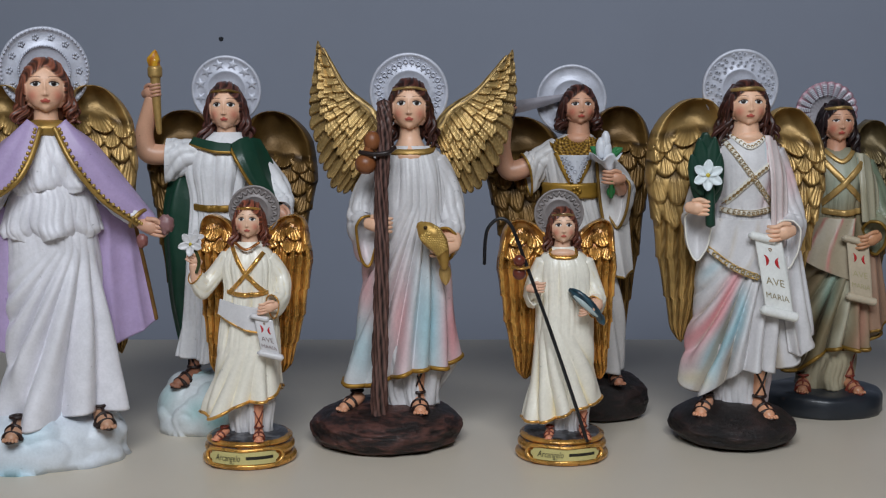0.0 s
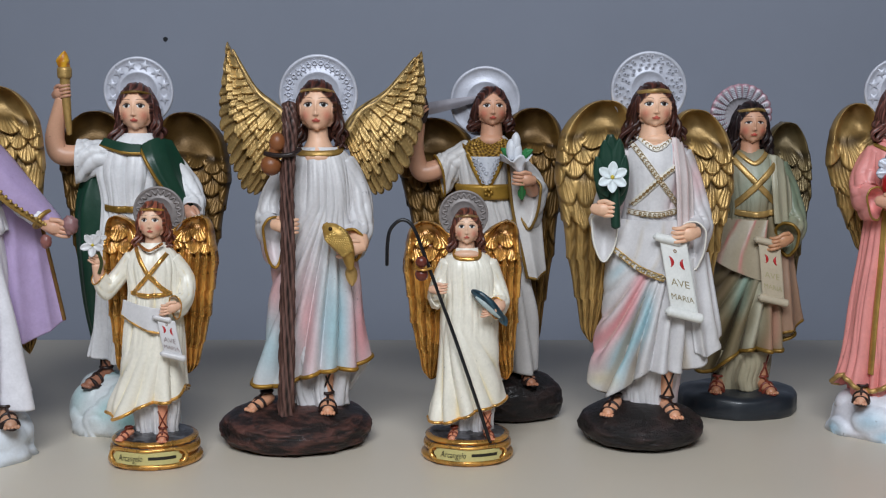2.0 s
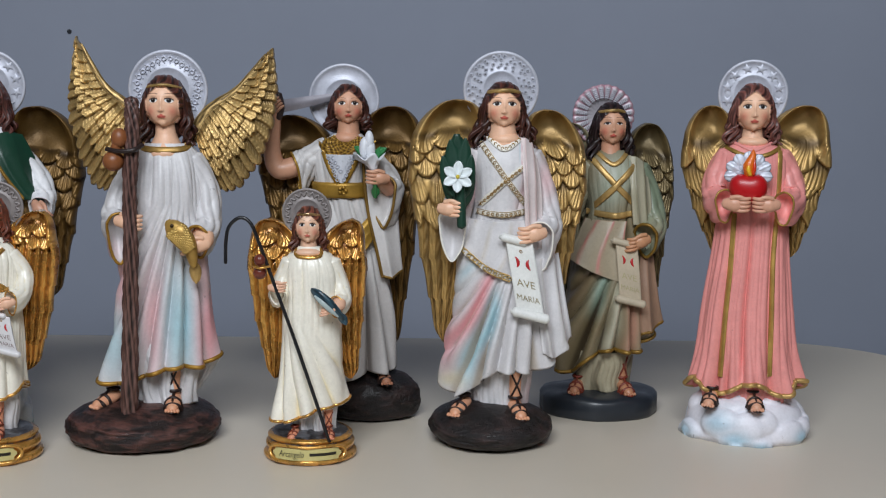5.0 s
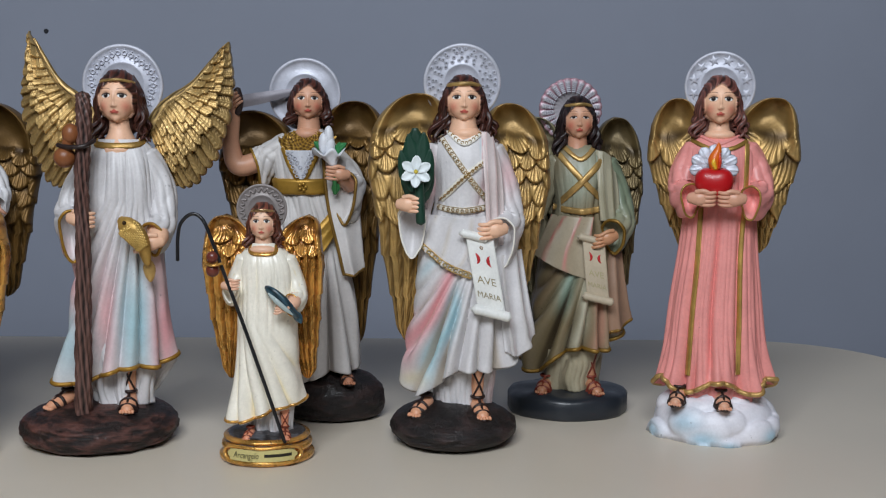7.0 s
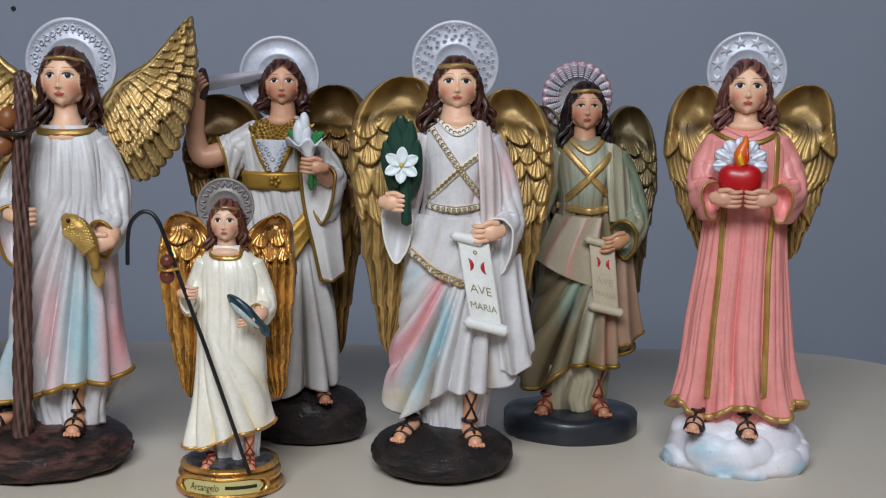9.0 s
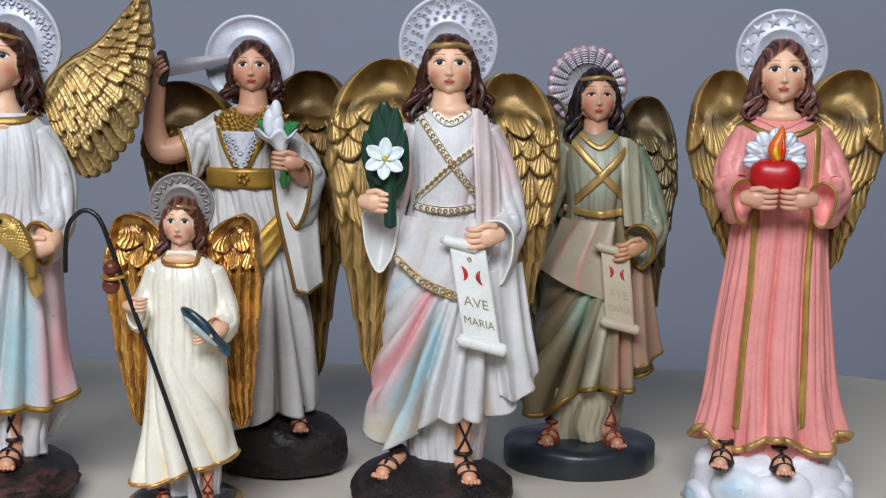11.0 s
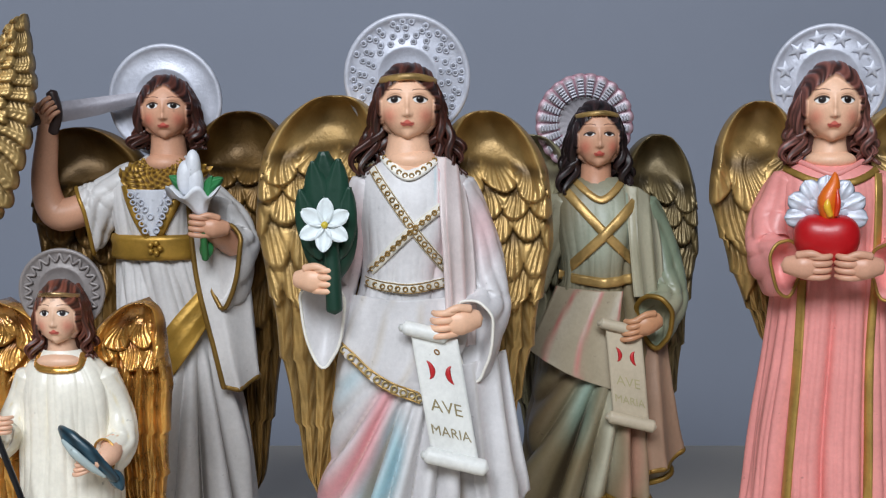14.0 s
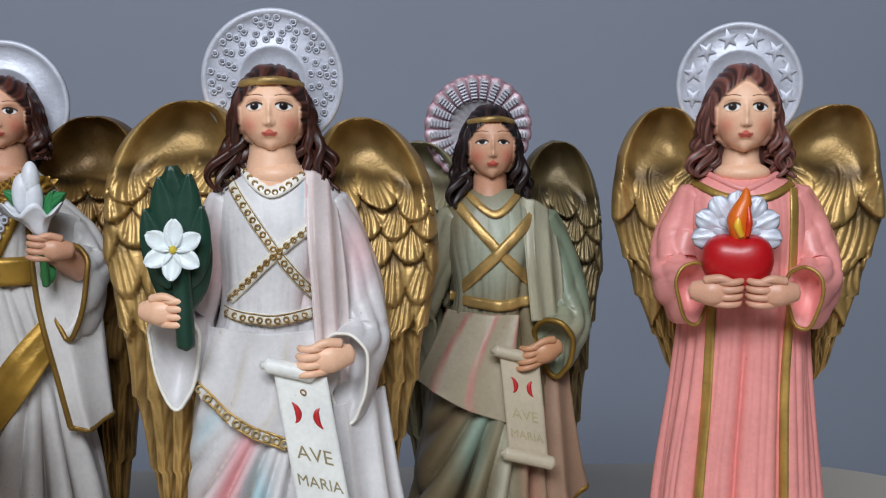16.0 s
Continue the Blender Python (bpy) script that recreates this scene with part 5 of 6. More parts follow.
def small_herald():
    """Small ivory angel with a lily and a scroll, antique-gold wings, on a gilt plinth."""
    c = Clay()
    plinth(c, 3.2, 3.1)
    body = Robe([(4.6, -0.3, -0.1, 2.8, 1.9), (6.5, -0.1, 0, 2.4, 1.75), (9.5, 0.1, 0, 2.1, 1.6), (12.7, 0.25, 0, 1.75, 1.4), (14.7, 0.2, 0, 1.95, 1.3), (15.7, 0.2, 0.05, 1.6, 1.0), (16.4, 0.2, 0.1, 0.8, 0.7)], hem=(1.0, 0.0, 0.2, 4, 1.5), folds=((8, 0.36, 1.0), (15, 0.15, 0.3)), fade=(0.3, 0.75, 1), lean=-0.6, seed=2.0, knee=(0.35, 8.2, 0.3), fan=(1.3, 12.2, 22.5, 0.72))
    body.build(c, GLS, IVORY, wash_shade=(C(236, 214, 150), 0.5), trim=(0.12, GLT, OLDG))
    under = Robe([(2.3, 0.2, 0, 1.4, 1.1), (5.5, 0.2, 0, 1.7, 1.3)], folds=((7, 0.2, 0.2),), fade=(1, 1, 1))
    under.build(c, GLS, WHITE, rows=20)
    foot(c, (-1.8, -1.5, 2.35), -25, 0.58, col=C(226, 150, 116), strap=C(110, 46, 30))
    foot(c, (0.95, -1.8, 2.35), 8, 0.62, col=C(226, 150, 116), strap=C(110, 46, 30), leg=2.2)
    hc, hr = (0.3, -0.2, 18.0), (0.95, 1.0, 1.28)
    neck(c, hc, 15.9, 17.1, 0.6, C(236, 190, 160))
    head(c, hc, hr, C(112, 64, 48), skin=C(240, 196, 166), eye=C(34, 26, 30))
    long_hair(c, hc, hr, C(112, 64, 48), 1.0, spread=0.4, count=5, thick=0.2)
    headband(c, hc, hr, GLT, OLDG, w=0.12)
    halo(c, (0.55, 0.75, 18.5), 1.85, "zigzag", col=C(150, 142, 140))
    tube(c, [(-0.6, -0.9, 16.4), (0.25, -1.35, 15.95), (1.1, -0.9, 16.4)], 0.1, GLT, C(190, 120, 60))
    body.band(c, [(-0.9, 16.1), (0.2, 14.2), (1.5, 12.9)], 0.3, GLT, OLDG, off=0.12)
    body.band(c, [(1.4, 15.7), (0.2, 14.2), (-1.0, 12.9)], 0.3, GLT, OLDG, off=0.14)
    body.band(c, [(-1.3, 12.9), (0.2, 12.75), (1.7, 12.85)], 0.3, GLT, OLDG, off=0.16)
    sheet(c, [[(-1.7, -1.0, 12.4), (0, -1.75, 12.0), (1.6, -1.5, 11.8)], [(-1.9, -1.1, 11.3), (0, -1.95, 10.4), (1.5, -1.8, 10.1)]], GLS, WHITE, ripple=0.1, trim=(0.1, GLT, OLDG))
    for s in (-1, 1):
        folded_wing(c, (s * 2.9 + 0.35, 18.2), (s * 4.15 + 0.4, 14.8), (s * 2.4 - 0.1, 6.6), (s * 1.0 + 0.3, 16.2), s, mat=GLT, light=OLDG, dark=OLDD, y=1.5, rows=2, size=0.72, small=True)
    sleeve(c, [(-1.2, 0, 15.3), (-2.3, 0.0, 13.9), (-3.0, -0.6, 13.3), (-3.4, -1.2, 14.2)], [0.75, 0.72, 0.7, 0.6], GLS, IVORY, drop=0.7, folds=0.05, trim=(0.055, GLT, OLDG), wash_shade=(C(236, 214, 150), 0.4))
    tube(c, [(-3.3, -1.2, 13.8), (-3.4, -1.4, 14.9)], [0.42, 0.38], FLESH, C(240, 190, 160))
    hand(c, (-3.4, -1.5, 15.3), (-0.7, -0.5, 0.5), (0.4, 0, 0.9), 0.55, C(240, 190, 160))
    petals(c, (-3.55, -1.8, 16.4), 0.85, 5, GLS, WHITE)
    petals(c, (-3.2, -1.5, 16.8), 0.6, 5, GLS, WHITE, spin=0.9)
    tube(c, [(-3.35, -1.7, 16.2), (-3.0, -1.7, 15.2), (-3.2, -1.7, 14.4)], 0.12, GLS, C(60, 70, 40))
    sleeve(c, [(1.6, 0, 15.2), (2.5, 0.1, 13.8), (2.6, -0.7, 12.6), (2.1, -1.7, 12.3)], [0.72, 0.7, 0.68, 0.6], GLS, IVORY, drop=0.7, folds=0.05, trim=(0.055, GLT, OLDG), wash_shade=(C(236, 214, 150), 0.4))
    hand(c, (1.8, -2.2, 12.0), (-0.9, -0.2, -0.2), (0.2, 0, 1), 0.65, C(240, 190, 160))
    scroll(c, (1.5, -2.1, 11.2), (2.0, -2.2, 8.6), 1.3, GLS, WHITE, ink=C(130, 110, 110))
    return c.finish("small_angel_figurine", (-11.55, -4.6), 0, "small ivory angel with white lily and scroll on gilt plinth", "figurine", GROUP, 0.5)


def scroll_bearer():
    """Tall angel in white, pink and pale blue with a jewelled sash, a lily on a leaf and a written scroll."""
    c = Clay()
    rock(c, (-0.35, -0.8, 1.5), (4.75, 5.1, 2.05), RCK, C(52, 36, 34), C(20, 14, 14), seed=5.0, square=2.15)
    body = Robe([(6.0, 0.7, 0, 4.4, 2.7), (8, 0.5, 0, 4.1, 2.6), (11, 0.3, 0, 3.6, 2.4), (14.5, 0.2, 0, 3.2, 2.2), (18.2, 0.25, 0, 2.1, 1.85), (21, 0.5, 0, 2.5, 1.85), (22.8, 0.5, 0.1, 2.4, 1.5), (23.9, 0.4, 0.2, 1.1, 0.9)], hem=(1.55, -0.2, 0.6, 4, 2.3), folds=((7, 0.5, 0.2), (15, 0.16, 1.4)), fade=(0.1, 0.5, 1), lean=-1.0, seed=1.0, ruffle=0.1, knee=(0.35, 11.5, 0.45), fan=(1.8, 17.5, 25, 1.25))
    body.build(c, PAINT, WHITE, skew=0.45, wash_shade=(C(186, 172, 152), 0.7), tints=((2.6, 21, 0.55, 2.0, PINK, 0.8), (-3.4, 5.3, 1.2, 0.7, C(206, 192, 130), 0.5)), streaks=((-29, 4.5, 2.5, 14, ROSE, 0.8), (-37, 3, 8, 14, PINK, 0.5), (-19, 3.5, 4.5, 14, SKY, 0.85), (-47, 4, 3.5, 8, SKY, 0.55), (17, 2.2, 5, 12, SKY, 0.75), (24, 4, 10, 14, PINK, 0.4)))
    under = Robe([(2.9, 0.3, -0.1, 1.9, 1.7), (5, 0.4, 0, 2.3, 1.8), (8, 0.4, 0, 2.6, 2.1)], folds=((4, 0.14, 1.2),), fade=(1, 1, 1))
    under.build(c, PAINT, WHITE, rows=30, tints=((3, 4, 1, 1.5, PINK, 0.4),))
    foot(c, (-2.75, -1.9, 2.75), -25, 1.0)
    foot(c, (1.6, -2.6, 2.75), 12, 1.0, leg=2.4)
    hc, hr = (0.25, -0.25, 26.1), (1.38, 1.45, 1.64)
    neck(c, hc, 23.3, 25.6, 0.95)
    ball(c, (0.4, -0.3, 23.55), (1.15, 1.0, 0.6), FLESH, SKINC)
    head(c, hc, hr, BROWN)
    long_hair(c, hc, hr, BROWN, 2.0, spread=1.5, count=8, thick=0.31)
    headband(c, hc, hr, GLD, GOLDC, w=0.2)
    halo(c, (0.15, 1.6, 27.3), 2.9, "dots", tilt=6)
    gold = C(196, 172, 120)
    body.band(c, [(-1.1, 24.0), (0.3, 22.9), (1.9, 24.0)], 0.42, PAINT, CREAM, off=0.12)
    body.beads(c, [(-1.1, 24.0), (0.3, 22.9), (1.9, 24.0)], 0.3, 0.1, GLD, C(168, 134, 76))
    sashes = ([(-1.5, 23.4), (0.5, 20.6), (2.1, 18.6)], [(2.4, 22.0), (0.5, 20.6), (-1.45, 18.7)], [(-1.7, 18.2), (0.25, 18.0), (2.2, 18.25)])
    for k, line in enumerate(sashes):
        body.band(c, line, 0.44, PAINT, C(232, 226, 212), off=0.1 + 0.04 * k)
        for e in (-0.19, 0.19):
            off = [(x + (0 if k > 1 else e * 0.7), z + (e if k > 1 else e * 0.5)) for x, z in line]
            body.band(c, off, 0.04, GLD, C(170, 138, 84), off=0.14 + 0.04 * k)
        body.beads(c, line, 0.34, 0.1, GLD, C(168, 134, 76), off=0.17 + 0.04 * k)
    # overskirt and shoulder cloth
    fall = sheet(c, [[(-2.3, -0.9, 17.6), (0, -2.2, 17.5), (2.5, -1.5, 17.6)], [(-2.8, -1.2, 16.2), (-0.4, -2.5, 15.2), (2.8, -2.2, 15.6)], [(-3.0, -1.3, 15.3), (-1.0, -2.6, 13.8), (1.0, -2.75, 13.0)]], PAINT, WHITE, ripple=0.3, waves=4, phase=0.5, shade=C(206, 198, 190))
    rim = fall[-1] + np.array([0, -0.12, 0.25])
    for e in (-0.22, 0.22):
        tube(c, rim[::3] + np.array([0, 0, e]), 0.05, GLD, GOLDC, n=30, m=6)
    for q in rim[1:-1:2]:
        tube(c, [q + 0.14 * np.array([math.cos(a), -0.2, math.sin(a)]) for a in np.arange(6) * TAU / 6], 0.055, GLD, gold, n=10, m=5, closed=True)
    sheet(c, [[(1.5, -0.6, 23.7), (2.0, -0.6, 23.6), (2.6, -0.1, 23.1)], [(1.7, -2.0, 21), (2.2, -2.0, 21), (3.0, -1.3, 20.8)], [(1.9, -2.1, 18), (2.4, -1.95, 18), (3.2, -1.3, 18)], [(2.0, -2.0, 15.4), (2.5, -1.9, 15.4), (3.2, -1.3, 15.4)]], PAINT, C(226, 212, 210), ripple=0.3, waves=2.6, thick=0.2, shade=C(206, 176, 172))
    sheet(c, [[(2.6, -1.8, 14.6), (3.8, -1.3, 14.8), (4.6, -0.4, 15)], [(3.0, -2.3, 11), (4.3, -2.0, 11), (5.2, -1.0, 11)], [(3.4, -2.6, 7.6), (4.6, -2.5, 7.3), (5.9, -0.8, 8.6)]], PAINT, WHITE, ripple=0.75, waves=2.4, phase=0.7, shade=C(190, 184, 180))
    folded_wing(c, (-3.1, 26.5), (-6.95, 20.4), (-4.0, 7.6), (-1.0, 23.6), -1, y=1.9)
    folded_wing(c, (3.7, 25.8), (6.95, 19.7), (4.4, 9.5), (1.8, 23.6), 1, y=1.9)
    pk = ((-2.3, 20, 0.9, 1.8, PINK, 0.6),)
    sleeve(c, [(-1.5, 0.1, 22.5), (-2.5, 0.1, 20.2), (-3.3, -0.6, 17.8), (-3.5, -1.9, 17.4)], [0.95, 1.15, 1.3, 1.15], PAINT, WHITE, drop=2.0, tints=pk, trim=(0.07, PAINT, CREAM))
    hand(c, (-3.6, -2.9, 18.5), (0.95, -0.3, 0), (0, 0, 1), 0.92)
    frond = C(28, 62, 48)
    leaf(c, (-3.0, -2.6, 18.4), (-3.3, -2.7, 24.0), 2.5, PAINT, frond, bulge=0.3)
    for dx, z, reach in ((-1.15, 19.4, 3.0), (0.95, 19.3, 3.2), (-0.6, 20.8, 2.8), (0.5, 20.8, 2.9)):
        leaf(c, (-3.1 + dx * 0.3, -2.85, z), (-3.15 + dx, -2.85, z + reach), 1.25, PAINT, np.asarray(frond) * 1.15, bulge=0.2)
    tube(c, [(-3.0, -3.0, 20.5), (-2.85, -3.1, 17.3)], 0.36, PAINT, C(28, 62, 48))
    petals(c, (-3.2, -3.4, 20.9), 1.15, 6, PAINT, C(232, 240, 242), spin=0.5, cup=0.25)
    sleeve(c, [(2.4, 0.1, 22.5), (3.3, 0.3, 19.9), (3.7, -0.6, 17.2), (3.1, -2.1, 16.6)], [0.95, 1.15, 1.25, 1.1], PAINT, WHITE, drop=1.9, tints=((3.6, 20.6, 0.9, 1.5, PINK, 0.5),), trim=(0.07, PAINT, CREAM))
    hand(c, (2.3, -3.1, 16.7), (-0.95, -0.2, -0.1), (0.15, 0, 1), 1.0)
    scroll(c, (1.4, -3.1, 16.2), (2.35, -3.4, 10.7), 2.05, PAINT, C(238, 238, 234))
    return c.finish("angel_figurine", (25.0, 1.6), 0, "white and pink resin angel holding lily and written scroll", "figurine", GROUP, 0.55)


def green_scroll_bearer():
    """Angel in dull green and pink with a pink-edged rayed halo on a grey stand, holding a scroll."""
    c = Clay()
    th = np.linspace(0, TAU, 60, endpoint=False)
    facet = 1 + 0.012 * np.sin(7 * th + 1) + 0.006 * np.sin(17 * th)
    p = np.array([[(-0.4 + 4.85 * k * f * math.cos(a), 4.1 * k * f * math.sin(a), z + 0.08 * math.sin(5 * a)) for a, f in zip(th, facet)] for k, z in ((1.0, 0), (1.02, 0.3), (1.02, 2.0), (0.97, 2.4), (0.85, 2.6), (0.2, 2.7))])
    p[0, :, 2] = 0
    c.grid(p, GLS, C(36, 41, 48), wrap=True, ends=True)
    sage, olive = C(140, 156, 134), C(126, 112, 84)
    body = Robe([(5.6, -0.1, 0, 3.9, 2.5), (8, 0, 0, 3.6, 2.4), (11, 0.1, 0, 3.3, 2.3), (14.5, 0.2, 0, 2.9, 2.1), (17.4, 0.3, 0, 2.05, 1.8), (20, 0.35, 0, 2.5, 1.8), (21.6, 0.3, 0.1, 2.4, 1.4), (22.6, 0.1, 0.2, 1.0, 0.9)], hem=(1.4, 0.1, 0.5, 4, 2.0), folds=((7, 0.5, 0.5), (15, 0.18, 1.1)), fade=(0.25, 0.7, 1), lean=-1.0, seed=3.0, ruffle=0.1, knee=(0.3, 11.0, 0.4), fan=(1.6, 16.5, 23, 1.3))
    body.build(c, PAINT, olive, skew=0.4, tints=((0.2, 20, 1.7, 2.6, C(172, 180, 162), 0.9), ), streaks=((-24, 5, 2, 9, C(150, 176, 162), 0.85), (-10, 4, 3, 12, C(196, 192, 170), 0.8), (1, 4, 3, 12, C(196, 140, 122), 0.6), (-38, 5, 3, 13, C(112, 92, 66), 0.6), (12, 5, 4, 13, C(204, 190, 166), 0.6)), wash_shade=(C(66, 54, 38), 0.8), trim=(0.17, GLD, C(150, 116, 50)))
    under = Robe([(2.6, -0.3, 0, 2.2, 1.8), (6, -0.1, 0, 2.6, 2.1)], folds=((5, 0.16, 0.4),), fade=(1, 1, 1))
    under.build(c, PAINT, C(170, 160, 134), rows=24, wash_shade=(C(84, 72, 52), 0.5))
    foot(c, (-2.5, -1.7, 2.6), -18, 0.9, col=C(186, 130, 98), strap=C(120, 50, 34))
    foot(c, (1.5, -2.0, 2.6), 14, 0.9, col=C(186, 130, 98), strap=C(120, 50, 34), leg=2.6)
    hc, hr = (0.0, -0.25, 24.75), (1.22, 1.35, 1.65)
    neck(c, hc, 21.8, 23.6, 0.8, C(206, 150, 120))
    head(c, hc, hr, DARKHAIR, skin=C(216, 164, 134), lids=0.6)
    long_hair(c, hc, hr, DARKHAIR, 1.9, spread=0.6, count=6, thick=0.32)
    headband(c, hc, hr, GLD, GOLDC, w=0.17)
    halo(c, (-0.45, 1.5, 25.4), 2.55, "rays", tilt=4, col=C(206, 200, 206), rim=C(176, 122, 138))
    body.band(c, [(-1.3, 22.6), (0.1, 21.5), (1.4, 22.5)], 0.35, GLD, GOLDC, off=0.12)
    for k, line in enumerate(([(-1.6, 21.9), (0.3, 19.8), (2.0, 18.2)], [(1.9, 21.4), (0.3, 19.8), (-1.5, 18.0)], [(-1.9, 17.6), (0.3, 17.35), (2.3, 17.6)])):
        body.band(c, line, 0.48, GLD, GOLDC, off=0.1 + 0.05 * k)
    rosy = C(206, 158, 146)
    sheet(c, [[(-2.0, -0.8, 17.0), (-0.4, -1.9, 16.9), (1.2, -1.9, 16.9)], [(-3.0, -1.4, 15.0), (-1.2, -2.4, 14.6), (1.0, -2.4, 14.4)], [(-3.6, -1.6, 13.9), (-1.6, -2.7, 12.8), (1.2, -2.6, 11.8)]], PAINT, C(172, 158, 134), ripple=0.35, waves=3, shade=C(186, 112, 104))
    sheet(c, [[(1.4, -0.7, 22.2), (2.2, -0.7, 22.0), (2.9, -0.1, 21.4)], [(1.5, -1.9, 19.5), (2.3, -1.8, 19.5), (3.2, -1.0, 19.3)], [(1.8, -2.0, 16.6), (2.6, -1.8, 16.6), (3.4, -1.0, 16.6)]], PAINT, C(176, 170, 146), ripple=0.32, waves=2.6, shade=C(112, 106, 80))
    sheet(c, [[(2.0, -1.6, 14.0), (3.0, -1.2, 14.2), (3.6, -0.4, 14.4)], [(2.4, -2.1, 11), (3.4, -1.8, 11), (4.0, -1.0, 11.4)], [(2.6, -2.3, 7.6), (3.7, -2.0, 7.9), (4.6, -0.8, 8.6)]], PAINT, C(158, 126, 104), ripple=0.4, waves=2, trim=(0.15, GLD, C(140, 106, 46)))
    bronze, shade = C(132, 114, 78), C(64, 54, 40)
    folded_wing(c, (-3.3, 24.8), (-5.6, 19.4), (-2.6, 7.0), (-1.0, 22.2), -1, light=C(150, 142, 112), dark=shade, y=1.9, mat=PAINT)
    folded_wing(c, (3.4, 24.8), (5.75, 18.8), (3.9, 8.0), (1.6, 22.2), 1, light=bronze, dark=shade, y=1.9, mat=GLD)
    sleeve(c, [(-1.5, 0.1, 21.3), (-2.6, 0.2, 19.0), (-3.7, -0.3, 16.8), (-3.5, -1.5, 16.2)], [1.05, 1.15, 1.3, 1.1], PAINT, C(156, 150, 126), drop=1.2, wash_shade=(C(100, 90, 66), 0.5))
    sleeve(c, [(2.3, 0.1, 21.2), (3.3, 0.3, 18.9), (3.6, -0.6, 16.5), (2.8, -2.0, 15.8)], [1.05, 1.2, 1.25, 1.1], PAINT, C(126, 138, 116), drop=1.0, tints=((3.5, 16, 1.2, 1.2, C(184, 174, 146), 0.8),), trim=(0.14, GLD, C(150, 116, 50)), wash_shade=(C(90, 82, 60), 0.5))
    hand(c, (2.0, -2.9, 15.3), (-0.9, -0.2, -0.25), (0.25, 0, 1), 0.95, C(206, 150, 112))
    scroll(c, (1.1, -2.9, 15.2), (1.55, -3.1, 10.5), 1.8, PAINT, C(196, 182, 158), ink=C(178, 168, 130))
    return c.finish("angel_figurine", (34.65, 9.8), 0, "dull green and pink angel with rayed halo on grey stand", "figurine", GROUP, 0.7)


def heart_bearer():
    """Pink-gowned angel on a white cloud, holding a red heart with a flame and a silver shell behind it."""
    c = Clay()
    cloud(c, (4.7, 3.9), 3.9, 11, C(240, 238, 246), C(150, 200, 222), at=(0.7, 0))
    rose, deep = C(240, 156, 150), C(212, 112, 106)
    body = Robe([(4.5, 0.55, 0, 4.15, 2.9), (7, 0.55, 0, 3.6, 2.6), (11, 0.5, 0, 3.25, 2.3), (15, 0.55, 0, 2.8, 2.1), (19, 0.6, 0, 2.5, 1.9), (21.8, 0.55, 0, 2.6, 1.7), (23.0, 0.45, 0.05, 2.3, 1.35), (23.5, 0.35, 0.2, 1.3, 0.95)], hem=(0.0, 0.1, 0.5, 5, 1.2), folds=((10, 0.3, 0.0), (23, 0.14, 0.8)), fade=(0.4, 0.6, 1), seed=0.6)
    body.build(c, PAINT, rose, wash_shade=(deep, 0.35), trim=(0.2, GLD, GOLDC))
    foot(c, (-2.2, -2.7, 3.5), -12, 0.9, col=C(226, 170, 140), strap=C(46, 30, 26))
    foot(c, (1.1, -2.9, 3.4), 8, 0.9, col=C(226, 170, 140), strap=C(46, 30, 26))
    hc, hr = (0.3, -0.25, 26.15), (1.35, 1.45, 1.75)
    neck(c, hc, 23.4, 25.0, 0.76)
    head(c, hc, hr, C(94, 60, 54))
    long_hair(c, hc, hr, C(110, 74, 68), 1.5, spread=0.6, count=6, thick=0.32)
    halo(c, (0.35, 1.5, 27.2), 2.65, "stars", tilt=4)
    gold = C(176, 140, 70)
    body.band(c, [(-1.7, 23.2), (-0.6, 22.7), (0.4, 22.55), (1.4, 22.7), (2.4, 23.2)], 0.3, GLD, gold, off=0.12)
    ball(c, (0.35, -0.2, 23.55), (1.15, 0.95, 0.5), FLESH, SKINC)
    tube(c, [(-1.05, -0.2, 23.5), (-0.5, -0.95, 23.25), (0.35, -1.3, 22.95), (1.2, -0.95, 23.25), (1.75, -0.2, 23.5)], 0.14, PAINT, rose, n=30, m=12)
    under = Robe([(2.6, 0.6, 0, 3.2, 2.2), (6, 0.55, 0, 3.5, 2.4)], folds=((9, 0.2, 0.3),), fade=(1, 1, 1))
    under.build(c, PAINT, rose, rows=20)
    for line in ([(2.35, 23.0), (2.3, 19), (2.1, 15), (2.15, 10), (2.2, 5.8)], [(-0.9, 18.2), (-1.05, 14), (-1.3, 10), (-1.5, 5.6)]):
        body.band(c, line, 0.36, GLD, C(198, 160, 86), off=0.12, n=60)
    wing = dict(y=1.7, size=0.92, cells=2.2, scoop=0.3, quills=0.72)
    folded_wing(c, (-2.7, 26.3), (-4.95, 21.6), (-1.7, 14.4), (-1.1, 24.0), -1, rows=3, **wing)
    folded_wing(c, (4.4, 26.4), (6.55, 21.8), (3.7, 14.6), (1.9, 24.0), 1, rows=3, **wing)
    sleeve(c, [(-1.2, 0.1, 22.6), (-1.95, 0.2, 20.9), (-2.2, -0.8, 19.3), (-1.7, -2.5, 19.3)], [1.15, 1.35, 1.25, 0.85], PAINT, rose, drop=1.0, trim=(0.08, GLD, gold), wash_shade=(deep, 0.25))
    sleeve(c, [(2.2, 0.1, 22.6), (3.0, 0.2, 20.9), (3.3, -0.8, 19.3), (2.6, -2.6, 19.2)], [1.15, 1.35, 1.25, 0.85], PAINT, rose, drop=1.0, trim=(0.08, GLD, gold), wash_shade=(deep, 0.25))
    red = C(190, 22, 28)
    n, m = 30, 44
    ph, th = np.linspace(0, math.pi, n)[:, None], np.linspace(0, TAU, m, endpoint=False)[None]
    x, y, z = np.sin(ph) * np.cos(th), np.sin(ph) * np.sin(th), np.cos(ph) * np.ones_like(th)
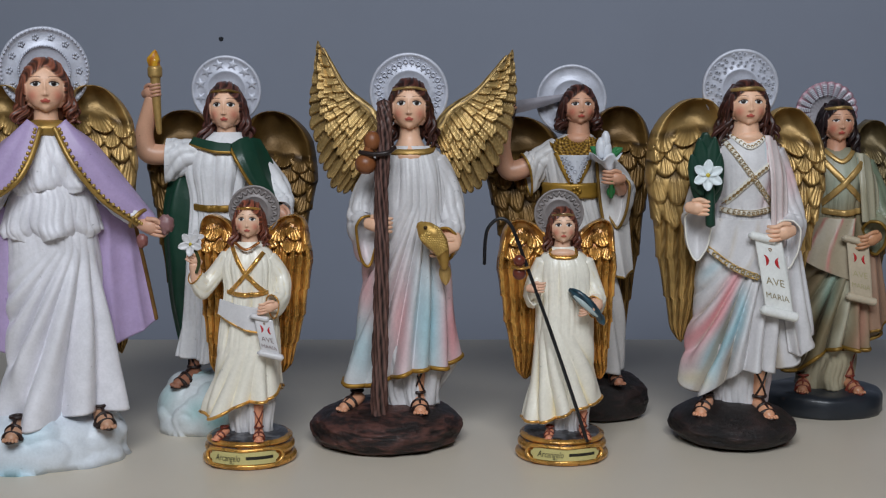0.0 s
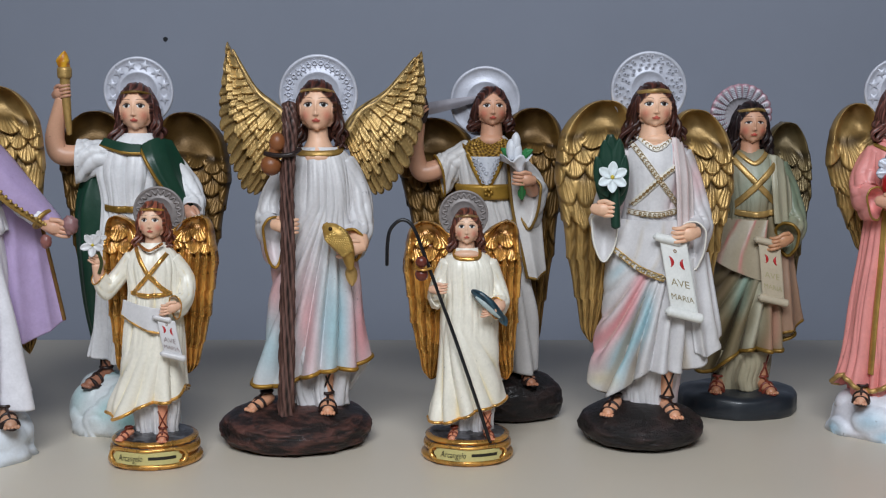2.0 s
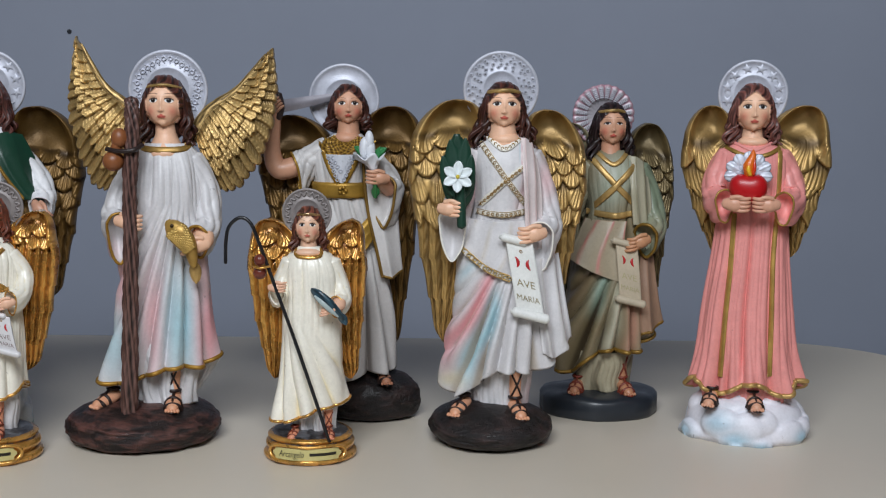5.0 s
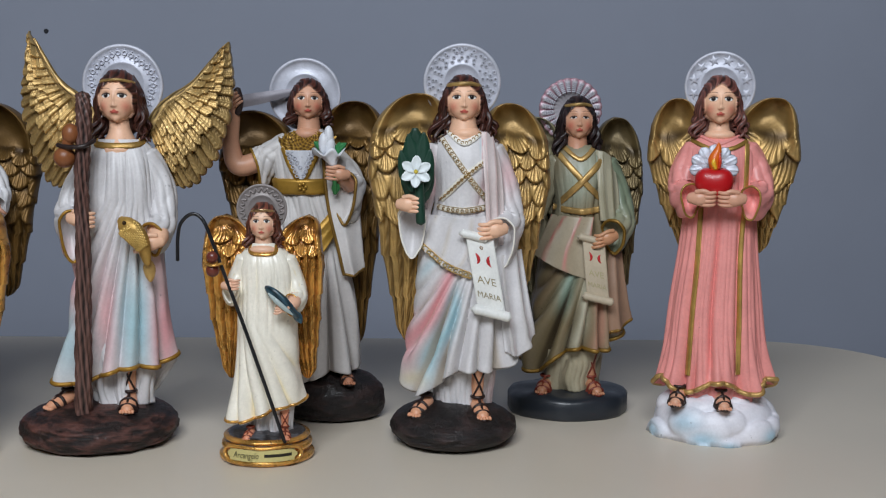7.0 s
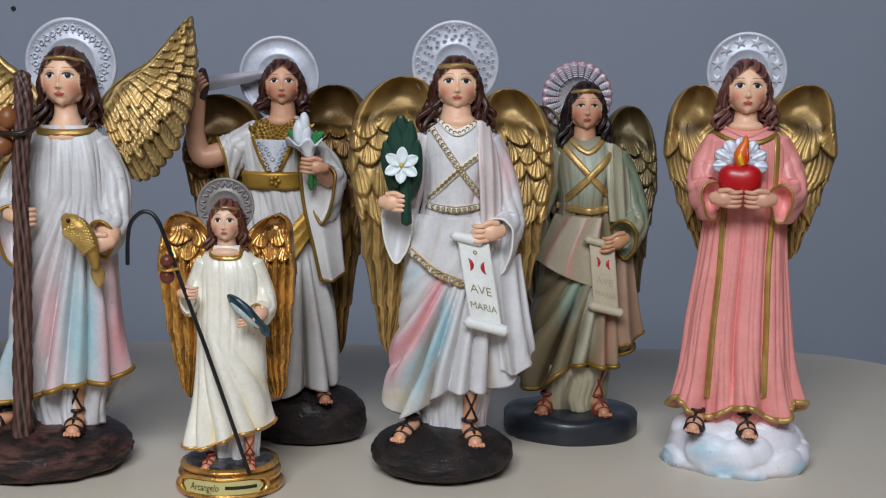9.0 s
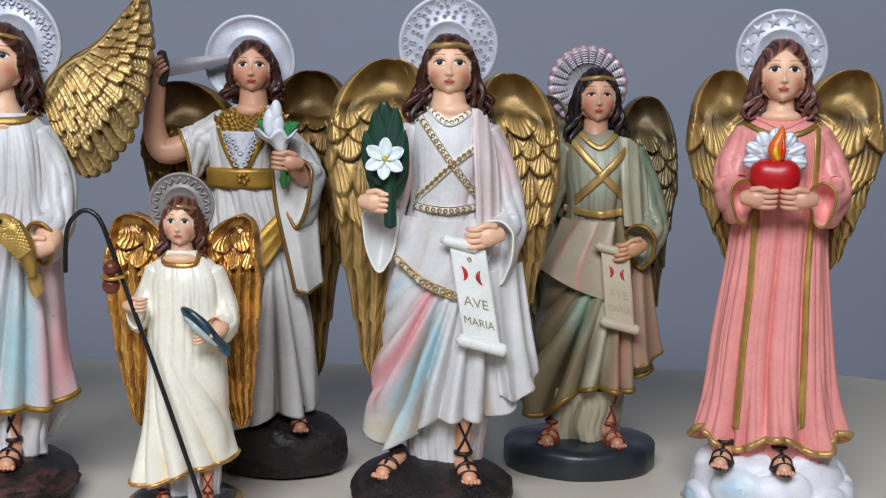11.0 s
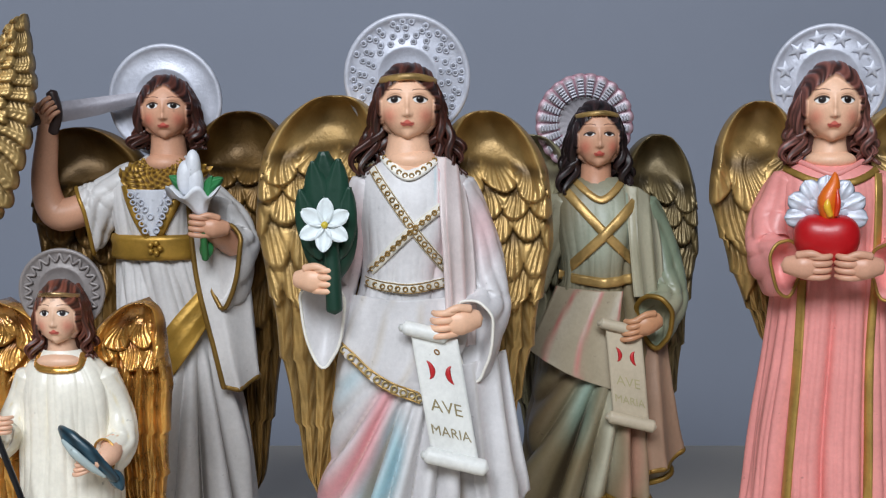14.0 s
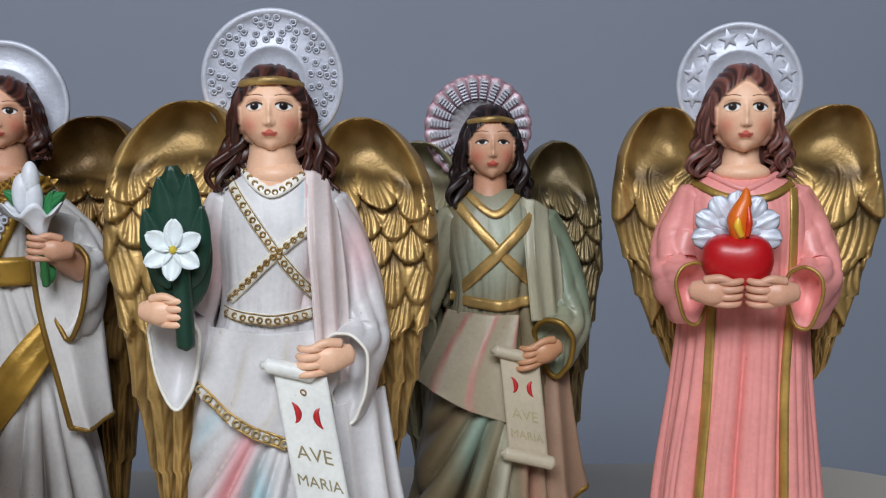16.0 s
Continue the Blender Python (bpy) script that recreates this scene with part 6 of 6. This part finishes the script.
    k = (np.abs(x) ** 2.7 + np.abs(y) ** 2.4 + np.abs(z) ** 2.7) ** (-1 / 2.7)
    x, y, z = x * k, y * k, z * k
    x, z = x * (1 - 0.16 * np.clip(-z, 0, 1)), z - 0.1 * (z > 0) * np.exp(-((x / 0.35) ** 2))
    c.grid(np.stack([-0.1 + 1.4 * x, -3.2 + 0.95 * y, 20.2 + 1.15 * z], -1), GLS, red, wrap=True)
    hand(c, (-0.9, -3.9, 19.1), (0.95, -0.15, 0.0), (0.05, -0.15, 1), 0.92, C(224, 168, 140))
    hand(c, (1.15, -3.9, 19.1), (-0.95, -0.15, 0.0), (-0.05, -0.15, 1), 0.92, C(224, 168, 140))
    for k in range(7):
        a = math.pi * (-0.04 + 0.18 * k)
        d = np.array([math.cos(a), 0, math.sin(a) * 0.95])
        root, tip = np.array([-0.1, -2.9, 21.2]), np.array([-0.1, -2.75, 21.3]) + d * 1.78
        feather(c, root, tip, 1.0, SLV, C(222, 226, 238), C(140, 146, 162), lift=0.05, thick=0.14, blunt=0.66, n=16)
    tube(c, [(-0.05, -3.4, 21.3), (-0.15, -3.5, 21.9), (0.1, -3.45, 22.6), (0.15, -3.4, 23.1)], [0.38, 0.44, 0.28, 0.06], GLS, C(230, 110, 24), n=20, m=12)
    tube(c, [(-0.05, -3.75, 21.3), (-0.2, -3.85, 21.7), (-0.1, -3.75, 22.2)], [0.14, 0.17, 0.05], GLS, C(244, 190, 50), n=12, m=8)
    tube(c, [(0.2, -3.75, 21.3), (0.25, -3.8, 21.8), (0.2, -3.65, 22.5)], [0.1, 0.14, 0.05], GLS, C(206, 54, 22), n=12, m=8)
    return c.finish("angel_figurine", (44.15, 2.8), -10, "pink-robed angel holding red flaming heart on white cloud", "figurine", GROUP, 0.6)


def sword_bearer():
    """Angel in a white tunic with a gold collar and belt, a raised sword and a lily, on a dark rock."""
    c = Clay()
    rock(c, (1.2, 0.5, 1.9), (4.3, 3.3, 2.6), RCK, C(50, 32, 29), C(20, 13, 12), seed=9.0)
    # the grey fold colour also carries the shade behind the front figures
    cloth, grey = C(210, 206, 204), C(132, 122, 114)
    body = Robe([(4.3, 0.6, 0, 2.9, 2.3), (6.5, 0.5, 0, 2.85, 2.2), (10, 0.2, 0, 2.8, 2.1), (14, -0.3, 0, 2.7, 2.0), (19.0, -0.9, 0, 2.1, 1.7), (21.0, -0.9, 0, 2.4, 1.8), (22.5, -0.8, 0.05, 2.5, 1.5), (23.8, -0.5, 0.2, 1.1, 0.95)], hem=(0.5, 0.1, 0.2, 4, 0.4), folds=((9, 0.5, 0.6), (16, 0.22, 0.2)), fade=(0.25, 0.9, 1), lean=2.0, seed=2.4, knee=(-0.3, 10.5, 0.4), fan=(1, 18, 22.5, 1.21))
    body.build(c, PAINT, cloth, wash_shade=(grey, 0.75))
    foot(c, (2.6, -1.6, 3.9), 14, 0.85, col=C(190, 130, 100))
    skin = C(212, 158, 128)
    hc, hr = (-0.45, -0.25, 26.1), (1.25, 1.35, 1.52)
    neck(c, hc, 23.0, 25.4, 0.86, skin)
    ball(c, (-0.5, -0.3, 23.4), (1.1, 1.0, 0.6), FLESH, skin)
    head(c, hc, hr, BROWN, skin=C(220, 166, 136), turn=4)
    long_hair(c, hc, hr, BROWN, 0.9, spread=0.2, count=6, thick=0.3)
    halo(c, (-0.9, 1.5, 26.5), 2.85, "plain", tilt=4)
    gold = C(176, 136, 56)
    th = np.linspace(-1.25, 1.25, 130)[None]
    rr = np.linspace(0.75, 2.15, 40)[:, None]
    knob = 0.07 * np.sin(th * 21 + 1.3 * np.sin(rr * 7)) * np.sin(rr * 19 + 1.2 * np.sin(th * 9))
    bib = body.front(-0.6 + rr * 1.05 * np.sin(th), 23.75 - rr * 0.9 * np.cos(th), 0.0)
    lie = unit(bib - np.array([-0.6, 0.6, 22.0]))
    bib = bib + lie * (0.2 + knob)[..., None]
    c.grid(bib, GLD, blend(C(96, 66, 26), gold, smooth(knob, -0.06, 0.04)))
    sheet(c, [[(-2.1, -1.5, 22.2), (-0.9, -2.1, 22.2), (0.3, -1.6, 22.2)], [(-1.5, -1.8, 21.1), (-0.9, -2.1, 21.1), (-0.3, -1.8, 21.1)], [(-1.1, -1.9, 20.0), (-0.9, -1.95, 20.0), (-0.7, -1.9, 20.0)]], PAINT, C(214, 216, 224), thick=0.2)
    for row in range(6):
        z, half = 21.95 - 0.34 * row, 1.0 - 0.15 * row
        for x in np.linspace(-half, half, max(2, 6 - row)):
            body.beads(c, [(-0.92 + x, z), (-0.88 + x, z)], 0.03, 0.13, PAINT, C(190, 192, 202), off=0.36)
    for s in (-1, 1):
        body.band(c, [(-0.9 + s * 1.45, 22.4), (-0.9 + s * 0.95, 21.2), (-0.9 + s * 0.25, 19.9)], 0.36, GLD, gold, off=0.2)
    th = np.linspace(0, TAU, 40, endpoint=False)
    belt = np.array([[(-0.9 + (2.2 + o) * math.sin(a), -(1.8 + o) * math.cos(a), z) for a in th] for o, z in ((0.0, 18.75), (0.22, 18.8), (0.28, 19.0), (0.2, 19.4), (0.28, 19.75), (0.22, 19.95), (0.0, 20.0))])
    c.grid(belt, GLD, gold, wrap=True)
    for a in np.arange(5) * TAU / 5:
        ball(c, (-0.75 + 0.25 * math.cos(a), -2.1, 19.4 + 0.25 * math.sin(a)), 0.16, GLD, gold, n=6, m=7)
    # sash across the hip and hanging cloak
    sheet(c, [[(1.5, -1.7, 17.6), (1.9, -1.6, 17.2), (2.2, -1.4, 16.6)], [(-0.2, -2.3, 15.6), (0.3, -2.4, 14.9), (0.7, -2.4, 14.1)], [(-2.4, -1.6, 12.4), (-2.1, -1.8, 11.7), (-1.8, -2.0, 11.0)]], GLD, gold, ripple=0.08)
    sheet(c, [[(0.8, -1.7, 21.8), (1.8, -1.3, 21.9), (2.6, -0.3, 21.6)], [(1.2, -2.0, 18), (2.4, -1.6, 18.2), (3.4, -0.5, 18.4)], [(2.0, -2.1, 14.5), (3.0, -1.8, 14.6), (3.8, -0.6, 14.8)], [(2.4, -2.0, 12.6), (3.3, -1.7, 12.5), (3.9, -0.5, 13.0)]], PAINT, cloth, ripple=0.3, waves=2, trim=(0.14, GLD, C(140, 108, 50)), trim_sides="lb")
    folded_wing(c, (3.0, 26.0), (5.8, 21.2), (3.1, 6.0), (0.6, 23.6), 1, light=C(128, 96, 48), dark=C(44, 30, 13), y=1.9, scoop=0.34, quills=0.66)
    folded_wing(c, (-5.2, 25.2), (-7.9, 20.6), (-4.6, 10.0), (-2.2, 23.6), -1, light=C(128, 96, 48), dark=C(44, 30, 13), y=1.9, scoop=0.34, quills=0.66)
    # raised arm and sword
    sleeve(c, [(-2.0, 0.1, 22.6), (-3.6, 0.0, 21.6), (-4.6, -0.2, 21.2)], [1.2, 1.2, 1.25], PAINT, cloth, drop=1.4, trim=(0.1, GLD, gold), wash_shade=(grey, 0.3))
    tube(c, [(-4.0, -0.1, 21.4), (-5.9, -0.2, 20.9), (-6.5, -0.3, 22.4), (-6.3, -0.4, 24.6), (-6.2, -0.5, 25.4)], [0.8, 0.82, 0.68, 0.54, 0.44], FLESH, C(214, 160, 130), n=36, m=16)
    hand(c, (-6.2, -0.7, 25.8), (0.5, -0.6, 0.5), (-0.5, 0, 0.8), 0.8, C(214, 160, 130))
    sheet(c, [[(-5.6, -0.4, 26.4), (-4.0, 0.4, 26.65), (-1.6, 1.0, 26.95)], [(-5.6, -0.6, 25.95), (-4.0, 0.25, 26.25), (-1.6, 0.95, 26.75)], [(-5.6, -0.4, 25.45), (-4.0, 0.4, 25.8), (-1.6, 1.0, 26.5)]], SLV, C(150, 146, 154), thick=0.14)
    tube(c, [(-5.9, -0.7, 26.8), (-5.7, -0.7, 25.9), (-5.9, -0.7, 25.0)], 0.28, PAINT, C(60, 46, 44))
    tube(c, [(-6.6, -0.9, 25.6), (-7.0, -1.0, 25.4)], 0.3, PAINT, C(60, 46, 44))
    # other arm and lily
    sleeve(c, [(0.5, 0.1, 22.3), (2.2, 0.2, 20.6), (2.9, -0.7, 19.4), (2.5, -1.9, 19.6)], [1.1, 1.25, 1.25, 1.1], PAINT, cloth, drop=2.2, trim=(0.12, GLD, C(140, 108, 50)), wash_shade=(grey, 0.3))
    tube(c, [(2.8, -1.2, 19.5), (2.2, -2.6, 20.2)], [0.6, 0.5], FLESH, C(214, 160, 130))
    hand(c, (2.0, -3.0, 20.5), (-0.9, -0.3, 0.1), (0.1, 0, 1), 0.85, C(214, 160, 130))
    lily = C(228, 230, 236)
    th = np.linspace(0, TAU, 48, endpoint=False)
    cone = [(1.75 - 0.45 * s + (r + 0.12 * s * math.cos(5 * t)) * math.cos(t), -3.0 + r * 0.75 * math.sin(t), 20.9 + 1.3 * s + 0.28 * s * s * math.cos(5 * t)) for s, r in ((0, 0.2), (0.3, 0.35), (0.6, 0.6), (0.85, 0.95), (1.0, 1.25), (0.97, 1.1), (0.7, 0.5)) for t in th]
    c.grid(np.array(cone).reshape(7, 48, 3), PAINT, lily, wrap=True, ends=True)
    for dx, z, r in ((-0.2, 22.8, 0.42), (0.15, 23.3, 0.38), (0.25, 22.6, 0.4)):
        ball(c, (1.2 + dx, -3.0, z), (r, r, 0.85), PAINT, lily)
    tube(c, [(1.7, -3.0, 21.0), (1.8, -3.2, 20.4), (1.85, -3.0, 19.0)], 0.17, PAINT, C(50, 110, 60))
    for a, b in (((1.2, 22.2), (0.2, 22.9)), ((1.7, 22.2), (2.7, 22.8)), ((1.7, 21.6), (2.2, 22.9)), ((1.9, 19.8), (1.8, 18.9))):
        leaf(c, (a[0], -2.7, a[1]), (b[0], -2.8, b[1]), 0.65, PAINT, C(50, 130, 74))
    return c.finish("angel_figurine", (13.7, 7.0), 0, "white-robed angel with raised sword, gold belt and lily on rock", "figurine", GROUP, 0.7)


def torch_bearer():
    """Angel in a white tunic and dark green cloak who lifts a gold torch, on a pale blue-green cloud."""
    c = Clay()
    cloud(c, (4.2, 3.4), 4.7, 21, C(222, 226, 228), C(110, 184, 184), at=(-1.6, 0))
    cloth, green = C(234, 233, 235), C(22, 62, 46)
    body = Robe([(6.6, -0.5, 0, 3.3, 2.3), (9, -0.4, 0, 3.0, 2.2), (13, -0.4, 0, 2.7, 2.1), (18.4, -0.5, 0, 2.2, 1.8), (21, -0.4, 0, 2.7, 1.9), (22.8, -0.2, 0.05, 2.5, 1.5), (24.0, 0.1, 0.2, 1.1, 0.95)], hem=(0.3, 0.0, 0.3, 4, 0.2), folds=((9, 0.46, 0.3), (16, 0.2, 0.9)), fade=(0.35, 0.8, 1), seed=4.0)
    body.build(c, PAINT, cloth, wash_shade=(C(180, 182, 188), 0.35))
    foot(c, (-3.3, -1.2, 4.3), -40, 1.0, col=C(160, 108, 84), leg=2.4)
    foot(c, (1.0, -1.6, 4.3), 8, 1.0, col=C(160, 108, 84), leg=2.4)
    hc, hr = (0.1, -0.25, 26.0), (1.3, 1.42, 1.75)
    neck(c, hc, 22.9, 24.8, 0.76)
    head(c, hc, hr, C(76, 48, 42))
    long_hair(c, hc, hr, C(84, 52, 46), 1.7, spread=0.7, count=6, thick=0.32)
    headband(c, hc, hr, GLD, C(140, 108, 52), w=0.14)
    halo(c, (-0.05, 1.5, 27.2), 2.72, "stars", tilt=4)
    gold = C(170, 130, 56)
    body.band(c, [(-2.7, 18.3), (-0.5, 18.2), (1.8, 18.3)], 0.5, GLD, gold, off=0.18)
    # cloak: collar over the shoulders, a fold to the hip and the long fall behind the arm
    sheet(c, [[(-2.3, -0.7, 23.6), (-0.6, -1.4, 23.2), (0.6, -1.4, 23.1)], [(-2.6, -0.9, 23.1), (-0.8, -1.8, 22.6), (0.6, -1.8, 22.5)]], PAINT, green, thick=0.3, trim=(0.14, GLD, gold))
    sheet(c, [[(0.4, -1.3, 23.0), (1.6, -0.8, 23.6), (2.6, 0.2, 23.4)], [(1.0, -2.1, 22.0), (2.2, -1.6, 22.2), (3.6, 0.0, 21.6)], [(1.9, -2.2, 20.4), (3.0, -1.6, 20.4), (4.2, 0.2, 19.8)], [(3.2, -2.0, 18.6), (4.0, -1.4, 18.4), (4.8, 0.2, 18.2)]], PAINT, green, ripple=0.15, trim=(0.14, GLD, gold), trim_sides="l")
    sheet(c, [[(-4.2, 0.2, 21.0), (-3.4, -0.2, 20.8), (-2.4, 0.2, 20.8)], [(-5.0, 0.3, 17.5), (-4.0, -0.7, 17.6), (-2.4, -0.3, 17.6)], [(-4.8, 0.6, 11), (-3.8, -0.4, 11), (-2.6, 0, 11)], [(-4.0, 0.8, 6.2), (-3.0, 0, 6.4), (-2.2, 0.2, 6.8)]], PAINT, green, ripple=0.4, waves=2)
    folded_wing(c, (-3.4, 25.7), (-6.5, 21.2), (-4.2, 8.5), (-1.0, 23.4), -1, light=C(128, 96, 48), dark=C(44, 30, 13), y=1.9, scoop=0.34, quills=0.66)
    folded_wing(c, (3.4, 25.6), (7.0, 20.2), (4.2, 10.5), (1.4, 23.4), 1, light=C(128, 96, 48), dark=C(44, 30, 13), y=1.9, scoop=0.34, quills=0.66)
    sleeve(c, [(-1.5, 0.0, 22.4), (-3.2, -0.1, 22.2), (-4.6, -0.2, 22.3)], [1.3, 1.4, 1.45], PAINT, cloth, drop=1.0, wash_shade=(C(180, 182, 188), 0.3))
    tube(c, [(-4.2, -0.2, 22.3), (-5.8, -0.2, 22.4), (-6.2, -0.3, 23.6), (-5.7, -0.6, 25.6), (-5.4, -0.8, 26.6)], [0.75, 0.85, 0.75, 0.6, 0.5], FLESH, C(220, 168, 138), n=36, m=16)
    hand(c, (-5.4, -1.0, 27.1), (0.7, -0.5, 0.2), (-0.1, 0, 1), 0.8, C(206, 154, 128))
    tube(c, [(-4.9, -1.0, 24.0), (-5.0, -1.1, 26), (-5.05, -1.2, 28.6)], [0.2, 0.32, 0.42], GLD, GOLDC, n=24, m=14)
    tube(c, [(-5.05, -1.2, 28.4), (-5.05, -1.2, 28.8)], 0.55, GLD, GOLDC, n=6, m=14)
    tube(c, [(-5.05, -1.2, 28.9), (-5.1, -1.2, 29.5), (-5.0, -1.2, 30.2)], [0.4, 0.5, 0.08], GLS, C(224, 170, 50), n=18, m=12, bark=0.12, shade=C(190, 110, 30))
    sleeve(c, [(2.0, 0.1, 22.2), (3.6, 0.2, 20.0), (4.2, -0.6, 18.6), (4.3, -1.6, 18.0)], [1.1, 1.2, 1.15, 1.0], PAINT, cloth, drop=0.8, wash_shade=(C(180, 182, 188), 0.3))
    hand(c, (4.5, -2.3, 17.7), (0.6, -0.5, -0.6), (0.6, 0, 0.6), 0.9, C(206, 154, 128))
    return c.finish("angel_figurine", (-14.4, 4.0), 3, "white and dark green angel lifting gold torch on pale cloud", "figurine", GROUP, 0.6)


def lilac_cloak():
    """Tall white-gowned angel with a lilac cloak edged in gold braid, on a pale cloud."""
    c = Clay()
    cloud(c, (5.3, 4.0), 4.0, 31, C(226, 232, 240), C(130, 196, 216), at=(-0.8, 0))
    lilac, cloth = C(186, 164, 204), C(236, 234, 240)
    body = Robe([(4.0, 0.3, 0, 4.3, 2.9), (7, 0.3, 0, 3.9, 2.6), (12, 0.2, 0, 3.4, 2.4), (16.6, 0.1, 0, 3.1, 2.2), (18.5, 0.1, 0, 3.0, 2.2), (20, 0.1, 0, 2.6, 2.0), (22.5, 0.1, 0, 2.7, 1.8), (24.5, 0.1, 0.2, 1.2, 1.0)], hem=(0.5, -0.3, 0.25, 4, 0.4), folds=((6, 0.36, 0.5), (13, 0.08, 0.1)), fade=(0.3, 0.5, 0.8), lean=2.0, seed=5.0, knee=(0.4, 10.5, 0.4), fan=(2.4, 18.5, 21, 1.32))
    body.build(c, PAINT, cloth, wash_shade=(C(200, 198, 206), 0.3))
    # the tunic bloused over two cords
    for rings, ph in (([(16.7, 0.1, 0, 3.15, 2.35), (17.3, 0.1, 0, 3.35, 2.55), (18.8, 0.1, 0, 3.05, 2.35), (20.7, 0.1, 0, 2.4, 1.9)], 0.7), ([(20.0, 0.1, 0, 2.75, 2.1), (20.5, 0.1, 0, 2.9, 2.25), (22.6, 0.1, 0.05, 2.7, 1.85), (24.5, 0.1, 0.2, 1.2, 1.0)], 2.2)):
        tunic = Robe(rings, hem=(0.15, -0.2, 0.2, 5, ph), folds=((7, 0.2, ph), (13, 0.07, 1.0)), fade=(0.4, 0.6, 0.8), lean=0.6, seed=ph)
        tunic.build(c, PAINT, cloth, wash_shade=(C(190, 186, 196), 0.35), rows=50)
    foot(c, (3.0, -2.6, 3.1), 14, 1.0, col=C(196, 148, 118))
    foot(c, (-3.0, -3.0, 2.8), -14, 1.0, col=C(196, 148, 118))
    hc, hr = (-0.05, -0.25, 27.2), (1.5, 1.55, 1.85)
    neck(c, hc, 23.8, 26.0, 0.84)
    head(c, hc, hr, C(112, 70, 54))
    long_hair(c, hc, hr, C(112, 70, 54), 1.3, spread=0.3, count=6, thick=0.34)
    halo(c, (-0.05, 1.5, 28.3), 3.1, "florets", tilt=4)
    braid = C(178, 142, 74)
    ball(c, (0.0, -0.4, 24.2), (1.9, 1.2, 0.7), GLD, braid, lump=0.03)
    for s in (-1, 1):
        edge = [(s * 0.5, -1.5, 24.2), (s * 1.6, -2.6, 21.8), (s * 3.4, -2.6, 19.4), (s * 5.4, -2.2, 17.8), (s * 6.2, -1.9, 17.2)] if s > 0 else [(-0.5, -1.5, 24.2), (-1.2, -2.6, 22.2), (-2.2, -3.0, 20.6), (-4.0, -2.4, 19.4), (-5.2, -1.6, 19.0)]
        outer = [(s * 0.9, 0.4, 24.4), (s * 3.0, 0.6, 23.2), (s * 4.6, 0.6, 21.2), (s * 6.2, 0.3, 18.6), (s * 6.9, -0.6, 17.4)]
        middle = [tuple((np.array(a) + np.array(b)) / 2 + np.array([s * 0.5, -0.6, 0.5])) for a, b in zip(edge, outer)]
        rows = [[e, w, o] for e, w, o in zip(edge, middle, outer)]
        sheet(c, rows, PAINT, lilac, ripple=0.25, waves=2.5, trim=(0.22, GLD, braid), trim_sides="l", thick=0.25)
        beads = spline(edge, 26)
        for p in beads:
            ball(c, p + np.array([s * 0.3, -0.22, 0.0]), 0.14, GLD, C(200, 166, 96), n=5, m=6)
        sheet(c, [[(s * 2.6, -0.4, 18.6), (s * 4.2, 0.4, 19.0), (s * 5.6, 0.6, 18.4)], [(s * 2.8, -0.2, 14), (s * 4.8, 0.2, 14), (s * 6.4, 0.5, 14.2)], [(s * 3.0, 0.2, 8.2), (s * 5.2, 0.4, 8.8), (s * 7.2, 0.8, 9.9)]], PAINT, lilac, ripple=0.5, waves=2.5, trim=(0.16, GLD, C(140, 104, 56)), trim_sides="r")
        folded_wing(c, (s * 3.0, 27.3), (s * 6.3, 21.5), (s * 4.6, 7.4), (s * 1.2, 24.2), s, y=2.2)
    sleeve(c, [(2.4, 0, 21.6), (4.0, -0.6, 19.6), (5.9, -1.6, 17.8)], [1.0, 1.05, 0.85], PAINT, cloth, wash_shade=(C(200, 198, 206), 0.3), trim=(0.16, GLD, braid))
    hand(c, (6.9, -2.1, 17.2), (1, -0.2, -0.25), (0.2, -0.2, 1), 0.95, C(222, 170, 142))
    ball(c, (7.8, -2.4, 17.4), (0.55, 0.5, 0.7), PAINT, C(150, 110, 110), lump=0.12)
    ball(c, (6.1, -2.5, 16.3), (0.4, 0.4, 0.5), PAINT, C(150, 96, 90), lump=0.1)
    sleeve(c, [(-2.4, 0, 21.6), (-4.0, -0.6, 19.4), (-4.9, -1.8, 17.6)], [1.0, 1.05, 0.85], PAINT, cloth, wash_shade=(C(200, 198, 206), 0.3), trim=(0.16, GLD, braid))
    hand(c, (-5.4, -2.4, 16.8), (-0.5, -0.4, -0.8), (0.6, -0.2, 0.6), 0.95, C(222, 170, 142))
    return c.finish("angel_figurine", (-25.4, -4.5), 18, "white-gowned angel in gold-edged lilac cloak on pale cloud", "figurine", GROUP, 0.3)


staff_bearer()
small_fisher()
small_herald()
scroll_bearer()
green_scroll_bearer()
heart_bearer()
sword_bearer()
torch_bearer()
lilac_cloak()
